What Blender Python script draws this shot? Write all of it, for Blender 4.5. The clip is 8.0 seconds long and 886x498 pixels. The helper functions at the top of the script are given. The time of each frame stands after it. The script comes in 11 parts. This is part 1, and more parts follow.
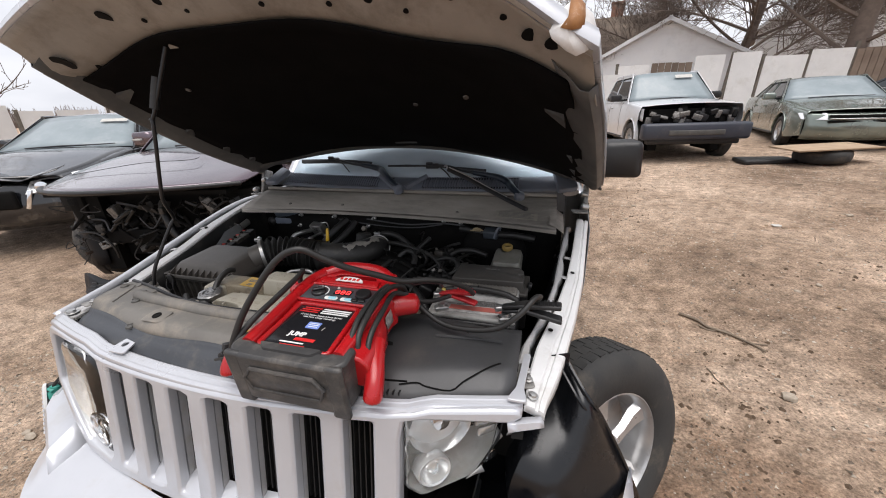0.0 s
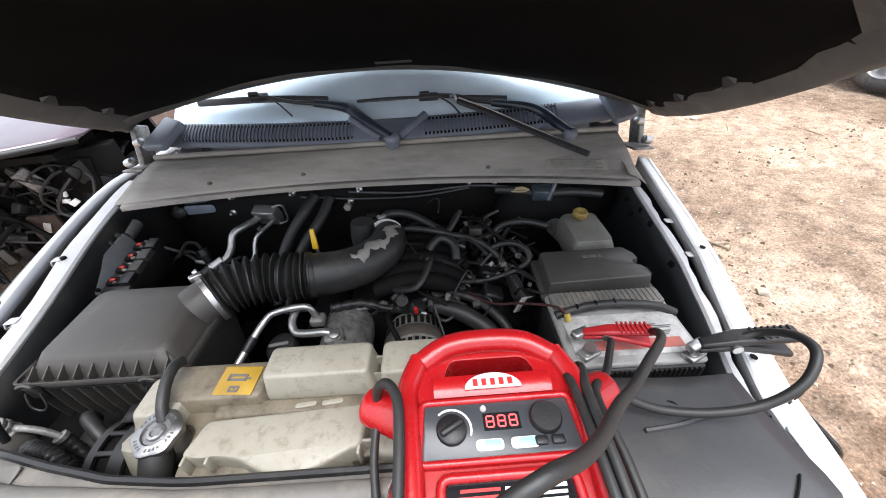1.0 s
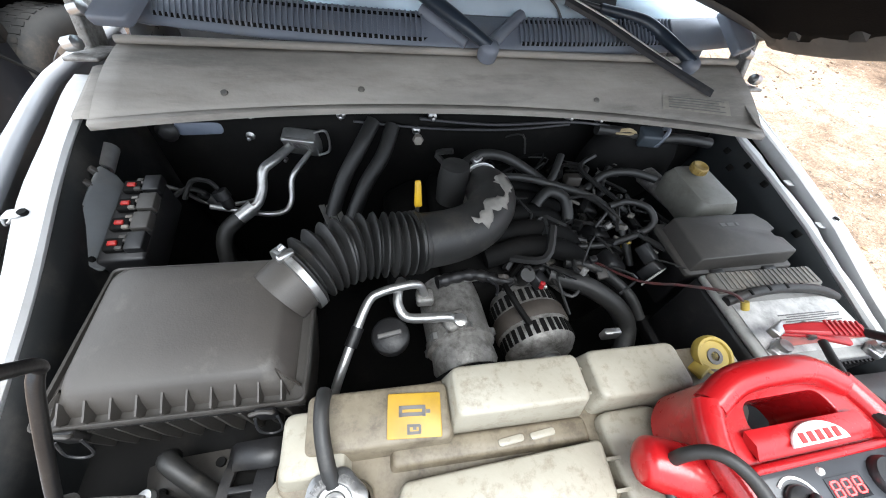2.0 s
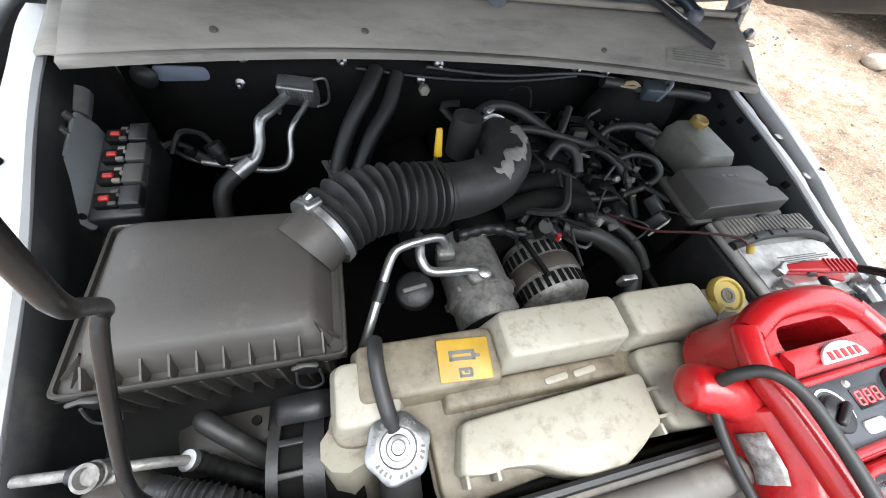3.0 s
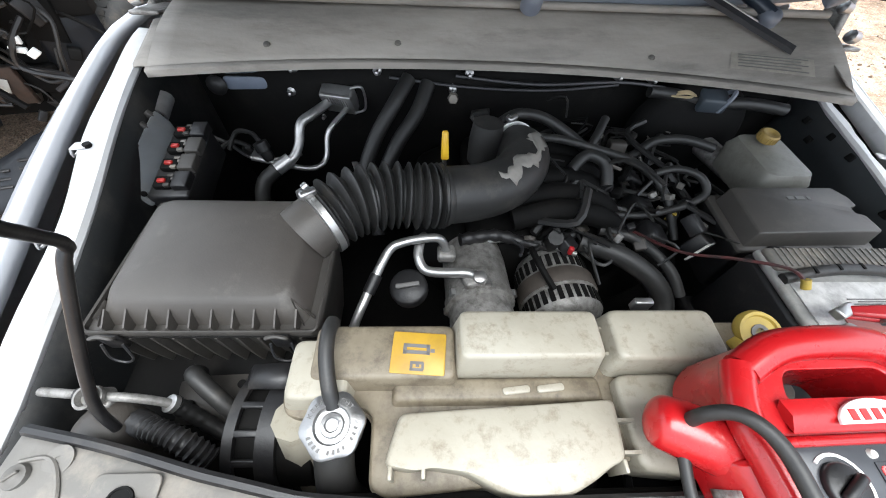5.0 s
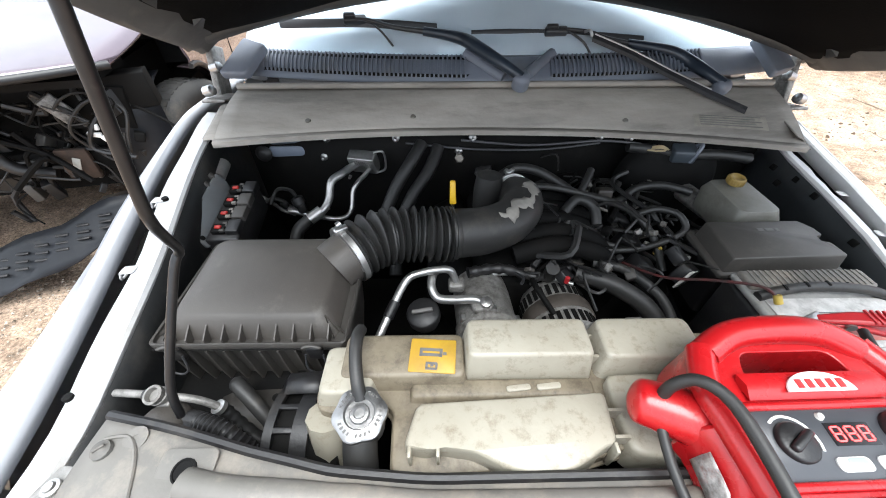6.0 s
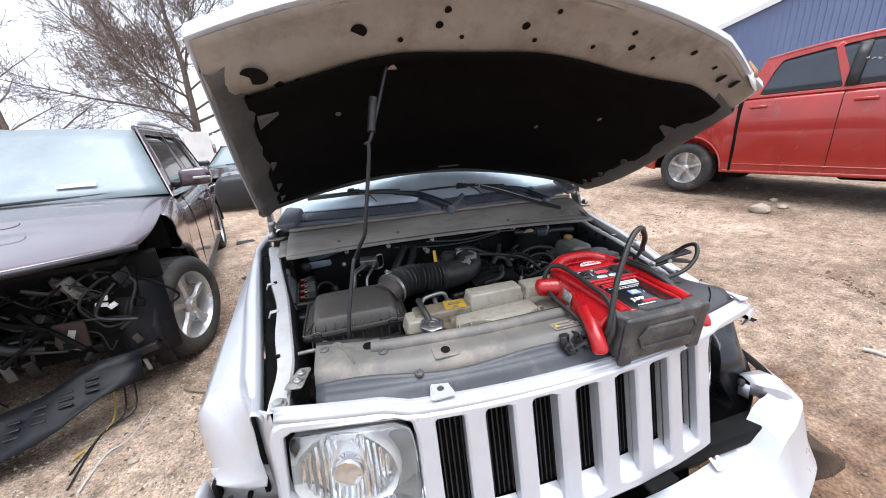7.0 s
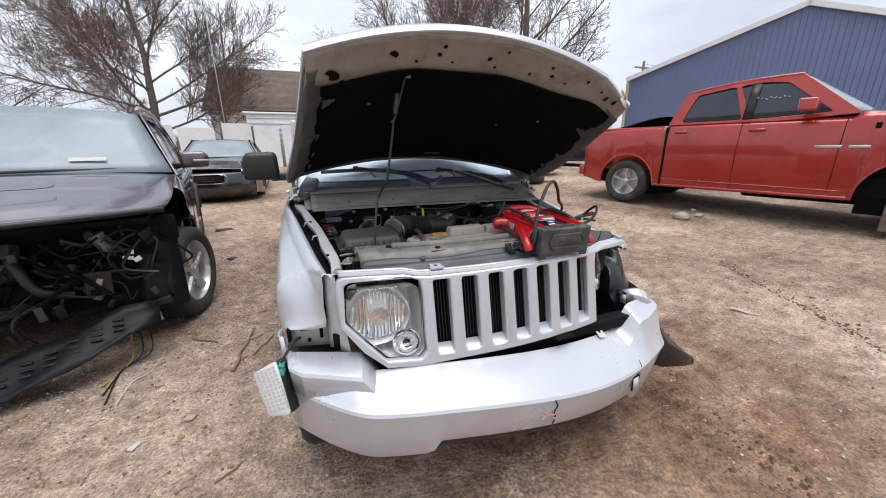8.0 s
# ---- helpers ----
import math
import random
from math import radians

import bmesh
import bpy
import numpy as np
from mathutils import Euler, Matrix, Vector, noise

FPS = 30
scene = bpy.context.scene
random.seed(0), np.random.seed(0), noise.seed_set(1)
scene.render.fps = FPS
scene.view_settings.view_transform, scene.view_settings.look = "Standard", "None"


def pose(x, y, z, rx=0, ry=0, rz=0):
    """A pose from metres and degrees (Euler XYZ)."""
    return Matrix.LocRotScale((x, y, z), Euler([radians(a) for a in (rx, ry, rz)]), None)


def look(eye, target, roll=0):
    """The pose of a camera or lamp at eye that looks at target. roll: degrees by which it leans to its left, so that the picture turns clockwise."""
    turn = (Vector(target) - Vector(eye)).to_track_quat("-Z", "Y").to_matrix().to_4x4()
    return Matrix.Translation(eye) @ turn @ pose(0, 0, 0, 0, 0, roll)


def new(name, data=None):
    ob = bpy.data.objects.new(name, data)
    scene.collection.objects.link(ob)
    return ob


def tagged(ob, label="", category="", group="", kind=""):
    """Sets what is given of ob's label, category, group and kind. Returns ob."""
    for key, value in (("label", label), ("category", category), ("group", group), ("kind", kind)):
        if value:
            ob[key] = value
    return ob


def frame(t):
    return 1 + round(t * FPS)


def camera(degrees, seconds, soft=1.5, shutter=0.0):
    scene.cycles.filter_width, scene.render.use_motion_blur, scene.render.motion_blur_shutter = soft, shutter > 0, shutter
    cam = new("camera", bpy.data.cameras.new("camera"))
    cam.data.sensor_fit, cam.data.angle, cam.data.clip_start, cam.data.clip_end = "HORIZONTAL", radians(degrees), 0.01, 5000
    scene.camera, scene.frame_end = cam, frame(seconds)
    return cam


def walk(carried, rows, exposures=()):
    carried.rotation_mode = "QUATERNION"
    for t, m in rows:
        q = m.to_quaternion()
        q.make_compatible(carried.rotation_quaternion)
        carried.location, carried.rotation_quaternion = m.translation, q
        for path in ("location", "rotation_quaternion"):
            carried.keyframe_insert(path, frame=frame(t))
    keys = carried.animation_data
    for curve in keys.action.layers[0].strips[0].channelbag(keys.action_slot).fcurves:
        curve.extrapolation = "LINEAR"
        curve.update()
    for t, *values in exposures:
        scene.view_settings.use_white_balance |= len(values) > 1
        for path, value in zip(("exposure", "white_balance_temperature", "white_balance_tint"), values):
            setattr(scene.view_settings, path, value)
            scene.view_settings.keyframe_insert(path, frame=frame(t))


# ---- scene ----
cam = camera(103.5, 8.0, 1.0)
PATH = [
    (0, (0.612, -0.401, 1.43), (0.091, 1.38, 0.683), -2.2),
    (0.2, (0.502, -0.313, 1.445), (-0.036, 1.473, 0.724), -2.5),
    (0.5, (0.345, -0.189, 1.456), (-0.005, 1.614, 0.664), -4.1),
    (0.7, (0.252, -0.117, 1.481), (0.05, 1.655, 0.577), -5.0),
    (1, (0.139, 0.008, 1.446), (0.135, 1.617, 0.258), -3.7),
    (1.2, (0.03, 0.105, 1.432), (-0.036, 1.6, 0.105), -6.2),
    (1.5, (-0.097, 0.196, 1.415), (-0.153, 1.573, -0.034), -3.1),
    (1.7, (-0.134, 0.23, 1.4), (-0.047, 1.546, -0.103), 1.5),
    (2, (-0.219, 0.234, 1.404), (0.102, 1.47, -0.135), 8.2),
    (2.2, (-0.26, 0.234, 1.39), (0.127, 1.389, -0.196), 11.3),
    (3.5, (-0.307, 0.228, 1.363), (0.175, 1.294, -0.259), 13.9),
    (4, (-0.299, 0.219, 1.362), (0.117, 1.307, -0.264), 13.0),
    (4.5, (-0.258, 0.202, 1.367), (0.011, 1.371, -0.234), 10.2),
    (4.7, (-0.223, 0.198, 1.363), (-0.034, 1.383, -0.238), 7.3),
    (5.8, (-0.162, 0.151, 1.378), (-0.231, 1.511, -0.087), -0.9),
    (6, (-0.184, 0.094, 1.394), (-0.175, 1.557, 0.031), -0.3),
    (6.2, (-0.238, -0.004, 1.401), (-0.105, 1.574, 0.18), 1.9),
    (6.5, (-0.365, -0.209, 1.391), (0.026, 1.545, 0.513), 1.2),
    (6.7, (-0.417, -0.336, 1.418), (0.146, 1.432, 0.67), 0.6),
    (7, (-0.46, -0.535, 1.436), (0.043, 1.299, 0.818), -3.9),
    (7.2, (-0.483, -0.699, 1.387), (0.16, 1.105, 0.81), -4.3),
    (7.3, (-0.48, -0.767, 1.365), (0.148, 0.99, 0.646), -3.9),
    (7.5, (-0.502, -0.878, 1.336), (0.131, 0.81, 0.469), -4.6),
    (7.7, (-0.558, -0.962, 1.34), (0.099, 0.783, 0.615), -3.6),
    (8, (-0.729, -1.048, 1.34), (-0.027, 0.737, 0.773), -0.5),
]
EXPOSURES = [(0, 0.62, 6650, 13), (0.5, 1.13, 6500, 13), (1, 1.72, 6300, 11.5), (1.5, 1.92, 6170, 9), (2, 2.23, 6180, 7.5), (3.5, 2.05, 6220, 7.5), (4.5, 2.08, 6220, 7.5), (6, 2.12, 6250, 7.5), (6.5, 1.74, 6200, 9), (7, 1.24, 6080, 12), (7.5, 0.79, 6250, 12), (8, 0.6, 6250, 12)]
walk(cam, [(t, look(eye, target, roll)) for t, eye, target, roll in PATH], EXPOSURES)

# ---- light: a bright overcast day ----
world = bpy.data.worlds.new("overcast_sky")
scene.world = world
world.use_nodes = True
wn, wl = world.node_tree.nodes, world.node_tree.links
wn.clear()
w_out = wn.new("ShaderNodeOutputWorld")
w_bg = wn.new("ShaderNodeBackground")
w_sky = wn.new("ShaderNodeTexSky")
w_sky.sky_type = 'NISHITA'
w_sky.sun_disc = False
w_sky.sun_elevation = radians(80)
w_sky.sun_rotation = radians(155)
w_sky.dust_density = 4.0
w_sat = wn.new("ShaderNodeHueSaturation")
w_sat.inputs["Saturation"].default_value = 0.10
w_mix = wn.new("ShaderNodeMix")
w_mix.data_type = 'RGBA'
w_mix.inputs["Factor"].default_value = 0.72
w_coord = wn.new("ShaderNodeTexCoord")
w_map = wn.new("ShaderNodeMapping")
w_map.inputs["Scale"].default_value = (1.0, 1.0, 3.2)
w_noise = wn.new("ShaderNodeTexNoise")
w_noise.inputs["Scale"].default_value = 1.7
w_noise.inputs["Detail"].default_value = 5.0
w_noise.inputs["Roughness"].default_value = 0.55
w_ramp = wn.new("ShaderNodeValToRGB")
w_ramp.color_ramp.elements[0].position = 0.30
w_ramp.color_ramp.elements[0].color = (4.3, 4.75, 5.5, 1)
w_ramp.color_ramp.elements[1].position = 0.66
w_ramp.color_ramp.elements[1].color = (7.4, 7.75, 8.3, 1)
wl.new(w_coord.outputs["Generated"], w_map.inputs["Vector"])
wl.new(w_map.outputs["Vector"], w_noise.inputs["Vector"])
wl.new(w_noise.outputs["Fac"], w_ramp.inputs["Fac"])
wl.new(w_sky.outputs["Color"], w_sat.inputs["Color"])
wl.new(w_sat.outputs["Color"], w_mix.inputs["A"])
wl.new(w_ramp.outputs["Color"], w_mix.inputs["B"])
wl.new(w_mix.outputs["Result"], w_bg.inputs["Color"])
w_bg.inputs["Strength"].default_value = 0.105
wl.new(w_bg.outputs["Background"], w_out.inputs["Surface"])

sun = new("sun", bpy.data.lights.new("sun", 'SUN'))
sun.data.energy = 1.9
sun.data.angle = radians(55)
sun.data.color = (1.0, 0.985, 0.96)
sun.matrix_world = look((0.6, -1.3, 8.0), (0, 0, 0))


# ---- materials ----
def mat(name, c1, c2=None, scale=6.0, rough=0.5, metal=0.0, bump=0.0, bscale=60.0, coat=0.0,
        dirt=None, dscale=3.0, damount=0.5, rvar=0.1, spec=0.5, vary=0.0, stretch=None):
    """A surface of two colours mixed by coarse and fine noise, with dust or stains, uneven gloss and relief."""
    m = bpy.data.materials.new(name)
    m.use_nodes = True
    nt = m.node_tree
    n, k = nt.nodes, nt.links
    b = n["Principled BSDF"]
    c2 = c2 or tuple(min(1.0, v * 0.8) for v in c1)
    co = n.new("ShaderNodeTexCoord")
    place = n.new("ShaderNodeMapping")
    place.inputs["Scale"].default_value = stretch or (1, 1, 1)
    k.new(co.outputs["Object"], place.inputs["Vector"])
    big = n.new("ShaderNodeTexNoise")
    big.inputs["Scale"].default_value = scale
    big.inputs["Detail"].default_value = 6
    big.inputs["Roughness"].default_value = 0.65
    k.new(place.outputs["Vector"], big.inputs["Vector"])
    ramp = n.new("ShaderNodeValToRGB")
    ramp.color_ramp.elements[0].position, ramp.color_ramp.elements[1].position = 0.35, 0.68
    ramp.color_ramp.elements[0].color, ramp.color_ramp.elements[1].color = (*c1, 1), (*c2, 1)
    k.new(big.outputs["Fac"], ramp.inputs["Fac"])
    col = ramp.outputs["Color"]
    fine = n.new("ShaderNodeTexNoise")
    fine.inputs["Scale"].default_value = bscale
    fine.inputs["Detail"].default_value = 4
    k.new(co.outputs["Object"], fine.inputs["Vector"])
    if dirt:
        spot = n.new("ShaderNodeTexNoise")
        spot.inputs["Scale"].default_value = dscale
        spot.inputs["Detail"].default_value = 9
        spot.inputs["Roughness"].default_value = 0.72
        k.new(place.outputs["Vector"], spot.inputs["Vector"])
        dr = n.new("ShaderNodeMapRange")
        dr.inputs["From Min"].default_value, dr.inputs["From Max"].default_value = 0.62 - 0.3 * damount, 0.80 - 0.3 * damount
        dr.inputs["To Max"].default_value = min(1.0, 0.35 + damount * 0.6)
        k.new(spot.outputs["Fac"], dr.inputs["Value"])
        mx = n.new("ShaderNodeMix")
        mx.data_type = 'RGBA'
        mx.inputs["B"].default_value = (*dirt, 1)
        k.new(dr.outputs["Result"], mx.inputs["Factor"])
        k.new(col, mx.inputs["A"])
        col = mx.outputs["Result"]
    if vary:
        info = n.new("ShaderNodeObjectInfo")
        hs = n.new("ShaderNodeHueSaturation")
        vr = n.new("ShaderNodeMapRange")
        vr.inputs["To Min"].default_value, vr.inputs["To Max"].default_value = 1 - vary, 1 + vary
        k.new(info.outputs["Random"], vr.inputs["Value"])
        k.new(vr.outputs["Result"], hs.inputs["Value"])
        k.new(col, hs.inputs["Color"])
        col = hs.outputs["Color"]
    k.new(col, b.inputs["Base Color"])
    rr = n.new("ShaderNodeMapRange")
    rr.inputs["To Min"].default_value = max(0.02, rough - rvar)
    rr.inputs["To Max"].default_value = min(1.0, rough + rvar)
    k.new(big.outputs["Fac"], rr.inputs["Value"])
    k.new(rr.outputs["Result"], b.inputs["Roughness"])
    b.inputs["Metallic"].default_value = metal
    b.inputs["Specular IOR Level"].default_value = spec
    b.inputs["Coat Weight"].default_value = coat
    b.inputs["Coat Roughness"].default_value = 0.06
    if bump:
        bp = n.new("ShaderNodeBump")
        bp.inputs["Strength"].default_value = bump
        bp.inputs["Distance"].default_value = 0.002
        k.new(fine.outputs["Fac"], bp.inputs["Height"])
        k.new(bp.outputs["Normal"], b.inputs["Normal"])
    return m


def glass(name, tint=(1, 1, 1), rough=0.02):
    m = bpy.data.materials.new(name)
    m.use_nodes = True
    b = m.node_tree.nodes["Principled BSDF"]
    b.inputs["Base Color"].default_value = (*tint, 1)
    b.inputs["Roughness"].default_value = rough
    b.inputs["Transmission Weight"].default_value = 1.0
    b.inputs["IOR"].default_value = 1.45
    return m


def flat(name, c, rough=0.5, metal=0.0, emit=0.0):
    """Small printed marks and thin wire: a plain colour is what they have."""
    m = bpy.data.materials.new(name)
    m.use_nodes = True
    b = m.node_tree.nodes["Principled BSDF"]
    b.inputs["Base Color"].default_value = (*c, 1)
    b.inputs["Roughness"].default_value = rough
    b.inputs["Metallic"].default_value = metal
    if emit:
        b.inputs["Emission Color"].default_value = (*c, 1)
        b.inputs["Emission Strength"].default_value = emit
    return m


M_SILVER = mat("silver_paint", (0.53, 0.54, 0.57), (0.48, 0.49, 0.52), 3, 0.30, 0.3, 0.02, 300, coat=0.5, dirt=(0.42, 0.40, 0.37), dscale=5, damount=0.22)
M_SILVER_DUSTY = mat("dusty_silver_paint", (0.52, 0.52, 0.53), (0.43, 0.425, 0.42), 5, 0.45, 0.1, 0.05, 200, dirt=(0.36, 0.33, 0.29), dscale=9, damount=0.42)
M_HOOD_INNER = mat("hood_inner_paint", (0.34, 0.305, 0.262), (0.25, 0.225, 0.195), 4, 0.55, 0.1, 0.1, 80, dirt=(0.14, 0.118, 0.096), dscale=9, damount=0.45)
M_RAIL = mat("dusty_grey_rail", (0.084, 0.081, 0.076), (0.058, 0.056, 0.053), 7, 0.6, 0.0, 0.1, 90, dirt=(0.14, 0.125, 0.105), dscale=12, damount=0.3)
M_LINER = mat("black_felt_liner", (0.0042, 0.0040, 0.0040), (0.0065, 0.006, 0.006), 14, 0.97, 0.0, 0.35, 220, spec=0.05)
M_BLACK = mat("black_plastic", (0.009, 0.009, 0.010), (0.014, 0.013, 0.013), 9, 0.45, 0.0, 0.15, 250, dirt=(0.075, 0.066, 0.056), dscale=10, damount=0.22)
# Near-black with faint grime; its depth paints in shade of bay, gaps and hollows.
M_DARK = mat("grimy_shade_black", (0.003, 0.003, 0.003), (0.006, 0.0055, 0.005), 8, 0.75, 0.0, 0.2, 120, dirt=(0.022, 0.019, 0.016), dscale=9, damount=0.2, spec=0.15)
M_AIRBOX = mat("grey_moulded_plastic", (0.068, 0.060, 0.052), (0.051, 0.045, 0.040), 6, 0.5, 0.0, 0.12, 400, dirt=(0.16, 0.145, 0.122), dscale=7, damount=0.28)
M_FUSELID = mat("brown_black_lid_plastic", (0.058, 0.053, 0.048), (0.044, 0.040, 0.036), 6, 0.5, 0.0, 0.12, 400, dirt=(0.11, 0.10, 0.085), dscale=9, damount=0.28)
M_COVER = mat("dusty_cover_plastic", (0.155, 0.145, 0.130), (0.105, 0.099, 0.090), 5, 0.6, 0.0, 0.15, 180, dirt=(0.29, 0.25, 0.20), dscale=9, damount=0.45)
M_COWL = mat("dusty_cowl_plastic", (0.325, 0.298, 0.264), (0.165, 0.151, 0.133), 6, 0.66, 0.0, 0.35, 120, dirt=(0.075, 0.068, 0.060), dscale=9, damount=0.34, stretch=(0.35, 1.4, 1.4))
M_ROD = mat("black_rod_paint", (0.010, 0.010, 0.011), (0.016, 0.015, 0.015), 30, 0.32, 0.2, 0.1, 200, dirt=(0.07, 0.06, 0.05), dscale=40, damount=0.2)
M_RUBBER = mat("black_rubber", (0.012, 0.012, 0.012), (0.019, 0.018, 0.017), 10, 0.5, 0.0, 0.12, 260, dirt=(0.07, 0.062, 0.054), dscale=14, damount=0.2)
M_HOSE = mat("dusty_rubber_hose", (0.015, 0.015, 0.0145), (0.024, 0.023, 0.022), 12, 0.5, 0.0, 0.1, 220, dirt=(0.085, 0.075, 0.063), dscale=16, damount=0.28)
M_PEEL = mat("peeling_grey_film", (0.26, 0.245, 0.22), (0.18, 0.17, 0.155), 22, 0.65, 0.0, 0.3, 120)
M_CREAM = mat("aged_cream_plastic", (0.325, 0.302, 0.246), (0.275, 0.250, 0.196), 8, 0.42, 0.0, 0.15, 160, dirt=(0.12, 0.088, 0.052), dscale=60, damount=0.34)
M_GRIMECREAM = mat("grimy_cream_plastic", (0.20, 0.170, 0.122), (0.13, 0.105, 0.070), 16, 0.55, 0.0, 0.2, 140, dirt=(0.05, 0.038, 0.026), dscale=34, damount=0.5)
M_ALU = mat("dull_aluminium", (0.55, 0.55, 0.54), (0.38, 0.37, 0.36), 14, 0.38, 0.85, 0.15, 140, dirt=(0.22, 0.20, 0.17), dscale=22, damount=0.3)
M_CAST = mat("cast_aluminium", (0.30, 0.29, 0.275), (0.17, 0.162, 0.15), 44, 0.5, 0.4, 0.6, 160, dirt=(0.055, 0.047, 0.040), dscale=55, damount=0.52)
M_STEEL = mat("steel", (0.5, 0.5, 0.5), (0.35, 0.34, 0.33), 20, 0.35, 0.9, 0.1, 120)
M_CHROME = flat("chrome", (0.82, 0.83, 0.85), 0.07, 1.0)
M_REFLECT = mat("headlamp_reflector", (0.82, 0.83, 0.84), (0.74, 0.75, 0.76), 20, 0.22, 0.55, 0.0)
M_LAMPBODY = mat("lamp_chrome", (0.74, 0.75, 0.75), (0.64, 0.65, 0.65), 18, 0.22, 0.35, 0.05, 60)
M_LINERPLASTIC = mat("glossy_black_plastic", (0.004, 0.0045, 0.006), (0.007, 0.0075, 0.009), 4, 0.26, 0.0, 0.10, 22, dirt=(0.018, 0.018, 0.018), dscale=9, damount=0.12)
M_SIDEPANEL = mat("dusty_dark_panel", (0.046, 0.046, 0.048), (0.033, 0.033, 0.034), 6, 0.45, 0.0, 0.12, 150, dirt=(0.095, 0.088, 0.078), dscale=6, damount=0.3)
# Pale, mostly diffuse colour that stands in for bright reflections in the broken lamp.
M_PALELAMP = mat("pale_lamp_reflector", (0.66, 0.665, 0.66), (0.52, 0.525, 0.52), 18, 0.38, 0.2, 0.1, 60, dirt=(0.36, 0.34, 0.31), dscale=20, damount=0.3)
M_LENS = glass("clear_lens", (0.93, 0.94, 0.93), 0.03)
def sky_film_glass(name):
    """Clear glass with a thin pale blue film that paints in sky reflection and some dust."""
    m = glass(name, (0.86, 0.93, 0.95), 0.02)
    n, k = m.node_tree.nodes, m.node_tree.links
    film = n.new("ShaderNodeBsdfDiffuse")
    film.inputs["Color"].default_value = (0.58, 0.68, 0.76, 1)
    co = n.new("ShaderNodeTexCoord")
    t = n.new("ShaderNodeTexNoise")
    t.inputs["Scale"].default_value, t.inputs["Detail"].default_value = 5, 8
    r = n.new("ShaderNodeMapRange")
    r.inputs["To Min"].default_value, r.inputs["To Max"].default_value = 0.42, 0.72
    mx = n.new("ShaderNodeMixShader")
    k.new(co.outputs["Object"], t.inputs["Vector"])
    k.new(t.outputs["Fac"], r.inputs["Value"])
    k.new(r.outputs["Result"], mx.inputs[0])
    k.new(n["Principled BSDF"].outputs[0], mx.inputs[1])
    k.new(film.outputs[0], mx.inputs[2])
    k.new(mx.outputs[0], n["Material Output"].inputs["Surface"])
    return m


M_GLASS = sky_film_glass("sky_film_window_glass")
M_DARKGLASS = mat("tinted_window", (0.030, 0.036, 0.040), (0.040, 0.046, 0.050), 2, 0.05, 0.0, 0.0, rvar=0.02, spec=0.7)
# Windscreens whose pale blue-grey colour stands in for the reflected sky.
M_PALEGLASS = mat("sky_toned_windshield", (0.20, 0.24, 0.255), (0.26, 0.30, 0.315), 1.5, 0.24, 0.0, 0.0, rvar=0.05, spec=0.4, dirt=(0.32, 0.35, 0.36), dscale=2.5, damount=0.4)
M_RED = mat("red_plastic", (0.40, 0.008, 0.011), (0.33, 0.008, 0.010), 8, 0.28, 0.0, 0.08, 300, coat=0.2, dirt=(0.33, 0.05, 0.045), dscale=14, damount=0.2)
M_REDCLAMP = mat("red_clamp_plastic", (0.42, 0.016, 0.02), (0.34, 0.014, 0.018), 8, 0.42, 0.0, 0.1, 300)
M_BOOT = mat("scuffed_black_base", (0.030, 0.030, 0.031), (0.05, 0.048, 0.046), 9, 0.5, 0.0, 0.25, 160, dirt=(0.17, 0.15, 0.13), dscale=9, damount=0.42)
M_PANEL = mat("control_panel_grey", (0.045, 0.048, 0.055), (0.06, 0.062, 0.068), 10, 0.3, 0.0, 0.0)
M_LABELBLK = mat("black_gloss_label", (0.012, 0.012, 0.014), (0.016, 0.016, 0.018), 6, 0.14, 0.0, 0.0, dirt=(0.05, 0.05, 0.05), dscale=20, damount=0.15)
M_WHITE = flat("white_print", (0.78, 0.78, 0.76), 0.5)
M_REDPRINT = flat("red_print", (0.62, 0.02, 0.02), 0.45)
M_REDLED = flat("red_digit", (1.0, 0.05, 0.05), 0.4, emit=1.4)
M_BLUEPRINT = flat("blue_print", (0.16, 0.25, 0.60), 0.45)
M_CYANPRINT = flat("cyan_button", (0.30, 0.58, 0.68), 0.4)
M_PALEPRINT = mat("worn_paper_label", (0.50, 0.49, 0.455), (0.40, 0.39, 0.36), 25, 0.6, dirt=(0.30, 0.28, 0.25), dscale=30, damount=0.3)
M_GREYPRINT = flat("grey_print", (0.13, 0.125, 0.12), 0.6)
M_YELLOW = mat("yellow_warning_label", (0.42, 0.255, 0.022), (0.34, 0.20, 0.022), 20, 0.45, dirt=(0.26, 0.16, 0.03), dscale=24, damount=0.38)
M_YELLOWCAP = mat("yellow_plastic_cap", (0.46, 0.335, 0.06), (0.36, 0.26, 0.05), 18, 0.5, dirt=(0.25, 0.18, 0.06), dscale=25, damount=0.35)
M_GREEN = mat("teal_connector", (0.03, 0.28, 0.22), (0.03, 0.22, 0.18), 20, 0.45)
M_WIPER = mat("satin_black_metal", (0.028, 0.029, 0.032), (0.02, 0.02, 0.022), 10, 0.42, 0.0, 0.1, 200, dirt=(0.10, 0.09, 0.08), dscale=18, damount=0.2)
M_TYRE = mat("tyre_rubber", (0.026, 0.026, 0.026), (0.042, 0.040, 0.037), 9, 0.78, 0.0, 0.3, 120, dirt=(0.15, 0.12, 0.09), dscale=5, damount=0.35)
M_ALLOY = mat("alloy_rim", (0.60, 0.60, 0.60), (0.50, 0.50, 0.50), 8, 0.3, 0.7, 0.0, dirt=(0.25, 0.22, 0.19), dscale=10, damount=0.3)
M_INTERIOR = mat("dark_interior", (0.05, 0.05, 0.052), (0.035, 0.035, 0.037), 5, 0.8)
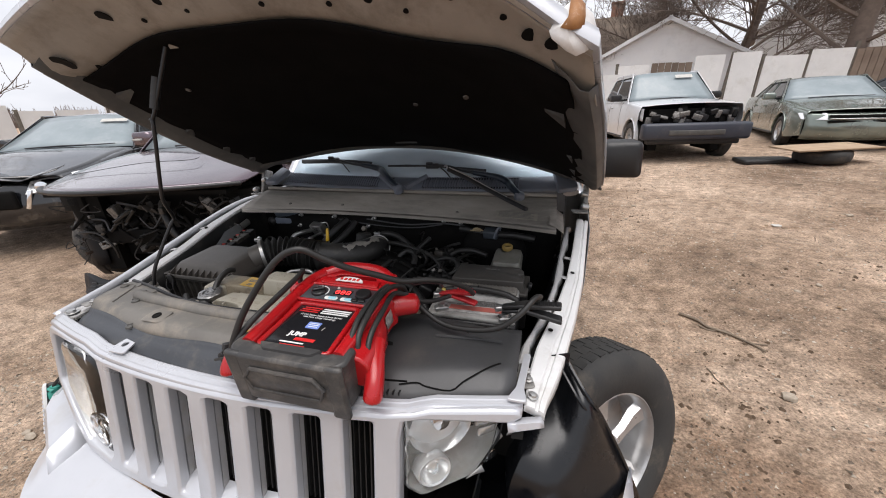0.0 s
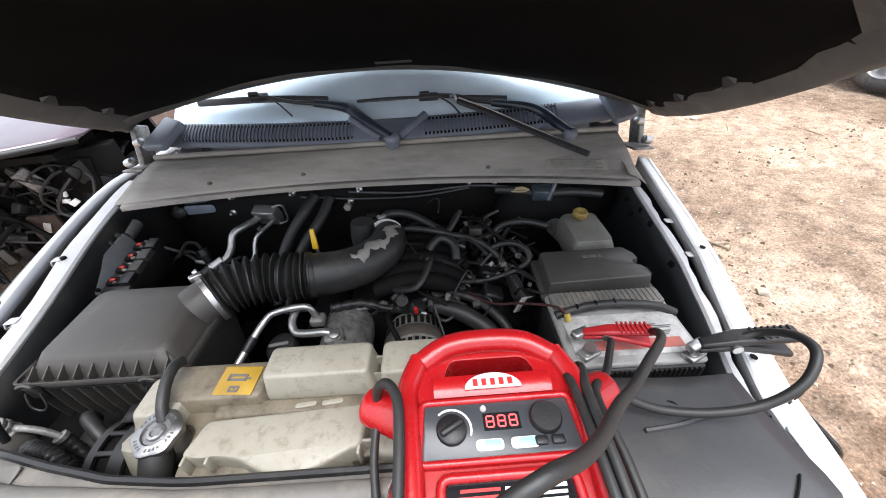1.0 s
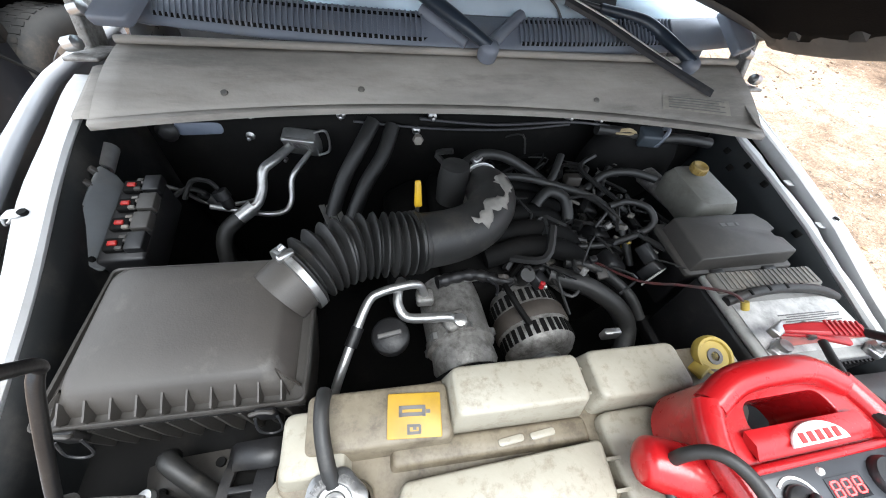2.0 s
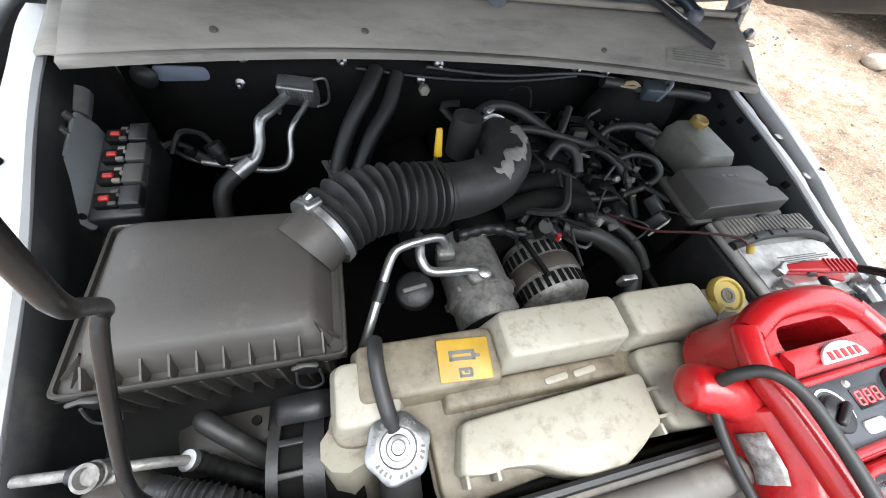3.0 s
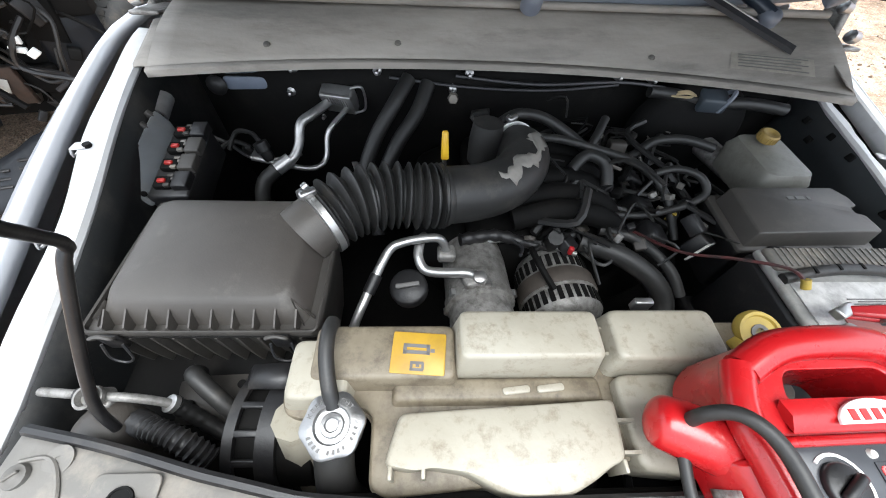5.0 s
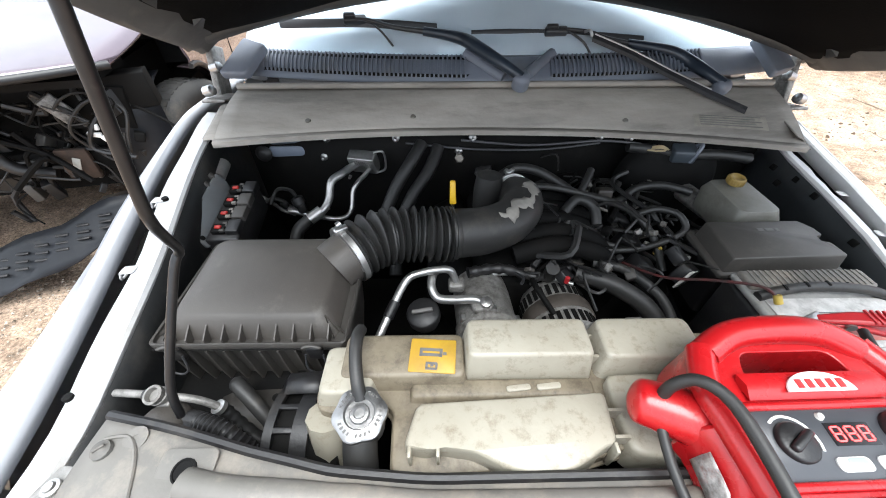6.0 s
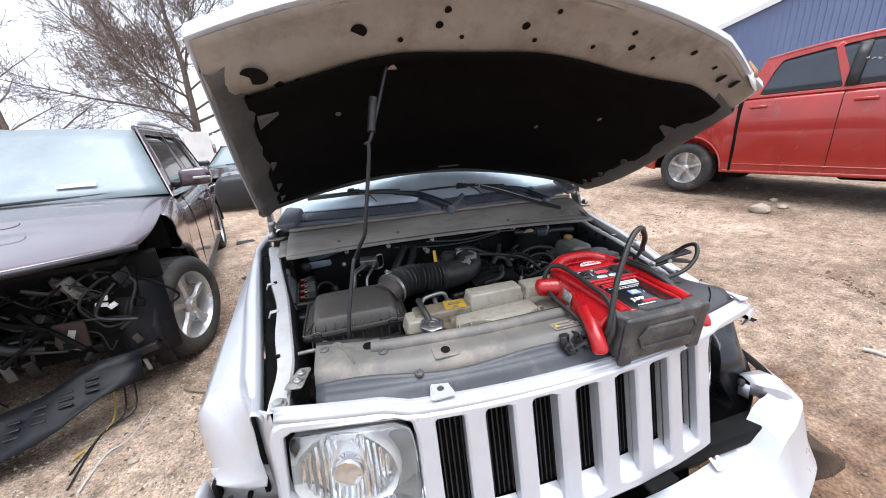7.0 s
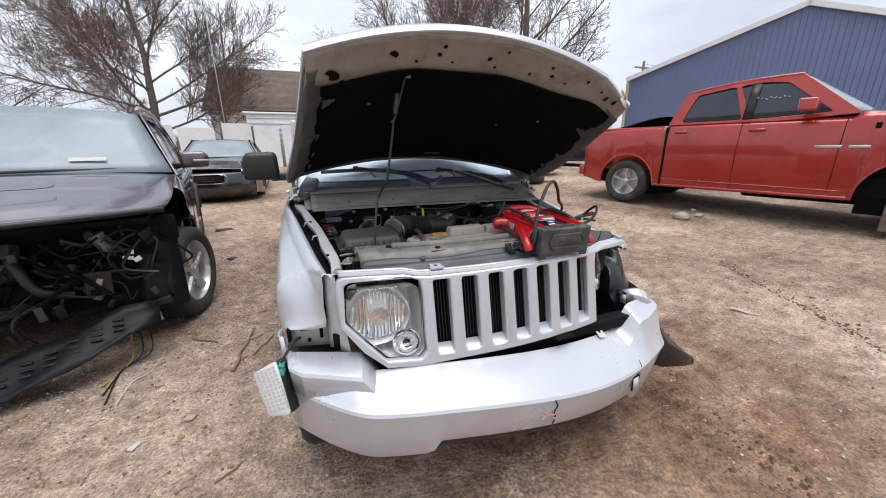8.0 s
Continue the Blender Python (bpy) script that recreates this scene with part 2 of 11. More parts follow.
M_BATTERY = mat("battery_top", (0.32, 0.315, 0.30), (0.24, 0.236, 0.225), 14, 0.5, dirt=(0.11, 0.10, 0.088), dscale=15, damount=0.4)


# ---- mesh helpers ----
def lerp(a, b, t):
    return a + (b - a) * t


def thing(name, label, category, m=None, group=""):
    ob = new(name)
    ob.empty_display_size = 0.2
    if m is not None:
        ob.matrix_world = m
    return tagged(ob, label, category, group)


def part(name, bm, material, parent, label="", solid=0.0, bevel=0.0, sharp=48, kind="", offset=-1.0, recalc=True):
    """Link a bmesh as one mesh object under a thing or a part."""
    if recalc:
        bmesh.ops.recalc_face_normals(bm, faces=bm.faces)
    me = bpy.data.meshes.new(name)
    bm.to_mesh(me)
    bm.free()
    for p in me.polygons:
        p.use_smooth = True
    me.set_sharp_from_angle(angle=radians(sharp))
    me.materials.append(material)
    ob = new(name, me)
    if parent is not None:
        ob.parent = parent
    if solid:
        s = ob.modifiers.new("thickness", 'SOLIDIFY')
        s.thickness, s.offset = solid, offset
    if bevel:
        b = ob.modifiers.new("edge", 'BEVEL')
        b.width, b.segments, b.limit_method, b.angle_limit = bevel, 2, 'ANGLE', radians(40)
    return tagged(ob, label, kind=kind)


def sheet(rows, bm=None, close=False):
    """Quads between rows of points of equal count."""
    bm = bm or bmesh.new()
    vs = [[bm.verts.new(p) for p in r] for r in rows]
    for a, b in zip(vs, vs[1:]):
        for i in range(len(a) - (0 if close else 1)):
            j = (i + 1) % len(a)
            q = [a[i], a[j], b[j], b[i]]
            if len(set(q)) == 4:
                bm.faces.new(q)
    return bm


def loft(rings, bm=None, caps=True):
    bm = bm or bmesh.new()
    vs = [[bm.verts.new(p) for p in r] for r in rings]
    for a, b in zip(vs, vs[1:]):
        n = len(a)
        for i in range(n):
            bm.faces.new([a[i], a[(i + 1) % n], b[(i + 1) % n], b[i]])
    if caps:
        bm.faces.new(list(reversed(vs[0])))
        bm.faces.new(vs[-1])
    return bm


def spline(pts, n=8):
    """Catmull-Rom through the points."""
    P = [Vector(p) for p in pts]
    if len(P) < 3:
        return P
    out = []
    for i in range(len(P) - 1):
        p0, p1, p2, p3 = P[max(i - 1, 0)], P[i], P[i + 1], P[min(i + 2, len(P) - 1)]
        for j in range(n):
            t = j / n
            out.append(0.5 * ((2 * p1) + (p2 - p0) * t + (2 * p0 - 5 * p1 + 4 * p2 - p3) * t * t + (3 * p1 - p0 - 3 * p2 + p3) * t ** 3))
    out.append(P[-1])
    return out


def tube(pts, r, n=8, bm=None, smooth=6, caps=True):
    """A round tube along a smooth line; r is a radius or a function of 0..1 along it."""
    bm = bm or bmesh.new()
    P = spline(pts, smooth) if smooth else [Vector(p) for p in pts]
    up = Vector((0.123, 0.31, 0.94)).normalized()
    rings = []
    for i, p in enumerate(P):
        d = (P[min(i + 1, len(P) - 1)] - P[max(i - 1, 0)]).normalized()
        a = (up - d * up.dot(d))
        if a.length < 1e-3:
            a = Vector((1, 0, 0)) - d * d.x
        a.normalize()
        up = a
        b = d.cross(a)
        rad = r(i / (len(P) - 1)) if callable(r) else r
        rings.append([p + (a * math.cos(2 * math.pi * k / n) + b * math.sin(2 * math.pi * k / n)) * rad for k in range(n)])
    return loft(rings, bm, caps)


def box(c, s, bm=None, rot=(0, 0, 0), bevel=0.0, taper=(1, 1)):
    """A box of size s about c; taper narrows its top in x and y; its edges can be rounded."""
    bm = bm or bmesh.new()
    m = pose(*c, *rot)
    h = [v / 2 for v in s]
    pts = []
    for z in (-1, 1):
        tx, ty = (taper if z > 0 else (1, 1))
        pts.append([m @ Vector((x * h[0] * tx, y * h[1] * ty, z * h[2])) for x, y in ((-1, -1), (1, -1), (1, 1), (-1, 1))])
    before = set(bm.edges)
    loft(pts, bm)
    if bevel:
        bmesh.ops.bevel(bm, geom=[e for e in bm.edges if e not in before], offset=bevel, segments=2, affect='EDGES', profile=0.5)
    return bm


def lathe(profile, m, n=20, bm=None, caps=True):
    """Turn (radius, height) pairs about the z axis of the pose m."""
    bm = bm or bmesh.new()
    rings = []
    for r, h in profile:
        r = max(r, 1e-4)
        rings.append([m @ Vector((r * math.cos(2 * math.pi * k / n), r * math.sin(2 * math.pi * k / n), h)) for k in range(n)])
    return loft(rings, bm, caps)


def axis(c, d, roll=0):
    """A pose at c whose z axis points along d."""
    q = Vector(d).normalized().to_track_quat('Z', 'Y')
    return Matrix.Translation(c) @ q.to_matrix().to_4x4() @ pose(0, 0, 0, 0, 0, roll)


def rpoly(pts, r=0.01, n=4):
    """Corners of a polygon rounded off."""
    out = []
    P = [Vector((*p, 0)) if len(p) == 2 else Vector(p) for p in pts]
    for i, p in enumerate(P):
        a, b = P[i - 1] - p, P[(i + 1) % len(P)] - p
        ra = min(r, a.length * 0.45, b.length * 0.45)
        s, e = p + a.normalized() * ra, p + b.normalized() * ra
        for k in range(n + 1):
            t = k / n
            out.append(s * (1 - t) ** 2 + p * 2 * t * (1 - t) + e * t * t)
    return [(q.x, q.y) for q in out]


def slab(outline, z0, z1, m=None, bm=None, edge=0.004, draft=0.0):
    """A plate with the outline in x and y, with a rounded upper edge, put at the pose m."""
    m = m or Matrix()
    c = Vector((sum(p[0] for p in outline) / len(outline), sum(p[1] for p in outline) / len(outline)))

    def ring(inset, z):
        out = []
        for x, y in outline:
            d = Vector((x, y)) - c
            k = max(0.0, 1 - inset / max(d.length, 1e-6))
            out.append(m @ Vector((c.x + d.x * k, c.y + d.y * k, z)))
        return out
    s = 1 if z1 > z0 else -1
    return loft([ring(0, z0), ring(draft, z1 - s * edge), ring(draft + edge * 0.3, z1 - s * edge * 0.3), ring(draft + edge, z1)], bm)


def holed(outer, holes, depth, warp, bm=None):
    """A plate cut from a flat outline with holes, given depth and laid on the surface warp(u, v, w)."""
    bm = bm or bmesh.new()
    loops = []
    for loop in [outer] + holes:
        vs = [bm.verts.new((p[0], p[1], 0)) for p in loop]
        loops.append(vs)
        for i in range(len(vs)):
            bm.edges.new((vs[i], vs[(i + 1) % len(vs)]))
    bmesh.ops.triangle_fill(bm, use_beauty=True, use_dissolve=False, edges=bm.edges[:])
    faces = bm.faces[:]
    ext = bmesh.ops.extrude_face_region(bm, geom=faces)
    for v in [g for g in ext["geom"] if isinstance(g, bmesh.types.BMVert)]:
        v.co.z = depth
    for v in bm.verts:
        v.co = warp(*v.co)
    return bm


def words(name, text, size, m, material, parent, depth=0.0006, bold=0.0, align='CENTER'):
    """Raised lettering in the built-in font, as a mesh of its own."""
    cu = bpy.data.curves.new(name, 'FONT')
    cu.body, cu.size, cu.extrude, cu.align_x, cu.align_y, cu.offset = text, size, depth, align, 'CENTER', bold
    cu.resolution_u = 3
    tmp = bpy.data.objects.new(name, cu)
    scene.collection.objects.link(tmp)
    bpy.context.view_layer.update()
    me = bpy.data.meshes.new_from_object(tmp.evaluated_get(bpy.context.evaluated_depsgraph_get()))
    bpy.data.objects.remove(tmp)
    me.transform(m)
    me.materials.clear()
    me.materials.append(material)
    ob = new(name, me)
    ob.parent = parent
    return ob


def smooth(a, b, x):
    t = min(1.0, max(0.0, (x - a) / (b - a)))
    return t * t * (3 - 2 * t)

# ---- ground: packed dirt with gravel, rising gently to the back and one side ----
def ground_z(x, y):
    rise = 0.035 * max(0.0, min(y, 20.0) - 1.5) + 0.032 * max(0.0, min(x, 9.0) - 1.3)
    return min(rise, 0.85)


def relief(x, y):
    r = math.hypot(x, y - 2)
    k = 1.0 if r < 14 else max(0.0, 1 - (r - 14) / 20)
    n = noise.noise((x * 0.7, y * 0.7, 0.3)) * 0.028 + noise.noise((x * 2.3, y * 2.3, 4.1)) * 0.014 + noise.noise((x * 7.0, y * 7.0, 1.7)) * 0.012
    rut = -0.034 * math.exp(-((x * 0.881 - y * 0.473 - 2.533) / 0.075) ** 2) * smooth(-1.2, -0.2, y) * smooth(2.6, 1.4, y)
    rut += 0.014 * math.exp(-((x * 0.881 - y * 0.473 - 2.72) / 0.09) ** 2) * smooth(-1.2, -0.2, y) * smooth(2.6, 1.4, y)
    rut += -0.034 * math.exp(-((x - 1.0 + 0.10 * (y + 0.3)) / 0.10) ** 2) * smooth(0.35, 0.0, y)
    rut += 0.006 * math.sin(y * 42 + 2 * noise.noise((x * 3, y * 3, 2.2))) * smooth(0.55, 0.75, x - 0.4 * y) * smooth(3.4, 2.8, x - 0.4 * y) * smooth(0.0, 0.35, noise.noise((x * 0.8, y * 0.8, 9.3)) + 0.1)
    return (n - 0.012 + rut) * k


def axis_lines(lo, hi, fine, far):
    near = list(np.arange(lo, hi + 1e-6, fine))
    out, step, p = [], fine, hi
    while p < far:
        step *= 1.45
        p += step
        out.append(p)
    back, step, p = [], fine, lo
    while p > -far:
        step *= 1.45
        p -= step
        back.append(p)
    return back[::-1] + near + out


gx, gy = axis_lines(-4.5, 6.5, 0.075, 1500), axis_lines(-3.0, 9.0, 0.075, 1500)
gv = [(x, y, ground_z(x, y) + relief(x, y)) for y in gy for x in gx]
nx = len(gx)
gf = [(j * nx + i, j * nx + i + 1, (j + 1) * nx + i + 1, (j + 1) * nx + i) for j in range(len(gy) - 1) for i in range(nx - 1)]
gm = bpy.data.meshes.new("ground")
gm.from_pydata(gv, [], gf)
for p in gm.polygons:
    p.use_smooth = True


def dirt_material():
    m = bpy.data.materials.new("packed_dirt")
    m.use_nodes = True
    n, k = m.node_tree.nodes, m.node_tree.links
    b = n["Principled BSDF"]
    co = n.new("ShaderNodeTexCoord")

    def noise_at(scale, detail=6, rough=0.65):
        t = n.new("ShaderNodeTexNoise")
        t.inputs["Scale"].default_value, t.inputs["Detail"].default_value, t.inputs["Roughness"].default_value = scale, detail, rough
        k.new(co.outputs["Object"], t.inputs["Vector"])
        return t
    a = noise_at(0.55, 8)
    r1 = n.new("ShaderNodeValToRGB")
    r1.color_ramp.elements[0].position, r1.color_ramp.elements[1].position = 0.34, 0.66
    r1.color_ramp.elements[0].color, r1.color_ramp.elements[1].color = (0.208, 0.143, 0.099, 1), (0.555, 0.424, 0.322, 1)
    e = r1.color_ramp.elements.new(0.5)
    e.color = (0.393, 0.287, 0.208, 1)
    k.new(a.outputs["Fac"], r1.inputs["Fac"])
    c = noise_at(9.0, 8, 0.75)
    r2 = n.new("ShaderNodeMapRange")
    r2.inputs["From Min"].default_value, r2.inputs["From Max"].default_value = 0.30, 0.70
    r2.inputs["To Min"].default_value, r2.inputs["To Max"].default_value = 0.42, 1.50
    k.new(c.outputs["Fac"], r2.inputs["Value"])
    mul = n.new("ShaderNodeMix")
    mul.data_type, mul.blend_type = 'RGBA', 'MULTIPLY'
    mul.inputs["Factor"].default_value = 1.0
    k.new(r1.outputs["Color"], mul.inputs["A"])
    k.new(r2.outputs["Result"], mul.inputs["B"])
    grit = noise_at(70.0, 4, 0.7)
    r3 = n.new("ShaderNodeMapRange")
    r3.inputs["From Min"].default_value, r3.inputs["From Max"].default_value = 0.30, 0.70
    r3.inputs["To Min"].default_value, r3.inputs["To Max"].default_value = 0.46, 1.50
    k.new(grit.outputs["Fac"], r3.inputs["Value"])
    mul2 = n.new("ShaderNodeMix")
    mul2.data_type, mul2.blend_type = 'RGBA', 'MULTIPLY'
    mul2.inputs["Factor"].default_value = 1.0
    k.new(mul.outputs["Result"], mul2.inputs["A"])
    k.new(r3.outputs["Result"], mul2.inputs["B"])
    # damp red-brown soil with an uneven edge, partly painted shade by the bumper, and dark scraped streaks
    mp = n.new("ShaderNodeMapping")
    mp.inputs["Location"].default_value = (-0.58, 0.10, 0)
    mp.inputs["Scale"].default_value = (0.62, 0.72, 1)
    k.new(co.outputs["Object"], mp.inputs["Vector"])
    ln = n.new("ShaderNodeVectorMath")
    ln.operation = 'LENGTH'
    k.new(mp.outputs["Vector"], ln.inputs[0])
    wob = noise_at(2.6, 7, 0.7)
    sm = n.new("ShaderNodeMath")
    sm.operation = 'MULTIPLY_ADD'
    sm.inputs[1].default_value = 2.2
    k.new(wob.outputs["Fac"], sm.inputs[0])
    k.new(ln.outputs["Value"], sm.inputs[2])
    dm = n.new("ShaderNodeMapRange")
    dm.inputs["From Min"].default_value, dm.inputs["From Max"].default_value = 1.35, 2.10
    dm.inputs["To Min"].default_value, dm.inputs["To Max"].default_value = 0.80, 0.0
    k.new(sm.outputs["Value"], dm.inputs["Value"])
    damp_shade = n.new("ShaderNodeMix")
    damp_shade.data_type, damp_shade.blend_type = 'RGBA', 'MULTIPLY'
    damp_shade.inputs["B"].default_value = (0.54, 0.40, 0.31, 1)
    k.new(dm.outputs["Result"], damp_shade.inputs["Factor"])
    k.new(mul2.outputs["Result"], damp_shade.inputs["A"])
    ms = n.new("ShaderNodeMapping")
    ms.inputs["Rotation"].default_value = (0, 0, radians(28))
    ms.inputs["Scale"].default_value = (1.1, 9.0, 1)
    k.new(co.outputs["Object"], ms.inputs["Vector"])
    st = n.new("ShaderNodeTexNoise")
    st.inputs["Scale"].default_value, st.inputs["Detail"].default_value, st.inputs["Roughness"].default_value = 1.3, 7, 0.72
    k.new(ms.outputs["Vector"], st.inputs["Vector"])
    sr = n.new("ShaderNodeMapRange")
    sr.inputs["From Min"].default_value, sr.inputs["From Max"].default_value = 0.56, 0.70
    sr.inputs["To Max"].default_value = 0.55
    k.new(st.outputs["Fac"], sr.inputs["Value"])
    mul = n.new("ShaderNodeMix")
    mul.data_type, mul.blend_type = 'RGBA', 'MULTIPLY'
    mul.inputs["B"].default_value = (0.52, 0.42, 0.35, 1)
    k.new(sr.outputs["Result"], mul.inputs["Factor"])
    k.new(damp_shade.outputs["Result"], mul.inputs["A"])
    vo = n.new("ShaderNodeTexVoronoi")
    vo.inputs["Scale"].default_value = 62
    k.new(co.outputs["Object"], vo.inputs["Vector"])
    sel = noise_at(1.6, 5)
    s1 = n.new("ShaderNodeMapRange")
    s1.inputs["From Min"].default_value, s1.inputs["From Max"].default_value = 0.42, 0.62
    s1.inputs["To Min"].default_value, s1.inputs["To Max"].default_value = 0.06, 0.27
    k.new(sel.outputs["Fac"], s1.inputs["Value"])
    less = n.new("ShaderNodeMath")
    less.operation = 'LESS_THAN'
    k.new(vo.outputs["Distance"], less.inputs[0])
    k.new(s1.outputs["Result"], less.inputs[1])
    peb = n.new("ShaderNodeMix")
    peb.data_type = 'RGBA'
    pr = n.new("ShaderNodeValToRGB")
    pr.color_ramp.elements[0].color, pr.color_ramp.elements[1].color = (0.12, 0.095, 0.07, 1), (0.38, 0.325, 0.262, 1)
    k.new(vo.outputs["Color"], pr.inputs["Fac"])
    k.new(less.outputs["Value"], peb.inputs["Factor"])
    k.new(mul.outputs["Result"], peb.inputs["A"])
    k.new(pr.outputs["Color"], peb.inputs["B"])
    k.new(peb.outputs["Result"], b.inputs["Base Color"])
    b.inputs["Roughness"].default_value = 0.93
    b.inputs["Specular IOR Level"].default_value = 0.2
    add = n.new("ShaderNodeMath")
    add.operation = 'MULTIPLY_ADD'
    f = noise_at(38, 6, 0.7)
    k.new(vo.outputs["Distance"], add.inputs[0])
    add.inputs[1].default_value = -0.35
    k.new(f.outputs["Fac"], add.inputs[2])
    bp = n.new("ShaderNodeBump")
    bp.inputs["Strength"].default_value, bp.inputs["Distance"].default_value = 1.0, 0.026
    k.new(add.outputs["Value"], bp.inputs["Height"])
    k.new(bp.outputs["Normal"], b.inputs["Normal"])
    return m


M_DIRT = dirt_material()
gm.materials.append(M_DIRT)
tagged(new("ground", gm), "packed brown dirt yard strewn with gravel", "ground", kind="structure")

M_STONE = mat("gravel_stone", (0.42, 0.36, 0.29), (0.26, 0.215, 0.165), 30, 0.9, 0.0, 0.3, 100)
M_WOOD = mat("weathered_wood", (0.22, 0.175, 0.13), (0.14, 0.105, 0.075), 9, 0.85, 0.0, 0.3, 60)
M_BARK = mat("bare_bark", (0.125, 0.095, 0.078), (0.18, 0.14, 0.118), 5, 0.9, 0.0, 0.4, 30)
M_WHITEBOARD = mat("white_fence_sheet", (0.74, 0.74, 0.73), (0.66, 0.66, 0.65), 1.6, 0.6, 0.0, 0.1, 30, dirt=(0.50, 0.48, 0.44), dscale=1.8, damount=0.3, vary=0.06)
M_BROWNBOARD = mat("brown_fence_board", (0.20, 0.155, 0.12), (0.15, 0.11, 0.085), 2, 0.85, 0.0, 0.3, 25, vary=0.25)
M_SIDING = mat("white_siding", (0.84, 0.84, 0.84), (0.78, 0.78, 0.79), 1, 0.6, dirt=(0.55, 0.54, 0.52), dscale=0.8, damount=0.2)
M_SHINGLE = mat("brown_shingle", (0.15, 0.112, 0.085), (0.10, 0.078, 0.06), 2.2, 0.9, 0.0, 0.4, 12, vary=0.12)
M_BRICK = mat("red_brick", (0.27, 0.135, 0.09), (0.20, 0.10, 0.07), 3, 0.9, 0.0, 0.3, 20)
M_BLUEWALL = mat("blue_sheet_metal", (0.145, 0.19, 0.335), (0.13, 0.17, 0.30), 0.6, 0.5, 0.0, 0.05, 20)
M_TANWALL = mat("tan_wall", (0.52, 0.45, 0.28), (0.46, 0.40, 0.25), 1, 0.7)
M_TRIM = mat("white_trim", (0.74, 0.75, 0.76), (0.68, 0.69, 0.70), 2, 0.5)


def free(name, bm, material, label, category, kind="", group=""):
    ob = part(name, bm, material, None)
    return tagged(ob, label, category, group, kind)


# ---- fence along the back: white sheets and brown boards on posts ----
rng = random.Random(4)


M_POST = mat("grey_weathered_post", (0.11, 0.095, 0.08), (0.17, 0.15, 0.125), 6, 0.85, 0.0, 0.2, 60, dirt=(0.05, 0.042, 0.035), dscale=9, damount=0.4)


def fence_run(name, a, b, z_lift, h0, brown):
    f = thing(name, "patched fence of white sheets and weathered brown boards", "fence")
    a, b = Vector(a), Vector(b)
    d = b - a
    ang = math.degrees(math.atan2(d.y, d.x))
    x = 0.0
    while x < d.length:
        w = rng.uniform(0.85, 1.45)
        c = a + d.normalized() * (x + w / 2)
        g = ground_z(c.x, c.y) - 0.05 + z_lift
        is_brown = rng.random() < brown
        h = h0 + rng.uniform(-0.16, 0.14)
        if is_brown:
            n = max(2, int(w / 0.22))
            for i in range(n):
                p = a + d.normalized() * (x + w * (i + 0.5) / n)
                part("board", box((p.x, p.y, g + h * 0.46), (w / n * 0.92, 0.03, h * 0.92 + rng.uniform(-0.05, 0.05)), rot=(0, 0, ang)), M_BROWNBOARD, f)
        else:
            part("panel", box((c.x, c.y, g + h / 2), (w * 0.96, 0.04, h), rot=(0, rng.uniform(-1, 1), ang)), M_WHITEBOARD, f)
        p = a + d.normalized() * x
        if rng.random() < 0.55:
            part("post", box((p.x, p.y + 0.05, g + h * 0.52), (0.10, 0.10, h * rng.uniform(0.95, 1.06)), rot=(0, rng.uniform(-4, 4), ang)), M_POST, f)
        x += w + rng.choice((0.05, 0.08, 0.22))
    return f


fence_run("fence", (-17, 15.6), (3.2, 16.4), 0.0, 1.80, 0.12)
fence_run("fence", (3.2, 16.4), (19, 18.0), 0.25, 1.95, 0.42)
fence_run("fence", (-17, -6), (-17, 15.6), 0.0, 1.75, 0.35)


# ---- houses beyond the fence ----
def gable_house(name, label, c, w, l, wall_h, rise, yaw, walls, base=0.6, chimney=None):
    h = thing(name, label, "house", pose(c[0], c[1], base, 0, 0, yaw))
    bm = loft([[Vector((-w / 2, y, 0)), Vector((w / 2, y, 0)), Vector((w / 2, y, wall_h)), Vector((0, y, wall_h + rise)), Vector((-w / 2, y, wall_h))] for y in (-l / 2, l / 2)])
    part("wall", bm, walls, h)
    n = int((wall_h + rise) / 0.2)
    for i in range(n):
        z = 0.2 * (i + 0.5)
        half = w / 2 if z < wall_h else w / 2 * (1 - (z - wall_h) / rise)
        if half > 0.15:
            part("siding_board", box((0, -l / 2 - 0.012, z), (2 * half, 0.03, 0.185), rot=(4, 0, 0)), walls, h)
    slope = math.degrees(math.atan2(rise, w / 2))
    ln = math.hypot(w / 2, rise) + 0.35
    for s in (-1, 1):
        q = pose(s * w / 4 * 1.04, 0, wall_h + rise / 2 + 0.02, 0, s * slope, 0)
        rf = part("roof", box((0, 0, 0), (ln, l + 0.6, 0.10)), M_SHINGLE, h)
        rf.matrix_local = q
        for k in range(int(ln / 0.3)):
            part("shingle_course", box((-ln / 2 + 0.3 * k + 0.16 if s > 0 else ln / 2 - 0.3 * k - 0.16, 0, 0.062), (0.29, l + 0.58, 0.02), rot=(0, s * 2.5, 0)), M_SHINGLE, rf)
        part("barge_board", box((s * w / 4 * 1.04, -l / 2 - 0.28, wall_h + rise / 2), (ln, 0.05, 0.16), rot=(0, s * slope, 0)), M_TRIM, h)
    if chimney:
        ch = part("chimney", box((chimney[0], chimney[1], wall_h + rise * 0.7 + chimney[2] / 2), (0.9, 0.7, chimney[2] + 1.0), bevel=0.02), M_BRICK, h)
        part("chimney_cap", box((chimney[0], chimney[1], wall_h + rise * 0.7 + chimney[2] + 0.53), (1.0, 0.8, 0.08)), M_BRICK, ch)
    return h


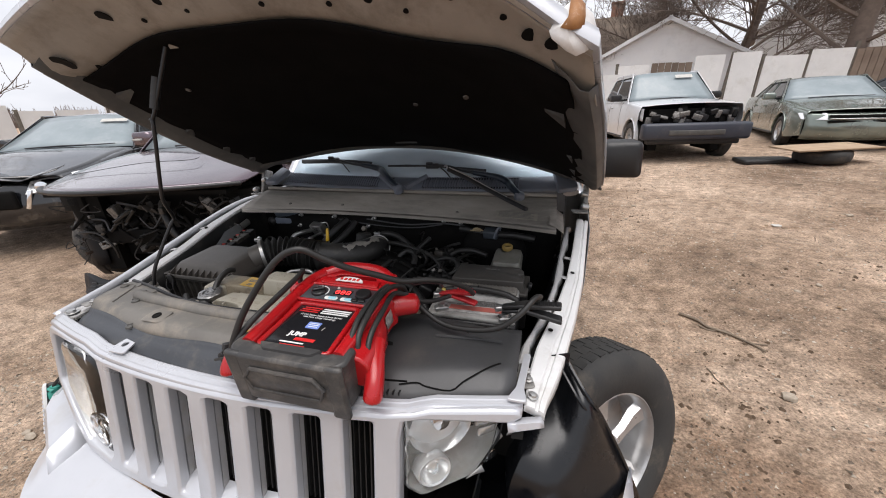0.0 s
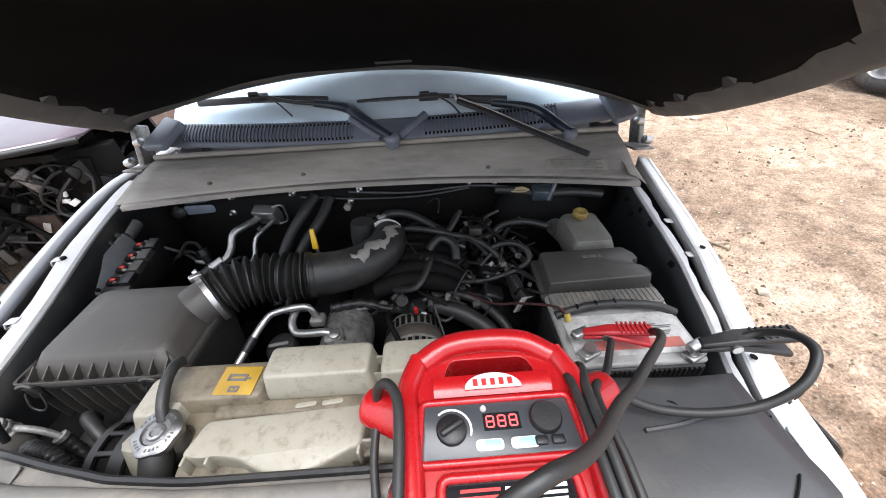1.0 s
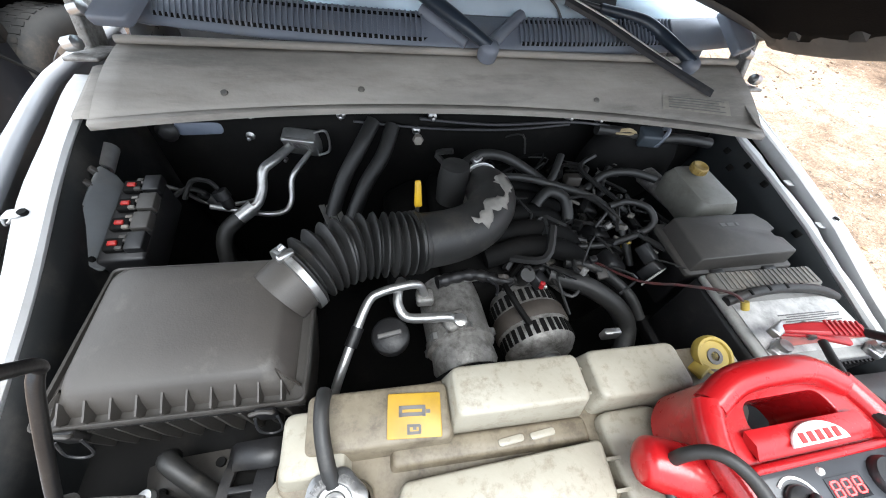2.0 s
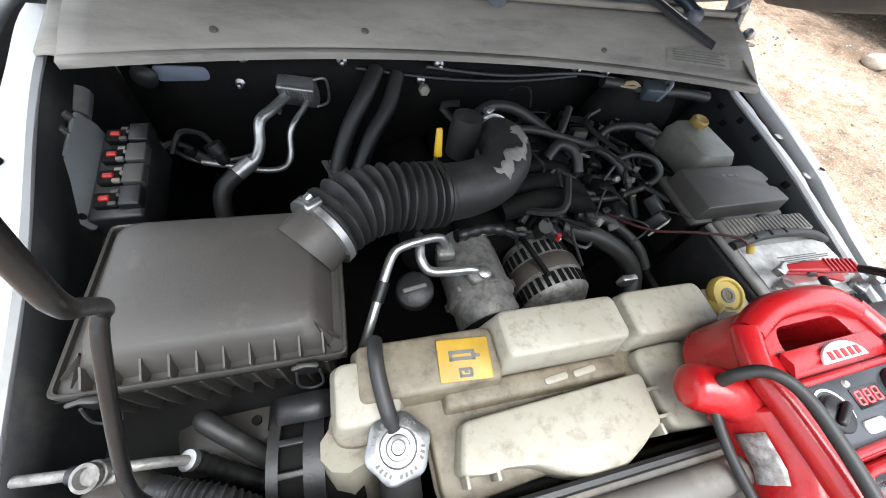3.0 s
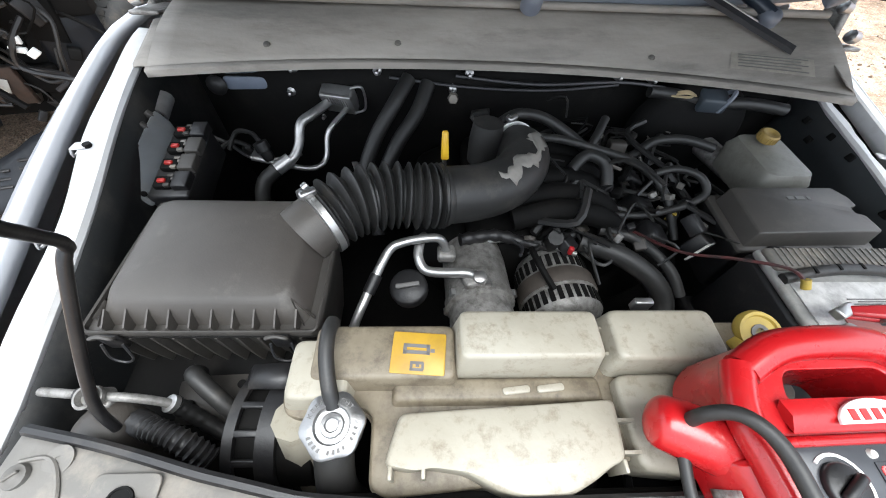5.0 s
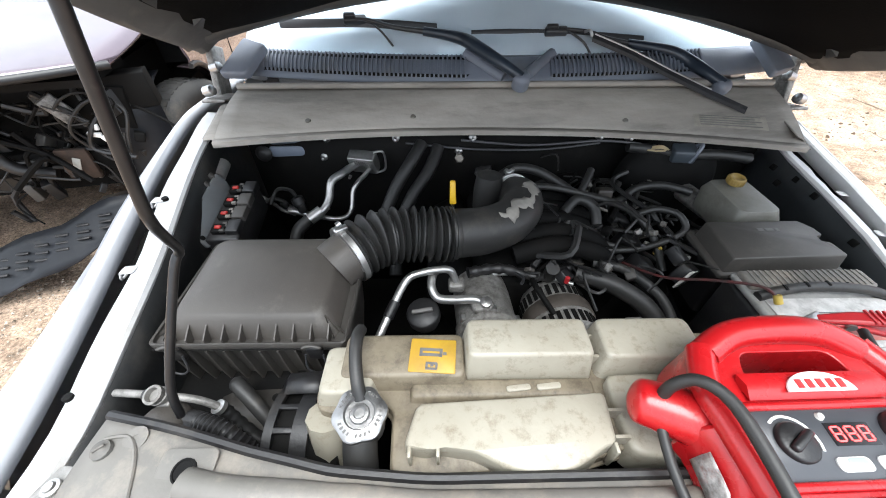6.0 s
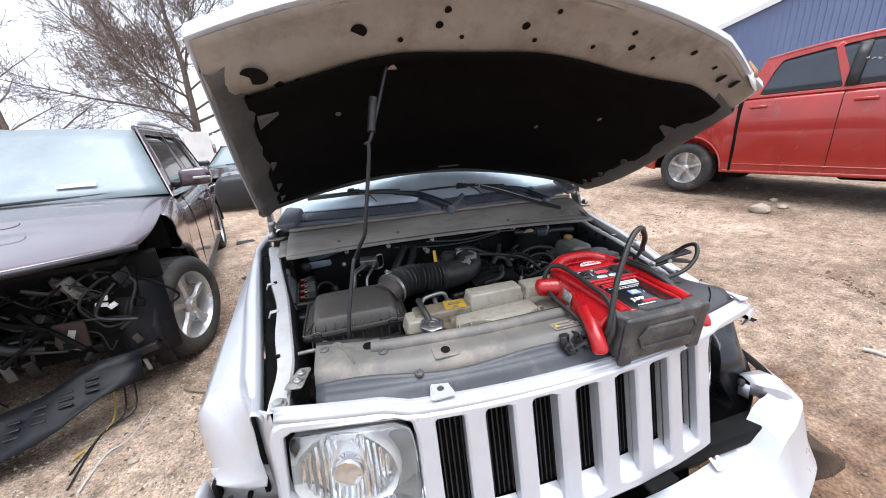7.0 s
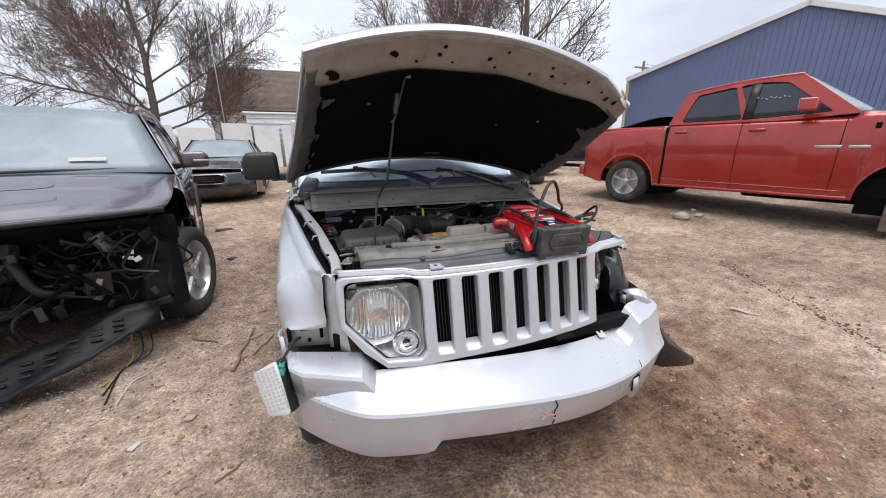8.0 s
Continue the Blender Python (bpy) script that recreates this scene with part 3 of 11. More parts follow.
gable_house("house", "white clapboard house with a brown gable roof", (6.55, 25.5), 6.5, 8, 2.75, 1.65, -8, M_SIDING)
gable_house("house", "low brown-roofed house with a brick chimney", (1.6, 30), 7.5, 12, 3.2, 1.7, 80, M_SIDING, chimney=(-1.2, -3.2, 1.7))
gable_house("house", "white clapboard house behind a big tree", (18.0, 31), 8.0, 9, 4.6, 2.6, -22, M_SIDING)
h4 = gable_house("house", "house with a long brown roof and a vent pipe", (0.8, 27.0), 6.4, 12, 2.9, 2.6, 88, M_SIDING)
part("vent_pipe", lathe([(0.16, 4.4), (0.16, 6.0), (0.19, 6.0), (0.19, 6.1), (0.01, 6.1)], pose(0.9, -1.0, 0), 10), M_WIPER, h4)

# white shed against the fence
sh = thing("shed", "white ribbed metal shed beside the fence", "shed", pose(-1.0, 17.6, 0.5, 0, 0, 2))
part("wall", box((0, 0, 1.1), (3.4, 2.0, 2.2), bevel=0.02), M_WHITEBOARD, sh)
for i in range(9):
    part("rib", box((0, -1.02, 0.3 + i * 0.22), (3.36, 0.03, 0.05)), M_WHITEBOARD, sh)
part("roof", box((0, 0, 2.24), (3.6, 2.2, 0.08), bevel=0.02), M_TRIM, sh)

# ---- blue metal building with a white roof edge ----
bb = thing("metal_building", "large blue sheet-metal building with white roof trim", "building", pose(29.5, 13.8, 0.7, 0, 0, -56))
bw, bl, bh, br_ = 19.0, 30.0, 5.5, 3.3
part("wall", loft([[Vector((-bw / 2, y, 0)), Vector((bw / 2, y, 0)), Vector((bw / 2, y, bh)), Vector((0, y, bh + br_)), Vector((-bw / 2, y, bh))] for y in (0, bl)]), M_BLUEWALL, bb)
bm = bmesh.new()
for i in range(62):
    x = -bw / 2 + 0.15 + i * (bw - 0.3) / 61
    top = bh + br_ * (1 - abs(x) / (bw / 2))
    box((x, -0.03, top / 2), (0.07, 0.05, top - 0.1), bm)
part("rib", bm, M_BLUEWALL, bb, kind="stuff")
for s in (-1, 1):
    sl = math.degrees(math.atan2(br_, bw / 2))
    ln = math.hypot(bw / 2, br_) + 0.3
    part("roof", box((s * bw / 4 * 1.01, bl / 2, bh + br_ / 2 + 0.08), (ln, bl + 0.5, 0.14), rot=(0, s * sl, 0)), M_TRIM, bb)
    part("roof_trim", box((s * bw / 4 * 1.01, -0.22, bh + br_ / 2 + 0.06), (ln, 0.12, 0.30), rot=(0, s * sl, 0)), M_TRIM, bb)
part("side_wall", box((-bw / 2 - 0.06, bl / 2, bh / 2), (0.1, bl - 0.2, bh)), M_TANWALL, bb, "tan side wall")
part("corner_trim", box((-bw / 2 - 0.05, -0.02, bh / 2), (0.22, 0.22, bh)), M_TANWALL, bb)
part("window", box((-bw / 2 - 0.13, 3.0, 1.9), (0.05, 1.3, 1.0)), M_DARKGLASS, bb)


# ---- bare trees ----
def bare_tree(label, c, height, trunk_r, seed, spread=1.0, levels=7, lean=(0, 0), tint=None, dense=0.6, low=0.50):
    r = random.Random(seed)
    tree = thing("tree", label, "tree", pose(c[0], c[1], ground_z(*c) - 0.05 if abs(c[0]) < 60 else 0.6))
    trunk, limbs, twigs = bmesh.new(), bmesh.new(), bmesh.new()

    H = height
    pts = [Vector((0, 0, 0))]
    d = Vector((*lean, 1)).normalized()
    for i in range(12):
        d = (d + Vector((r.uniform(-1, 1), r.uniform(-1, 1), 0.5)) * 0.10).normalized()
        pts.append(pts[-1] + d * H / 12)
    tube(pts, lambda t: lerp(trunk_r * (1.25 if t < 0.03 else 1.0), 0.018, t ** 0.8), 9, trunk, 2, caps=False)

    def along(line, t):
        k = min(len(line) - 2, int(t * (len(line) - 1)))
        return line[k].lerp(line[k + 1], t * (len(line) - 1) - k), (line[k + 1] - line[k]).normalized()

    def branch(p, d, ln, rad, lev):
        """A limb that bends upward, with shorter and thinner ones along it."""
        n = 6 if lev == 0 else (4 if lev == 1 else 2)
        line, q, dd = [p], p, d
        for i in range(n):
            dd = (dd + Vector((r.uniform(-1, 1), r.uniform(-1, 1), r.uniform(-0.5, 0.9))) * (0.16 if lev else 0.13)).normalized()
            q = q + dd * ln / n
            line.append(q)
        tube(line, lambda t: max(0.0075, lerp(rad, rad * 0.25, t)), 5 if lev == 0 else 3, limbs if lev == 0 else twigs, 2 if lev == 0 else 0, caps=False)
        if lev >= 3 or ln < 0.22:
            return
        count = int(ln / (0.26, 0.20, 0.15)[lev] * dense) + 1
        for i in range(count):
            t = lerp(0.16 if lev else 0.22, 0.97, (i + r.random()) / count)
            a, e = along(line, t)
            side = e.cross(Vector((r.uniform(-1, 1), r.uniform(-1, 1), r.uniform(-0.6, 1)))).normalized()
            ang = r.uniform(0.5, 0.95)
            nd = (e * math.cos(ang) + side * math.sin(ang) + Vector((0, 0, 0.16))).normalized()
            branch(a, nd, ln * (1.05 - t * 0.75) * r.uniform(0.36, 0.62), max(0.008, rad * (1 - 0.75 * t) * 0.45), lev + 1)

    limbs_n = int((12 + levels * 2) * (0.5 + dense / 2))
    for i in range(limbs_n):
        t = 0.13 + 0.83 * (i / limbs_n) ** 1.1
        p, e = along(pts, t)
        az = i * 2.4 + r.uniform(-0.4, 0.4)
        el = lerp(low, 1.15, t) + r.uniform(-0.2, 0.25)
        nd = Vector((math.cos(az) * math.cos(el), math.sin(az) * math.cos(el), math.sin(el)))
        ln = H * 0.46 * spread * (1.0 - t) ** 0.55 * r.uniform(0.75, 1.1) + 0.4
        branch(p, nd, ln, max(0.015, lerp(trunk_r, 0.018, t ** 0.8) * r.uniform(0.26, 0.42)), 0)
    material = tint or M_BARK
    part("trunk", trunk, material, tree, recalc=False)
    part("limb", limbs, material, tree, kind="stuff", recalc=False)
    part("twig", twigs, material, tree, kind="stuff", recalc=False)
    return tree


bare_tree("tall bare tree with spreading grey-brown branches", (-7.6, 22.5), 11.5, 0.25, 11, 1.55, levels=8, dense=1.0, low=0.28)
bare_tree("bare tree beside the brown-roofed house", (-4.4, 21.5), 7.4, 0.13, 5, 1.0, dense=1.0, low=0.42)
bare_tree("wide bare tree standing behind the fence", (9.4, 22.5), 12.0, 0.30, 23, 1.75, levels=8, dense=0.9, low=0.34)
bare_tree("thick old bare tree with heavy low limbs", (11.2, 17.8), 12.0, 0.42, 8, 1.25, lean=(0.2, -0.1), dense=0.75, low=0.35)
bare_tree("bare tree behind the white house", (9.5, 33), 13.0, 0.28, 31, 0.95)
bare_tree("slim bare tree with thin branches", (-13.5, 19.5), 9.0, 0.2, 41, 0.9)
bare_tree("small bare tree over the side fence", (-14.5, 5.5), 5.5, 0.12, 52, 1.0)

# far tree line, uneven and thin, and a few conifers
far = bmesh.new()
r = random.Random(9)
for i in range(520):
    a = radians(r.uniform(-75, 80))
    d = r.uniform(120, 190)
    x, y = math.sin(a) * d, math.cos(a) * d
    h = r.uniform(2.5, 6.0)
    for k in range(12):
        p = Vector((x + r.uniform(-2.6, 2.6), y, 0.6))
        tube([p, p + Vector((r.uniform(-0.8, 0.8), 0, h * 0.5)), p + Vector((r.uniform(-2, 2), 0, h * r.uniform(0.7, 1.05)))], lambda t: lerp(0.16, 0.04, t), 3, far, 0, caps=False)
free("far_trees", far, M_BARK, "hazy line of distant bare trees", "trees", kind="stuff")
M_PINE = mat("pine_needles", (0.035, 0.055, 0.035), (0.05, 0.07, 0.045), 3, 0.9)
for i, (az, d, h) in enumerate(((-27.6, 62, 4.6), (-30.4, 66, 4.2), (-31.5, 66, 3.6), (50, 60, 5.0), (51.2, 62, 4.0))):
    t = thing("conifer", "small dark conifer in the distance", "tree", pose(math.sin(radians(az)) * d, math.cos(radians(az)) * d, 0.6), group="distant conifers")
    part("trunk", tube([(0, 0, 0), (0, 0, h)], lambda q: lerp(0.12, 0.02, q), 6, smooth=0), M_BARK, t)
    bm = bmesh.new()
    rr = random.Random(i)
    for k in range(170):
        z = rr.uniform(0.12, 1.0)
        rad = (1 - z) * h * 0.27 + 0.08
        a = rr.uniform(0, 6.28)
        p0 = Vector((0, 0, h * z))
        p1 = Vector((math.cos(a) * rad * rr.uniform(0.6, 1.1), math.sin(a) * rad * rr.uniform(0.6, 1.1), h * z - 0.18))
        s = Vector((-math.sin(a), math.cos(a), 0)) * 0.14
        v = [bm.verts.new(q) for q in (p0, p1 + s, p1 + Vector((0, 0, -0.12)), p1 - s)]
        bm.faces.new(v)
    part("crown", bm, M_PINE, t)

# utility poles and wire
for i, (x, y, h) in enumerate(((27.0, 23.0, 7.4), (44.0, 36.0, 8.4))):
    p = thing("utility_pole", "weathered wooden utility pole with a crossarm", "pole", pose(x, y, 0.6))
    part("shaft", tube([(0, 0, 0), (0.02, 0, h)], lambda t: lerp(0.14, 0.10, t), 9, smooth=0), M_WOOD, p)
    part("crossarm", box((0, 0, h - 0.5), (1.8, 0.1, 0.12)), M_WOOD, p)
free("overhead_wire", tube([(27, 23, 7.8), (30, 20, 6.9), (36, 14, 6.4)], 0.012, 4), M_WIPER, "thin black overhead wire between poles", "wire")
free("antenna_mast", tube([(-3.9, 19.4, 0.5), (-3.95, 19.4, 9.3)], 0.025, 6, smooth=0), M_STEEL, "thin leaning antenna mast", "mast")

# ---- the silver off-road vehicle: body ----
jeep = thing("suv", "dented silver SUV with its hood propped open and front end damaged", "car")


def front_y(x, z):
    """How far back the front face lies at x and z."""
    return -0.005 + 0.21 * x * x + 0.012 * x + 0.20 * (z - 0.895)


# grille panel with seven slots and the surround of one headlamp; the other surround is broken off below
slot_w, bar_w, slot_x = 0.0595, 0.0448, -0.3480
slots = []
for i in range(7):
    x0 = slot_x + i * (slot_w + bar_w)
    slots.append(rpoly([(x0, 0.632), (x0 + slot_w, 0.632), (x0 + slot_w, 0.893), (x0, 0.893)], 0.008, 2))
lamp_hole = [(-0.642, 0.893), (-0.624, 0.903), (-0.42, 0.905), (-0.395, 0.896), (-0.388, 0.86), (-0.388, 0.646), (-0.41, 0.622), (-0.526, 0.628), (-0.590, 0.696), (-0.650, 0.765)]
outer = [(-0.670, 0.885), (-0.662, 0.912), (-0.645, 0.922), (-0.56, 0.924), (-0.45, 0.922), (-0.41, 0.912), (-0.375, 0.909), (-0.25, 0.909), (-0.13, 0.909), (0, 0.909), (0.13, 0.909), (0.25, 0.909), (0.375, 0.909),
         (0.41, 0.912), (0.45, 0.922), (0.56, 0.924), (0.600, 0.922), (0.608, 0.908), (0.59, 0.897), (0.43, 0.902), (0.395, 0.896), (0.388, 0.86), (0.388, 0.606), (0.35, 0.603),
         (0.25, 0.603), (0.13, 0.603), (0, 0.603), (-0.13, 0.603), (-0.25, 0.603), (-0.36, 0.600), (-0.40, 0.597), (-0.527, 0.603), (-0.600, 0.664), (-0.672, 0.762)]
grille = part("grille", holed(outer, slots + [lamp_hole], 0.030, lambda u, v, w: Vector((u, front_y(u, v) + w, v))), M_SILVER, jeep, bevel=0.006)
# rolled-back upper ledge of the grille panel, with its two fine steps
rows = []
for i in range(49):
    x = lerp(-0.655, 0.606, i / 48)
    zt = lerp(0.909, 0.922, smooth(0.385, 0.45, abs(x))) - 0.008 * x
    y = front_y(x, zt)
    rows.append([(x, y + 0.003, zt - 0.004), (x, y + 0.007, zt + 0.003), (x, y + 0.014, zt + 0.005), (x, y + 0.016, zt + 0.008), (x, y + 0.024, zt + 0.0095), (x, y + 0.026, zt + 0.0115), (x, y + 0.033, zt + 0.0120), (x, y + 0.036, zt + 0.010), (x, y + 0.036, zt - 0.015)])
part("ledge", sheet(rows), M_SILVER, grille, solid=0.003, sharp=25)
# deep walls between the slots, sloping sills under them, and the fins behind
for i in range(8):
    x0 = slot_x - bar_w / 2 + i * (slot_w + bar_w)
    rows = []
    for z in (0.63, 0.72, 0.82, 0.90):
        y = front_y(x0, z)
        rows.append([(x0 - bar_w / 2 + 0.0025, y + 0.028, z), (x0 - bar_w / 2 + 0.004, y + 0.045, z), (x0 + bar_w / 2 - 0.004, y + 0.045, z), (x0 + bar_w / 2 - 0.0025, y + 0.028, z)])
    part("bar_wall", sheet(rows), M_SILVER_DUSTY, grille)
for i in range(7):
    x0 = slot_x + i * (slot_w + bar_w)
    rows = [[(x, front_y(x, 0.632) + d, z) for x in (x0 - 0.003, x0 + slot_w / 2, x0 + slot_w + 0.003)] for d, z in ((0.002, 0.630), (0.010, 0.634), (0.028, 0.644), (0.048, 0.650), (0.052, 0.630))]
    part("sill", sheet(rows), M_SILVER, grille, sharp=25)
bm = bmesh.new()
for i in range(64):
    x = -0.37 + i * 0.74 / 63
    box((x, front_y(x, 0.78) + 0.056, 0.785), (0.003, 0.016, 0.27), bm, rot=(-11, 0, 0))
part("fin", bm, M_BLACK, grille, "fine black upright fins", kind="stuff")
bm = sheet([[(x, front_y(x, z) + 0.066, z) for x in (-0.38, -0.2, 0, 0.2, 0.38)] for z in (0.44, 0.60, 0.78, 0.93)])
part("backing", bm, M_DARK, grille)
# small bracket tab on the ledge
bm = holed(rpoly([(-0.028, -0.012), (0.028, -0.012), (0.017, 0.032), (-0.017, 0.032)], 0.01, 3), [[(0.008 * math.cos(a * 0.7854), 0.013 + 0.008 * math.sin(a * 0.7854)) for a in range(8)]], 0.003,
           lambda u, v, w: Vector((-0.324 + u, 0.044 + v, 0.928 + w + v * 0.15)))
part("tab", bm, M_SILVER, grille)


def headlamp(s):
    """Lamp unit behind its surround; s is the side."""
    def W(u, v, d):
        return Vector((s * u, front_y(u, v) + d, v))
    shape = [(-0.638, 0.868), (-0.626, 0.878), (-0.43, 0.886), (-0.396, 0.868), (-0.390, 0.83), (-0.390, 0.65), (-0.412, 0.626), (-0.522, 0.632), (-0.586, 0.698), (-0.645, 0.767)]
    shape = rpoly(shape, 0.012, 3)

    def ring(k, d):
        return [W(lerp(-0.52, u, k), lerp(0.77, v, k), d) for u, v in shape]
    bm = loft([ring(1.0, 0.024), ring(0.985, 0.034), ring(0.95, 0.040), ring(0.93, 0.075), ring(0.80, 0.125)], caps=False)
    bm.faces.new([bm.verts.new(p) for p in ring(0.80, 0.125)])
    lamp = part("headlamp", bm, M_LAMPBODY, jeep, "clear headlamp with a chrome reflector")
    dirn = (-s * 0.22, -0.96, 0.03)
    c = W(-0.530, 0.772, 0.066)
    fl = []
    for k in range(9):
        t = k / 8
        fl.append((0.028 + 0.072 * t, -0.055 + 0.075 * t * t))
    bm = lathe([(0.004, -0.05)] + fl + [(0.104, 0.026), (0.108, 0.018), (0.106, 0.0)], axis(c, dirn), 32)
    part("main_reflector", bm, M_REFLECT, lamp)
    # flutes that break up the reflection
    bm = bmesh.new()
    m = axis(c, dirn)
    for k in range(15):
        u = -0.084 + k * 0.012
        hgt = math.sqrt(max(0.0, 0.092 ** 2 - u * u))
        tube([m @ Vector((u, -hgt * 0.92, 0.012)), m @ Vector((u, 0, -0.022 + 0.5 * abs(u))), m @ Vector((u, hgt * 0.92, 0.012))], 0.0045, 6, bm, 4)
    part("flute", bm, M_CHROME, lamp, kind="stuff")
    part("bulb_shield", lathe([(0.034, -0.04), (0.034, 0.012), (0.030, 0.018), (0.001, 0.021)], axis(c + Vector((0.0, 0, -0.004)), dirn), 20), M_CHROME, lamp)
    c2 = W(-0.452, 0.680, 0.030)
    part("side_lamp", lathe([(0.036, -0.02), (0.047, -0.01), (0.049, 0.008), (0.044, 0.016), (0.039, 0.014), (0.036, 0.004), (0.029, -0.008), (0.012, -0.014), (0.001, -0.014)], axis(c2, dirn), 28), M_CHROME, lamp)
    part("side_bulb", lathe([(0.014, -0.016), (0.017, 0.0), (0.011, 0.012), (0.001, 0.016)], axis(c2, dirn), 14), M_LENS, lamp)
    ob = part("lens", loft([ring(1.0, 0.022), ring(0.97, 0.012), ring(0.90, 0.007), ring(0.5, 0.002)]), M_LENS, lamp, solid=0.0)
    ob.visible_shadow = False
    return lamp


def broken_headlamp():
    """The lamp of the damaged side, pushed back at its outer end and cracked along its lower edge."""
    nrm = Vector((0.64, -0.76, 0.10)).normalized()

    def W(u, v, d):
        return Vector((u, 0.036 + (u - 0.39) * 0.86 + 0.20 * (v - 0.895), v)) - nrm * d
    shape = rpoly([(0.396, 0.902), (0.575, 0.897), (0.586, 0.862), (0.560, 0.805), (0.548, 0.745), (0.512, 0.700), (0.424, 0.708), (0.397, 0.745)], 0.010, 3)

    def ring(k, d):
        return [W(lerp(0.480, u, k), lerp(0.810, v, k), d) for u, v in shape]
    bm = loft([ring(1.0, 0.010), ring(0.98, 0.022), ring(0.94, 0.040), ring(0.86, 0.085)], caps=False)
    bm.faces.new([bm.verts.new(p) for p in ring(0.86, 0.085)])
    lamp = part("headlamp", bm, M_PALELAMP, jeep, "scuffed clear headlamp with a broken outer edge")
    c = W(0.462, 0.838, 0.036)
    part("main_reflector", lathe([(0.004, -0.045)] + [(0.022 + 0.040 * k / 8, -0.048 + 0.060 * (k / 8) ** 2) for k in range(9)] + [(0.066, 0.016), (0.068, 0.010), (0.067, -0.004)], axis(c, nrm), 32), M_REFLECT, lamp)
    part("bulb_shield", lathe([(0.022, -0.04), (0.022, 0.004), (0.018, 0.010), (0.001, 0.012)], axis(c, nrm), 20), M_CHROME, lamp)
    c2 = W(0.446, 0.752, 0.020)
    part("side_lamp", lathe([(0.024, -0.02), (0.033, -0.010), (0.036, 0.006), (0.033, 0.012), (0.028, 0.010), (0.026, 0.002), (0.018, -0.010), (0.001, -0.012)], axis(c2, nrm), 28), M_REFLECT, lamp)
    part("side_bulb", lathe([(0.010, -0.014), (0.012, 0.0), (0.007, 0.010), (0.001, 0.012)], axis(c2, nrm), 14), M_LENS, lamp)
    for k in range(5):
        part("turn_facet", slab(rpoly([(-0.009, -0.030), (0.009, -0.034), (0.010, 0.030), (-0.008, 0.034)], 0.003, 2), 0, 0.004, axis(W(0.535 + 0.004 * k, 0.868 - 0.022 * k, 0.030), nrm, 70 + 6 * k), edge=0.002), M_REFLECT, lamp)
    ob = part("lens", loft([ring(1.0, 0.010), ring(0.985, 0.003), ring(0.92, -0.003), ring(0.5, -0.008)]), M_LENS, lamp)
    ob.visible_shadow = False
    r = random.Random(14)
    edge = [Vector((0.572, 0.83)), Vector((0.556, 0.79)), Vector((0.548, 0.75)), Vector((0.528, 0.715)), Vector((0.50, 0.700))]
    for k in range(4):
        a, b = edge[k], edge[k + 1]
        m = a.lerp(b, r.uniform(0.3, 0.7)) + Vector((r.uniform(0.012, 0.03), r.uniform(-0.03, -0.012)))
        ob = part("lens_shard", sheet([[W(a.x, a.y, 0.002), W(m.x, m.y, r.uniform(-0.004, 0.012))], [W(b.x, b.y, 0.002), W(lerp(m.x, b.x, 0.5), lerp(m.y, b.y, 0.5), 0.004)]]), M_PALELAMP if k % 2 else M_LENS, lamp, solid=0.002)
    return lamp


headlamp(1)
broken_headlamp()
for s in (1, -1):
    bm = bmesh.new()
    for k in range(2):
        box((s * (-0.46 - k * 0.10), front_y(0.5, 0.9) + 0.055, 0.885), (0.08, 0.02, 0.012), bm, bevel=0.003)
    part("lamp_seal", bm, M_BLACK, jeep)


# bumper: a stepped shell that wraps round, with a raised block at one end and a torn other end
def bump_y(x):
    return -0.252 + 0.29 * x * x + 1.18 * max(0.0, -x - 0.6) ** 1.5 + 6.0 * max(0.0, x - 0.77) ** 1.5


def droop(x):
    """How far the loose end of the bumper has sunk."""
    return -0.096 * smooth(-0.42, 0.56, x)


rows = []
xs = [lerp(-0.845, 0.855, i / 68) for i in range(69)]
for x in xs:
    a = abs(x)
    y = bump_y(x)
    dent = 0.012 * math.sin(x * 17) * smooth(0.45, 0.65, x)
    top_in = max(y + 0.05, front_y(min(a, 0.64), 0.60) - 0.004) if a < 0.66 else y + 0.15
    lift = smooth(0.50, 0.60, x)
    zt = 0.598 + droop(x) * 0.62 + 0.095 * lift
    zc = 0.536 + droop(x)
    zb = 0.352 + 0.046 * smooth(-0.425, -0.408, x) * (1 - smooth(0.46, 0.52, x)) + droop(x) + 0.10 * smooth(0.55, 0.80, x)
    rows.append([(x, top_in, zt - 0.03), (x, top_in, zt), (x, lerp(y, top_in, 0.45), lerp(zc, zt, 0.60 + 0.2 * lift) + dent), (x, y + 0.03, lerp(zc, zt, 0.22) + dent * 0.5), (x, y + 0.006, zc + 0.006), (x, y, zc - 0.004),
                 (x, y + 0.010 + dent * 0.4, lerp(zb, zc, 0.55)), (x, y + 0.024, zb + 0.012), (x, y + 0.030, zb + 0.002), (x, y + 0.07, zb)])
bumper = part("bumper", sheet(rows), M_SILVER, jeep, "cracked silver bumper cover torn at one end", solid=0.004, sharp=24)
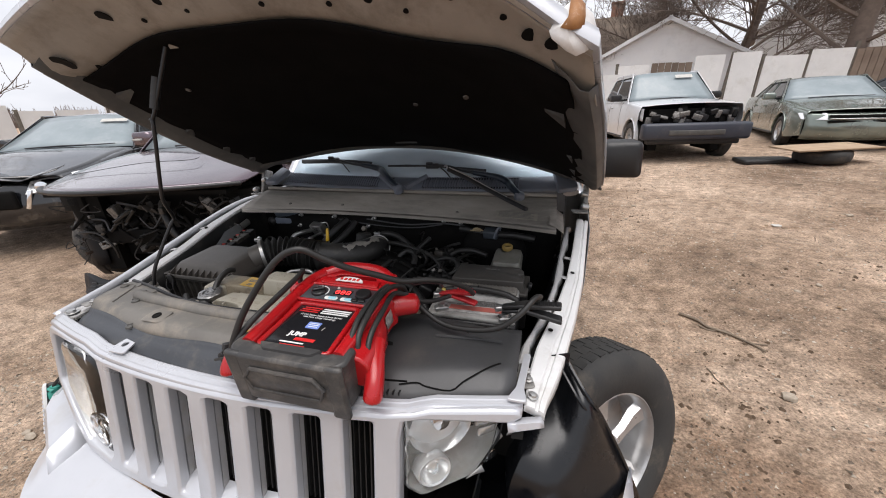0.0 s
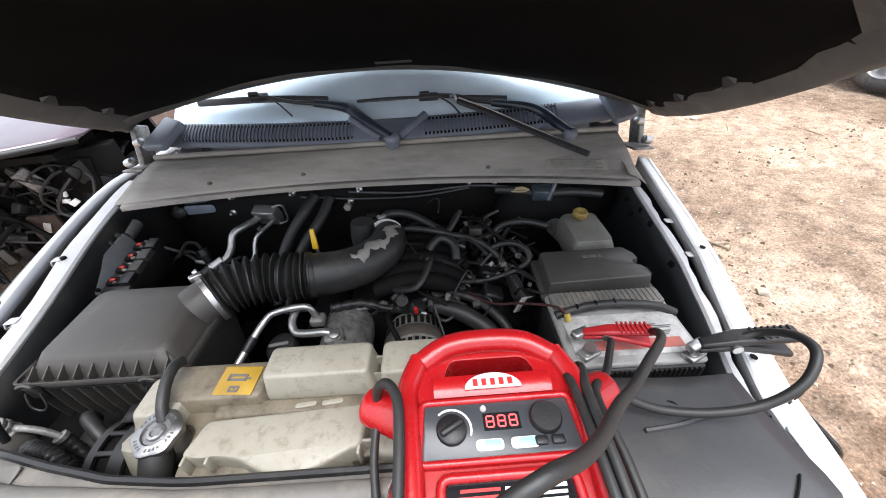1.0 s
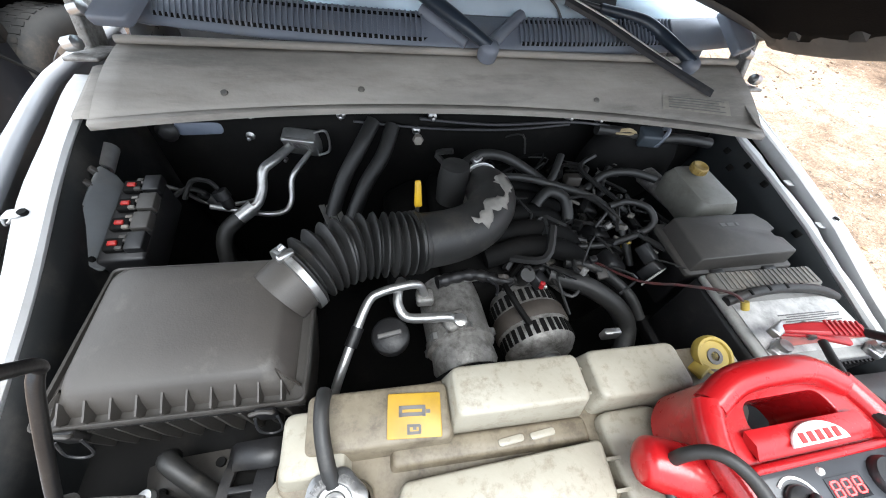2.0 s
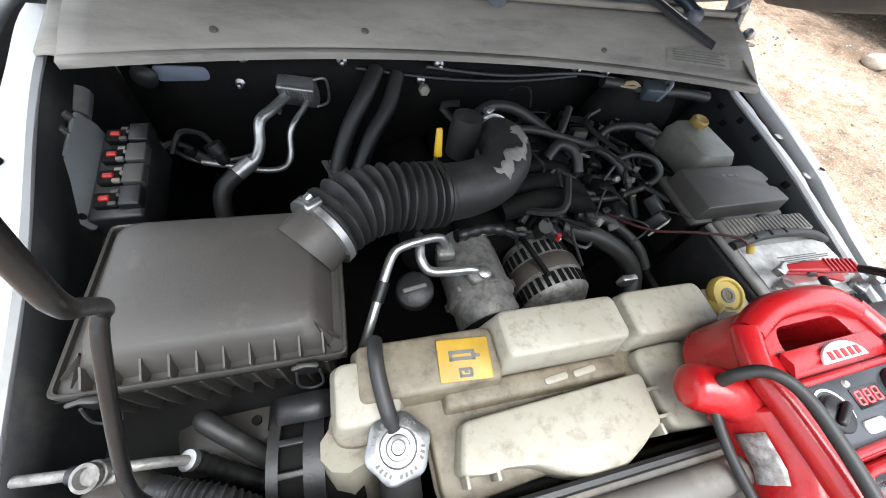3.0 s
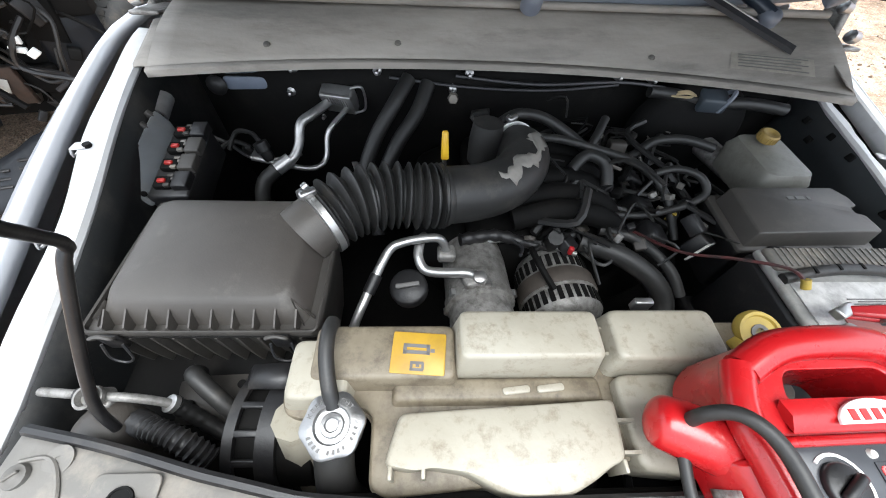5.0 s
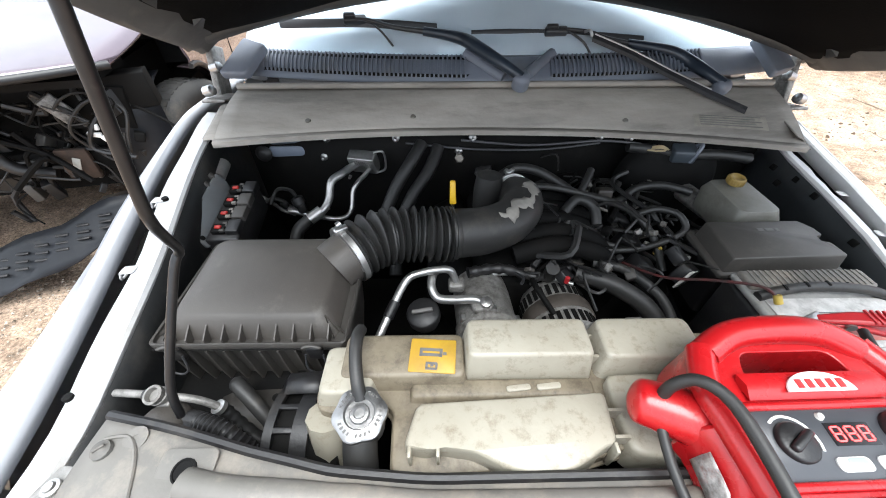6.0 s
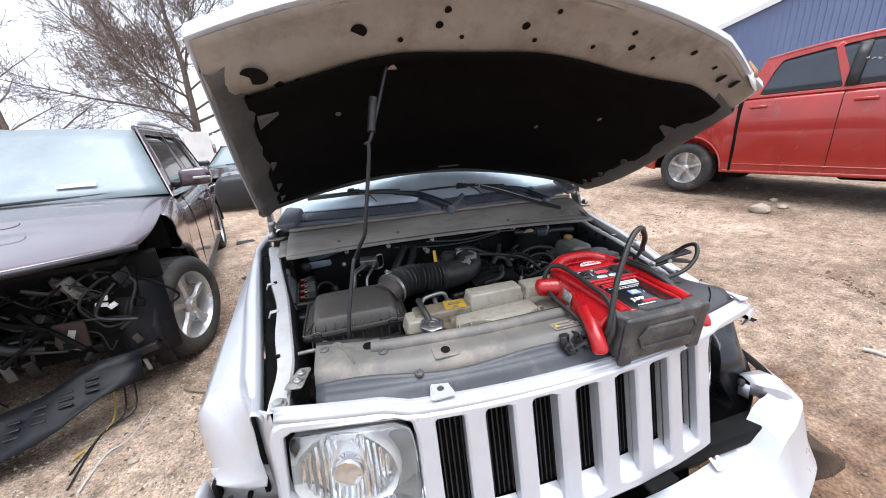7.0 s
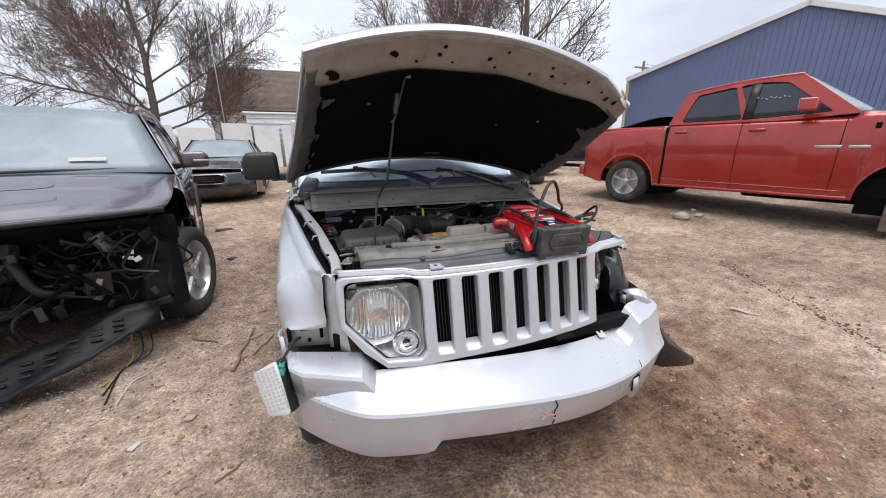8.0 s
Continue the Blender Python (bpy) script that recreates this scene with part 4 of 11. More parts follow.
# raised end block with its step
rows = [[(-0.862, 0.22, 0.648), (-0.862, 0.19, 0.63), (-0.860, 0.19, 0.618), (-0.852, 0.19, 0.535)], [(-0.846, 0.17, 0.652), (-0.846, 0.09, 0.628), (-0.843, 0.082, 0.618), (-0.836, 0.085, 0.535)]]
for k in range(9):
    t = k / 8
    B, P, Q = Vector((-0.832, 0.145, 0.652)).lerp(Vector((-0.608, 0.050, 0.654)), t), Vector((-0.806, 0.042, 0.618)).lerp(Vector((-0.622, -0.052, 0.612)), t), Vector((-0.800, 0.030, 0.537)).lerp(Vector((-0.570, -0.094, 0.552)), t)
    rows.append([B, P + (B - P).normalized() * 0.008 + Vector((0, 0, 0.002)), P + (Q - P).normalized() * 0.006, Q])
rows.append([(-0.592, 0.050, 0.640), (-0.604, -0.045, 0.602), (-0.600, -0.056, 0.592), (-0.566, -0.092, 0.551)])
rows.append([(-0.552, 0.055, 0.594), (-0.560, -0.035, 0.574), (-0.562, -0.055, 0.566), (-0.563, -0.090, 0.552)])
part("end_block", sheet(rows), M_SILVER, bumper, solid=0.003, sharp=22)
# end strip of the wing flare beside the bumper's end
rows = [[(x0, y0, z) for x0, y0 in ((lerp(-0.858, -0.842, t) - 0.002, 0.215), (lerp(-0.872, -0.850, t), 0.185), (lerp(-0.866, -0.838, t), 0.150 - 0.02 * t), (lerp(-0.852, -0.825, t), 0.146 - 0.02 * t))] for t, z in ((0, 0.715), (0.15, 0.66), (0.4, 0.56), (0.7, 0.44), (1.0, 0.345))]
part("flare_end", sheet(rows), M_SILVER, jeep, solid=0.003)
# lower valance and the air dam under it
rows = []
for i in range(31):
    x = lerp(-0.40, 0.70, i / 30)
    y = bump_y(x) + 0.034
    zb = 0.40 + droop(x)
    rows.append([(x, y, zb + 0.012), (x, y + 0.006, zb - 0.020), (x, y + 0.022, zb - 0.046), (x, y + 0.10, zb - 0.070)])
part("valance", sheet(rows), M_BLACK, bumper, solid=0.003)
# crack, scuffs and a torn flap
bm = bmesh.new()
tube([(x, bump_y(x) + 0.004 + 0.022 * (0.46 - z) / 0.12, z) for x, z in ((-0.005, 0.495), (0.012, 0.465), (0.004, 0.44), (0.016, 0.405), (0.010, 0.375))], 0.0022, 5, bm, 4)
tube([(x, bump_y(x) + 0.004, z) for x, z in ((0.490, 0.335), (0.497, 0.37), (0.505, 0.42), (0.507, 0.446))], 0.002, 5, bm, 4)
tube([(0.507, bump_y(0.507) + 0.004, 0.446), (0.53, bump_y(0.53) + 0.05, 0.475), (0.56, bump_y(0.56) + 0.09, 0.505)], 0.0016, 5, bm, 4)
part("crack", bm, M_DARK, bumper)
part("torn_flap", sheet([[(0.455, bump_y(0.455) - 0.001, 0.352), (0.450, bump_y(0.45) + 0.003, 0.408)], [(0.484, bump_y(0.484) - 0.008, 0.345), (0.480, bump_y(0.48) - 0.004, 0.412)]]), M_SILVER_DUSTY, bumper, solid=0.002)
part("tear", sheet([[(0.450, bump_y(0.45) + 0.0075, 0.345), (0.446, bump_y(0.446) + 0.0045, 0.418)], [(0.494, bump_y(0.494) + 0.007, 0.335), (0.492, bump_y(0.492) + 0.004, 0.424)]]), M_DARK, bumper, solid=0.002)
bm = bmesh.new()
for k in range(14):
    x, z = -0.015 + random.uniform(-0.026, 0.026), 0.425 + random.uniform(-0.022, 0.022)
    box((x, bump_y(x) + 0.0085, z), (random.uniform(0.006, 0.02), 0.002, random.uniform(0.002, 0.006)), bm, rot=(0, random.uniform(-25, 25), 5))
part("scuff", bm, mat("red_scuff", (0.52, 0.22, 0.22), (0.6, 0.42, 0.42), 40, 0.6), bumper, "faint red paint scuff")
# crumpled metal where the wing was torn away
fold = [[(0.655, 0.06, 0.615), (0.650, 0.065, 0.655), (0.652, 0.09, 0.662), (0.66, 0.11, 0.655)], [(0.672, 0.035, 0.610), (0.668, 0.040, 0.655), (0.676, 0.075, 0.668), (0.684, 0.10, 0.660)],
        [(0.700, 0.015, 0.606), (0.704, 0.020, 0.648), (0.716, 0.060, 0.672), (0.722, 0.09, 0.664)], [(0.724, 0.005, 0.600), (0.732, 0.010, 0.632), (0.748, 0.045, 0.656), (0.752, 0.08, 0.650)],
        [(0.742, 0.0, 0.590), (0.756, 0.008, 0.612), (0.770, 0.035, 0.622), (0.772, 0.07, 0.618)]]
part("torn_metal", sheet(fold), M_SILVER, bumper, "crumpled torn silver sheet metal", solid=0.003, sharp=12)
part("torn_lip", sheet([[(0.648, 0.058, 0.600), (0.644, 0.060, 0.648)], [(0.640, 0.085, 0.602), (0.636, 0.088, 0.650)]]), M_SILVER, bumper, solid=0.002)
bm = box((0.30, 0.0, 0.575), (0.62, 0.06, 0.05), bevel=0.006)
box((0.18, -0.05, 0.597), (0.09, 0.05, 0.010), bm, rot=(0, 0, 4), bevel=0.003)
part("impact_beam", bm, M_DARK, jeep)
bm = holed(rpoly([(-0.03, -0.03), (0.03, -0.03), (0.026, 0.03), (-0.026, 0.03)], 0.008, 2), [[(0.011 * math.cos(a), 0.004 + 0.011 * math.sin(a)) for a in [k * 0.7854 for k in range(8)]]], 0.003, lambda u, v, w: Vector((0.40 + u * 0.6, -0.035 + w + v * 0.8, 0.556 + v * 0.4)))
part("bumper_bracket", bm, M_SILVER_DUSTY, jeep)

# left wing: skin from the hood gap over the flare, with the wheel arch
WHEEL_Y = 0.545


def wing_top(y):
    return Vector((-0.688 - 0.150 * (min(y, 1.0) - 0.09), y, lerp(0.930, 1.045, smooth(0.08, 1.0, y))))


def arch(y, r=0.43):
    d = abs(y - WHEEL_Y)
    return 0.36 + math.sqrt(max(0.0, r * r - d * d)) if d < r else 0.0


rows = []
for i in range(45):
    y = lerp(0.27, 1.30, i / 44)
    t = wing_top(y)
    bulge = smooth(0.10, 0.24, y) * (1 - smooth(0.98, 1.12, y))
    xo = lerp(-0.850, -0.868, bulge) if y < 0.6 else lerp(-0.835, -0.868, bulge)
    zb = max(arch(y), 0.30)
    ft = t.z - 0.050
    ft = max(ft, zb + 0.035)
    w = t.x - xo
    rows.append([(t.x + 0.012, y, t.z - 0.020), (t.x + 0.003, y, t.z - 0.003), (t.x - 0.008, y, t.z), (t.x - min(0.030, w * 0.3), y, t.z - 0.010), (t.x - min(0.040, w * 0.4), y, t.z - 0.034),
                 (t.x - min(0.052, w * 0.5), y, ft + 0.004), (lerp(t.x, xo, 0.80), y, ft - 0.012), (lerp(t.x, xo, 0.95), y, lerp(ft, zb, 0.12) - 0.018), (xo, y, lerp(ft, zb, 0.35)), (xo - 0.002, y, lerp(ft, zb, 0.7)), (xo + 0.004, y, zb), (xo + 0.03, y, zb + 0.002)])
tip = wing_top(0.118)
front = [tip + Vector(d) for d in ((0.012, 0, -0.020), (0.003, 0, -0.003), (-0.008, 0, 0.0), (-0.016, 0.010, -0.014))] + [Vector(p) for p in ((-0.708, 0.130, 0.880), (-0.712, 0.134, 0.810), (-0.708, 0.132, 0.752), (-0.714, 0.132, 0.730), (-0.762, 0.150, 0.721), (-0.812, 0.176, 0.716), (-0.846, 0.200, 0.714), (-0.838, 0.215, 0.716))]
lead = []
for k in range(10):
    t = k / 10
    lead.append([f0.lerp(Vector(r0), t) for f0, r0 in zip(front, rows[0])])
rows = lead + rows
left_wing = part("wing", sheet(rows), M_SILVER, jeep, "silver front wing with a flared wheel arch", solid=0.002, sharp=60)
# nose of the wing beside the lamp and the recess of the missing marker lamp
rows = []
for i in range(10):
    z = lerp(0.640, 0.925, i / 9)
    rows.append([(lerp(-0.640, -0.668, i / 9), front_y(0.665, z) + 0.020, z), (-0.690, 0.136, z), (-0.704, 0.150, z)])
part("nose", sheet(rows), M_SILVER_DUSTY, left_wing, solid=0.002)
rows = [[(x, lerp(0.175, 0.215, (-0.70 - x) / 0.145), z) for x in (-0.70, -0.75, -0.80, -0.845)] for z in (0.635, 0.68, 0.74)]
part("recess_wall", sheet(rows), M_SILVER_DUSTY, left_wing, solid=0.002)
for c0, s0 in (((-0.672, 0.118, 0.672), (0.040, 0.02, 0.062)), ((-0.728, 0.176, 0.690), (0.012, 0.012, 0.040)), ((-0.838, 0.205, 0.690), (0.012, 0.03, 0.050)), ((-0.785, 0.196, 0.706), (0.03, 0.014, 0.012)), ((-0.772, 0.188, 0.662), (0.012, 0.016, 0.010))):
    part("recess_opening", box(c0, s0, bevel=0.003), M_DARK, left_wing, "dark opening behind a missing side lamp")
# marker lamp hanging by its wire
lampm = axis((-0.900, 0.088, 0.562), (-0.55, -0.80, 0.22), roll=24)
hang = part("marker_lamp", slab(rpoly([(-0.045, -0.085), (0.035, -0.10), (0.05, 0.085), (-0.05, 0.07)], 0.012, 3), -0.045, 0.0, lampm, edge=0.006, draft=0.0), M_BLACK, jeep, "marker lamp hanging loose by its wire")
bm = slab(rpoly([(-0.045, -0.085), (0.035, -0.10), (0.05, 0.085), (-0.05, 0.07)], 0.012, 3), 0.001, 0.010, lampm, edge=0.004)
part("marker_lens", bm, mat("frosted_lens", (0.70, 0.70, 0.68), (0.60, 0.60, 0.58), 30, 0.25, 0.1, 0.2, 160), hang)
bm = bmesh.new()
for k in range(11):
    for j in range(5):
        loft([[lampm @ Vector((-0.034 + j * 0.0165 + dx, -0.072 + k * 0.0135 + dy, z)) for dx, dy in ((0, 0), (0.012, 0), (0.012, 0.009), (0, 0.009))] for z in (0.009, 0.0118)], bm)
part("marker_facet", bm, M_REFLECT, hang, kind="stuff")
bm = lathe([(0.012, -0.03), (0.016, -0.025), (0.016, 0.01), (0.012, 0.014), (0.012, 0.03)], axis((-0.872, 0.10, 0.612), (0.2, 0.25, 0.9)), 10)
box((-0.868, 0.105, 0.632), (0.02, 0.026, 0.022), bm, rot=(20, 30, 0), bevel=0.003)
part("socket", bm, M_GREEN, hang, "teal plastic lamp socket")
part("lamp_wire", tube([(-0.868, 0.105, 0.64), (-0.845, 0.12, 0.668), (-0.82, 0.15, 0.69), (-0.80, 0.17, 0.688)], 0.005, 6), M_BLACK, hang)

# the bared side sits lower than the sound one: inner flange, rail inner edge and rail outer edge along y
SIDE_Y = (0.05, 0.20, 0.30, 0.45, 0.60, 0.75, 0.90, 1.02)
SIDE = {"flange": ((0.575, 0.580, 0.592, 0.637, 0.667, 0.682, 0.700, 0.716), (0.912, 0.908, 0.906, 0.910, 0.930, 0.948, 0.958, 0.978)),
        "inner": ((0.605, 0.612, 0.626, 0.667, 0.702, 0.724, 0.741, 0.754), (0.918, 0.912, 0.908, 0.922, 0.949, 0.970, 0.988, 1.004)),
        "outer": ((0.654, 0.670, 0.692, 0.724, 0.750, 0.767, 0.784, 0.798), (0.905, 0.898, 0.893, 0.908, 0.937, 0.960, 0.978, 0.994))}


def side_line(key, y):
    """x and z of a line along the bared side."""
    return float(np.interp(y, SIDE_Y, SIDE[key][0])), float(np.interp(y, SIDE_Y, SIDE[key][1]))


# inner wing flanges on both sides of the bay
for s in (-1, 1):
    rows = []
    for i in range(26):
        y = lerp(0.20 if s > 0 else 0.118, 1.0, i / 25)
        t = wing_top(max(y, 0.09))
        z = t.z - 0.006
        x = abs(t.x)
        xi = 0.615 + 0.126 * y
        wob = 0.004 * math.sin(y * 21)
        xi -= (0.016 * smooth(0.2, 0.32, y)) if s > 0 else 0.018 * smooth(0.88, 0.50, y) * smooth(0.12, 0.30, y)
        if s > 0:
            xi, z = side_line("flange", y)
            wob = 0.0035 * math.sin(y * 31) + 0.002 * math.sin(y * 83)
        rows.append([(s * xi, y, z - 0.013), (s * (xi + 0.001), y, z - 0.005 + wob * 0.3), (s * (xi + 0.006), y, z), (s * (xi + (0.040 if s < 0 else 0.018) + wob), y, z + 0.001), (s * (xi + (0.043 if s < 0 else 0.022) + wob), y, z - 0.014)])
    part("flange", sheet(rows), M_SILVER_DUSTY, jeep, solid=0.002, sharp=30)
    # near-black strip painting the gutter's shade between flange and wing, and the apron wall below
    rows = []
    for i in range(14):
        y = lerp(0.14, 1.02, i / 13)
        t = wing_top(max(y, 0.09))
        xi = (0.615 + 0.126 * y)
        xi -= 0.018 * smooth(0.88, 0.50, y) * smooth(0.12, 0.30, y)
        zt = t.z
        if s > 0:
            xi, zt = side_line("flange", y)
            zt += 0.006
        rows.append([(s * (xi + 0.003), y, zt - 0.016), (s * (xi - 0.006), y, zt - 0.06), (s * (xi - 0.016), y, zt - 0.14), (s * (xi - 0.05), y, 0.70), (s * (xi - 0.09), y, 0.46), (s * 0.53, y, 0.43)])
    # The left apron's colour is lowered to include the shade under its flange.
    part("apron", sheet(rows), mat("slate_apron", (0.034, 0.038, 0.041), (0.022, 0.025, 0.027), 6, 0.45, 0.1, 0.1, 120, dirt=(0.03, 0.028, 0.025), dscale=8, damount=0.35) if s > 0 else mat("shaded_apron_paint", (0.009, 0.010, 0.0105), (0.006, 0.0065, 0.007), 6, 0.5, 0.1, 0.1, 120, dirt=(0.05, 0.045, 0.04), dscale=8, damount=0.5), jeep, solid=0.003)
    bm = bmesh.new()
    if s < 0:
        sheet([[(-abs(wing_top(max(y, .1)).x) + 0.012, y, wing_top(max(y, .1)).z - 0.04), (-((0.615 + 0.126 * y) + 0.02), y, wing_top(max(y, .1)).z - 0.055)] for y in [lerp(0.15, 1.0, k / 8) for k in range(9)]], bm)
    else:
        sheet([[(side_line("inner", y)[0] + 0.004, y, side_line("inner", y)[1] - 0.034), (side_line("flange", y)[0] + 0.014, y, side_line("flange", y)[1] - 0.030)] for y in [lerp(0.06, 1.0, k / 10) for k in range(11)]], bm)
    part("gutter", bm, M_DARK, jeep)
    for y in ((0.135, 0.30, 0.66) if s < 0 else (0.105,)):
        t = wing_top(y)
        xi = (0.615 + 0.126 * y) + 0.02
        m = axis((s * xi, y, t.z - 0.004), (0, 0, 1)) if s < 0 else axis((0.622, 0.132, side_line("inner", y)[1] + 0.001), (0.2, 0, 1)) @ Matrix.Scale(0.62, 4)
        if y < 0.2:
            part("bolt", lathe([(0.018, 0), (0.018, 0.003), (0.012, 0.004), (0.010, 0.010), (0.002, 0.011)], m, 12), M_ALU, jeep)
        else:
            part("hole", lathe([(0.006, -0.002), (0.006, 0.0035), (0.001, 0.0035)], m, 10), M_DARK, jeep)
    # wire loops along the gap
    for y in ((0.62, 0.74) if s > 0 else (0.50, 0.66)):
        t = wing_top(y)
        xi = (0.615 + 0.126 * y)
        zb = t.z
        xb = xi - 0.018 * smooth(0.88, 0.50, y) + 0.044
        if s > 0:
            xb, zb = side_line("flange", y)[0] + 0.032, side_line("flange", y)[1] + 0.008
        bm = slab(rpoly([(-0.013, -0.009), (0.013, -0.009), (0.013, 0.009), (-0.013, 0.009)], 0.006, 3), 0, 0.002, pose(s * xb, y, zb - 0.006, 0, s * 6, 0), edge=0.001)
        tube([(s * (xb + 0.010), y - 0.007, zb - 0.006), (s * (xb + 0.016), y - 0.007, zb - 0.020), (s * (xb + 0.016), y + 0.007, zb - 0.020), (s * (xb + 0.010), y + 0.007, zb - 0.006)], 0.0022, 6, bm)
        part("wing_bracket", bm, M_SILVER_DUSTY, jeep)
    # latch-end bracket at the front corner
    bm = slab(rpoly([(-0.03, -0.055), (0.028, -0.05), (0.022, 0.055), (-0.02, 0.05)], 0.012, 3), 0, 0.004, pose(s * (0.612 if s < 0 else 0.600), 0.185, 0.945 if s < 0 else 0.914, 0, 0, s * 16) @ Matrix.Scale(0.68, 4), edge=0.002)
    br = part("corner_bracket", bm, M_CAST, jeep)
    for d in (-0.013, 0.013):
        part("bolt", lathe([(0.009, 0), (0.009, 0.003), (0.006, 0.004), (0.005, 0.007), (0.001, 0.008)], axis((s * (0.610 - d * 0.2), 0.185 + d, 0.949 if s < 0 else 0.918), (0, 0, 1)), 12), M_ALU, br)
# outer edge of the bared inner wing on the damaged side
rows = []
for i in range(40):
    y = lerp(0.108, 1.02, i / 39)
    (xa, za), (xb, zb) = side_line("inner", y), side_line("outer", y)
    k = smooth(0.10, 0.22, y)
    w = (xb - xa) * lerp(0.72, 1.0, k)
    d = lerp(0.008, 0.031, k)
    if not rows:
        rows.append([(xa + w * q, y - 0.003, lerp(za, zb, q) - 0.012) for q in (0, 0, 0.1, 0.5, 0.56, 0.66, 0.72, 0.94, 1, 1)])
    rows.append([(xa, y, za - 0.003 - d), (xa, y, za - 0.003), (xa + 0.004, y, za), (xa + 0.50 * w, y, lerp(za, zb, 0.45) + 0.003), (xa + 0.56 * w, y, lerp(za, zb, 0.52) - 0.002), (xa + 0.66 * w, y, lerp(za, zb, 0.62) - 0.002), (xa + 0.72 * w, y, lerp(za, zb, 0.68) + 0.003), (xa + 0.94 * w, y, zb + 0.002), (xa + w, y, zb - 0.004), (xa + w, y, zb - 0.004 - 0.7 * d)])
rail = part("wing_rail", sheet(rows), mat("bare_white_rail_paint", (0.70, 0.70, 0.70), (0.62, 0.62, 0.61), 7, 0.42, 0.0, 0.05, 200, dirt=(0.42, 0.39, 0.35), dscale=10, damount=0.25), jeep, "bare white inner wing rail where the wing is missing", solid=0.002, sharp=30)
for y in (0.36, 0.62):
    x, z = side_line("inner", y)
    part("rail_hole", lathe([(0.006, 0), (0.006, 0.002), (0.001, 0.002)], axis((x + 0.014, y, z + 0.0015), (0.15, 0, 1)), 10), M_DARK, rail)

bm = slab(rpoly([(-0.020, -0.025), (0.016, -0.022), (0.007, 0.01), (0.008, 0.12), (-0.006, 0.12), (-0.008, 0.01)], 0.006, 2), 0, 0.005, pose(0.598, 0.118, 0.931, -2, 0, -4), edge=0.002)
part("end_bracket", bm, M_SILVER, grille)
part("lamp_lip", sheet([[(lerp(0.580, 0.640, k), lerp(0.084, 0.106, k), 0.902 - 0.004 * k), (lerp(0.582, 0.645, k), lerp(0.070, 0.096, k), 0.900 - 0.004 * k), (lerp(0.584, 0.646, k), lerp(0.066, 0.092, k), 0.886), (lerp(0.580, 0.640, k), lerp(0.080, 0.100, k), lerp(0.862, 0.880, k))] for k in (0, 0.3, 0.6, 0.85, 1.0)]), M_SILVER, grille, solid=0.002, sharp=30)

# black wheel-house liner of the damaged side, torn and hanging out
edge_pts = spline([(0.694, 0.315, 0.871), (0.735, 0.248, 0.838), (0.772, 0.246, 0.784), (0.815, 0.248, 0.701), (0.852, 0.251, 0.622), (0.891, 0.270, 0.523), (0.925, 0.307, 0.426), (0.945, 0.356, 0.318)], 4)
rows = []
for i, e in enumerate(edge_pts):
    t = i / (len(edge_pts) - 1)
    w = lerp(0.06, 0.235, smooth(0.0, 0.5, t)) + 0.20 * smooth(0.55, 0.9, t)
    rows.append([e + Vector((-w * j / 9, -(0.07 + 0.17 * t) * math.sin(min(1.0, j / 6) * 1.57) * smooth(0.0, 0.35, t) + 0.004 * math.sin(i * 0.6 + j * 0.8), -0.075 * (1 - t) * smooth(0, 4, j) - 0.02 * t * j / 9)) for j in range(10)])
    last = rows[-1][-1]
    rows[-1] += [last + Vector((-0.012, 0.06, 0)), Vector((last.x - 0.03, 0.32, last.z)), Vector((0.44, 0.335, last.z - 0.01)), Vector((0.385, 0.20, last.z - 0.01))]
inner = sheet([[(x, 0.315 - 0.06 * math.sin((x - 0.38) * 9), z) for x in (0.38, 0.46, 0.54, 0.62, 0.70)] for z in (0.36, 0.5, 0.64, 0.78, 0.90)])
liner = part("wheel_liner", sheet(rows), M_LINERPLASTIC, jeep, "torn glossy black plastic wheel liner hanging loose", solid=0.003)
part("liner_back", inner, M_LINERPLASTIC, liner, solid=0.003)
part("liner_rim", tube(edge_pts, 0.006, 7, smooth=0), M_LINERPLASTIC, liner)
part("liner_groove", tube([p + Vector((-0.018, -0.016, 0)) for p in edge_pts], 0.004, 6, smooth=0), M_LINERPLASTIC, liner)
flapm = [[(0.70, 0.06, 0.30), (0.78, 0.02, 0.44), (0.80, 0.05, 0.54)], [(0.88, -0.02, 0.24), (0.92, 0.0, 0.36), (0.90, 0.06, 0.45)], [(1.05, -0.02, 0.20), (1.06, 0.0, 0.27), (1.02, 0.05, 0.33)], [(1.17, 0.0, 0.17), (1.175, 0.01, 0.20), (1.14, 0.04, 0.23)]]
part("liner_flap", sheet(flapm), M_LINERPLASTIC, liner, solid=0.006, bevel=0.002)
for p in ((0.70, 0.055, 0.60), (0.62, 0.07, 0.66)):
    part("clip", lathe([(0.012, -0.004), (0.012, 0.003), (0.006, 0.006), (0.001, 0.006)], axis(p, (0, -1, 0.2)), 12), M_RUBBER, liner)


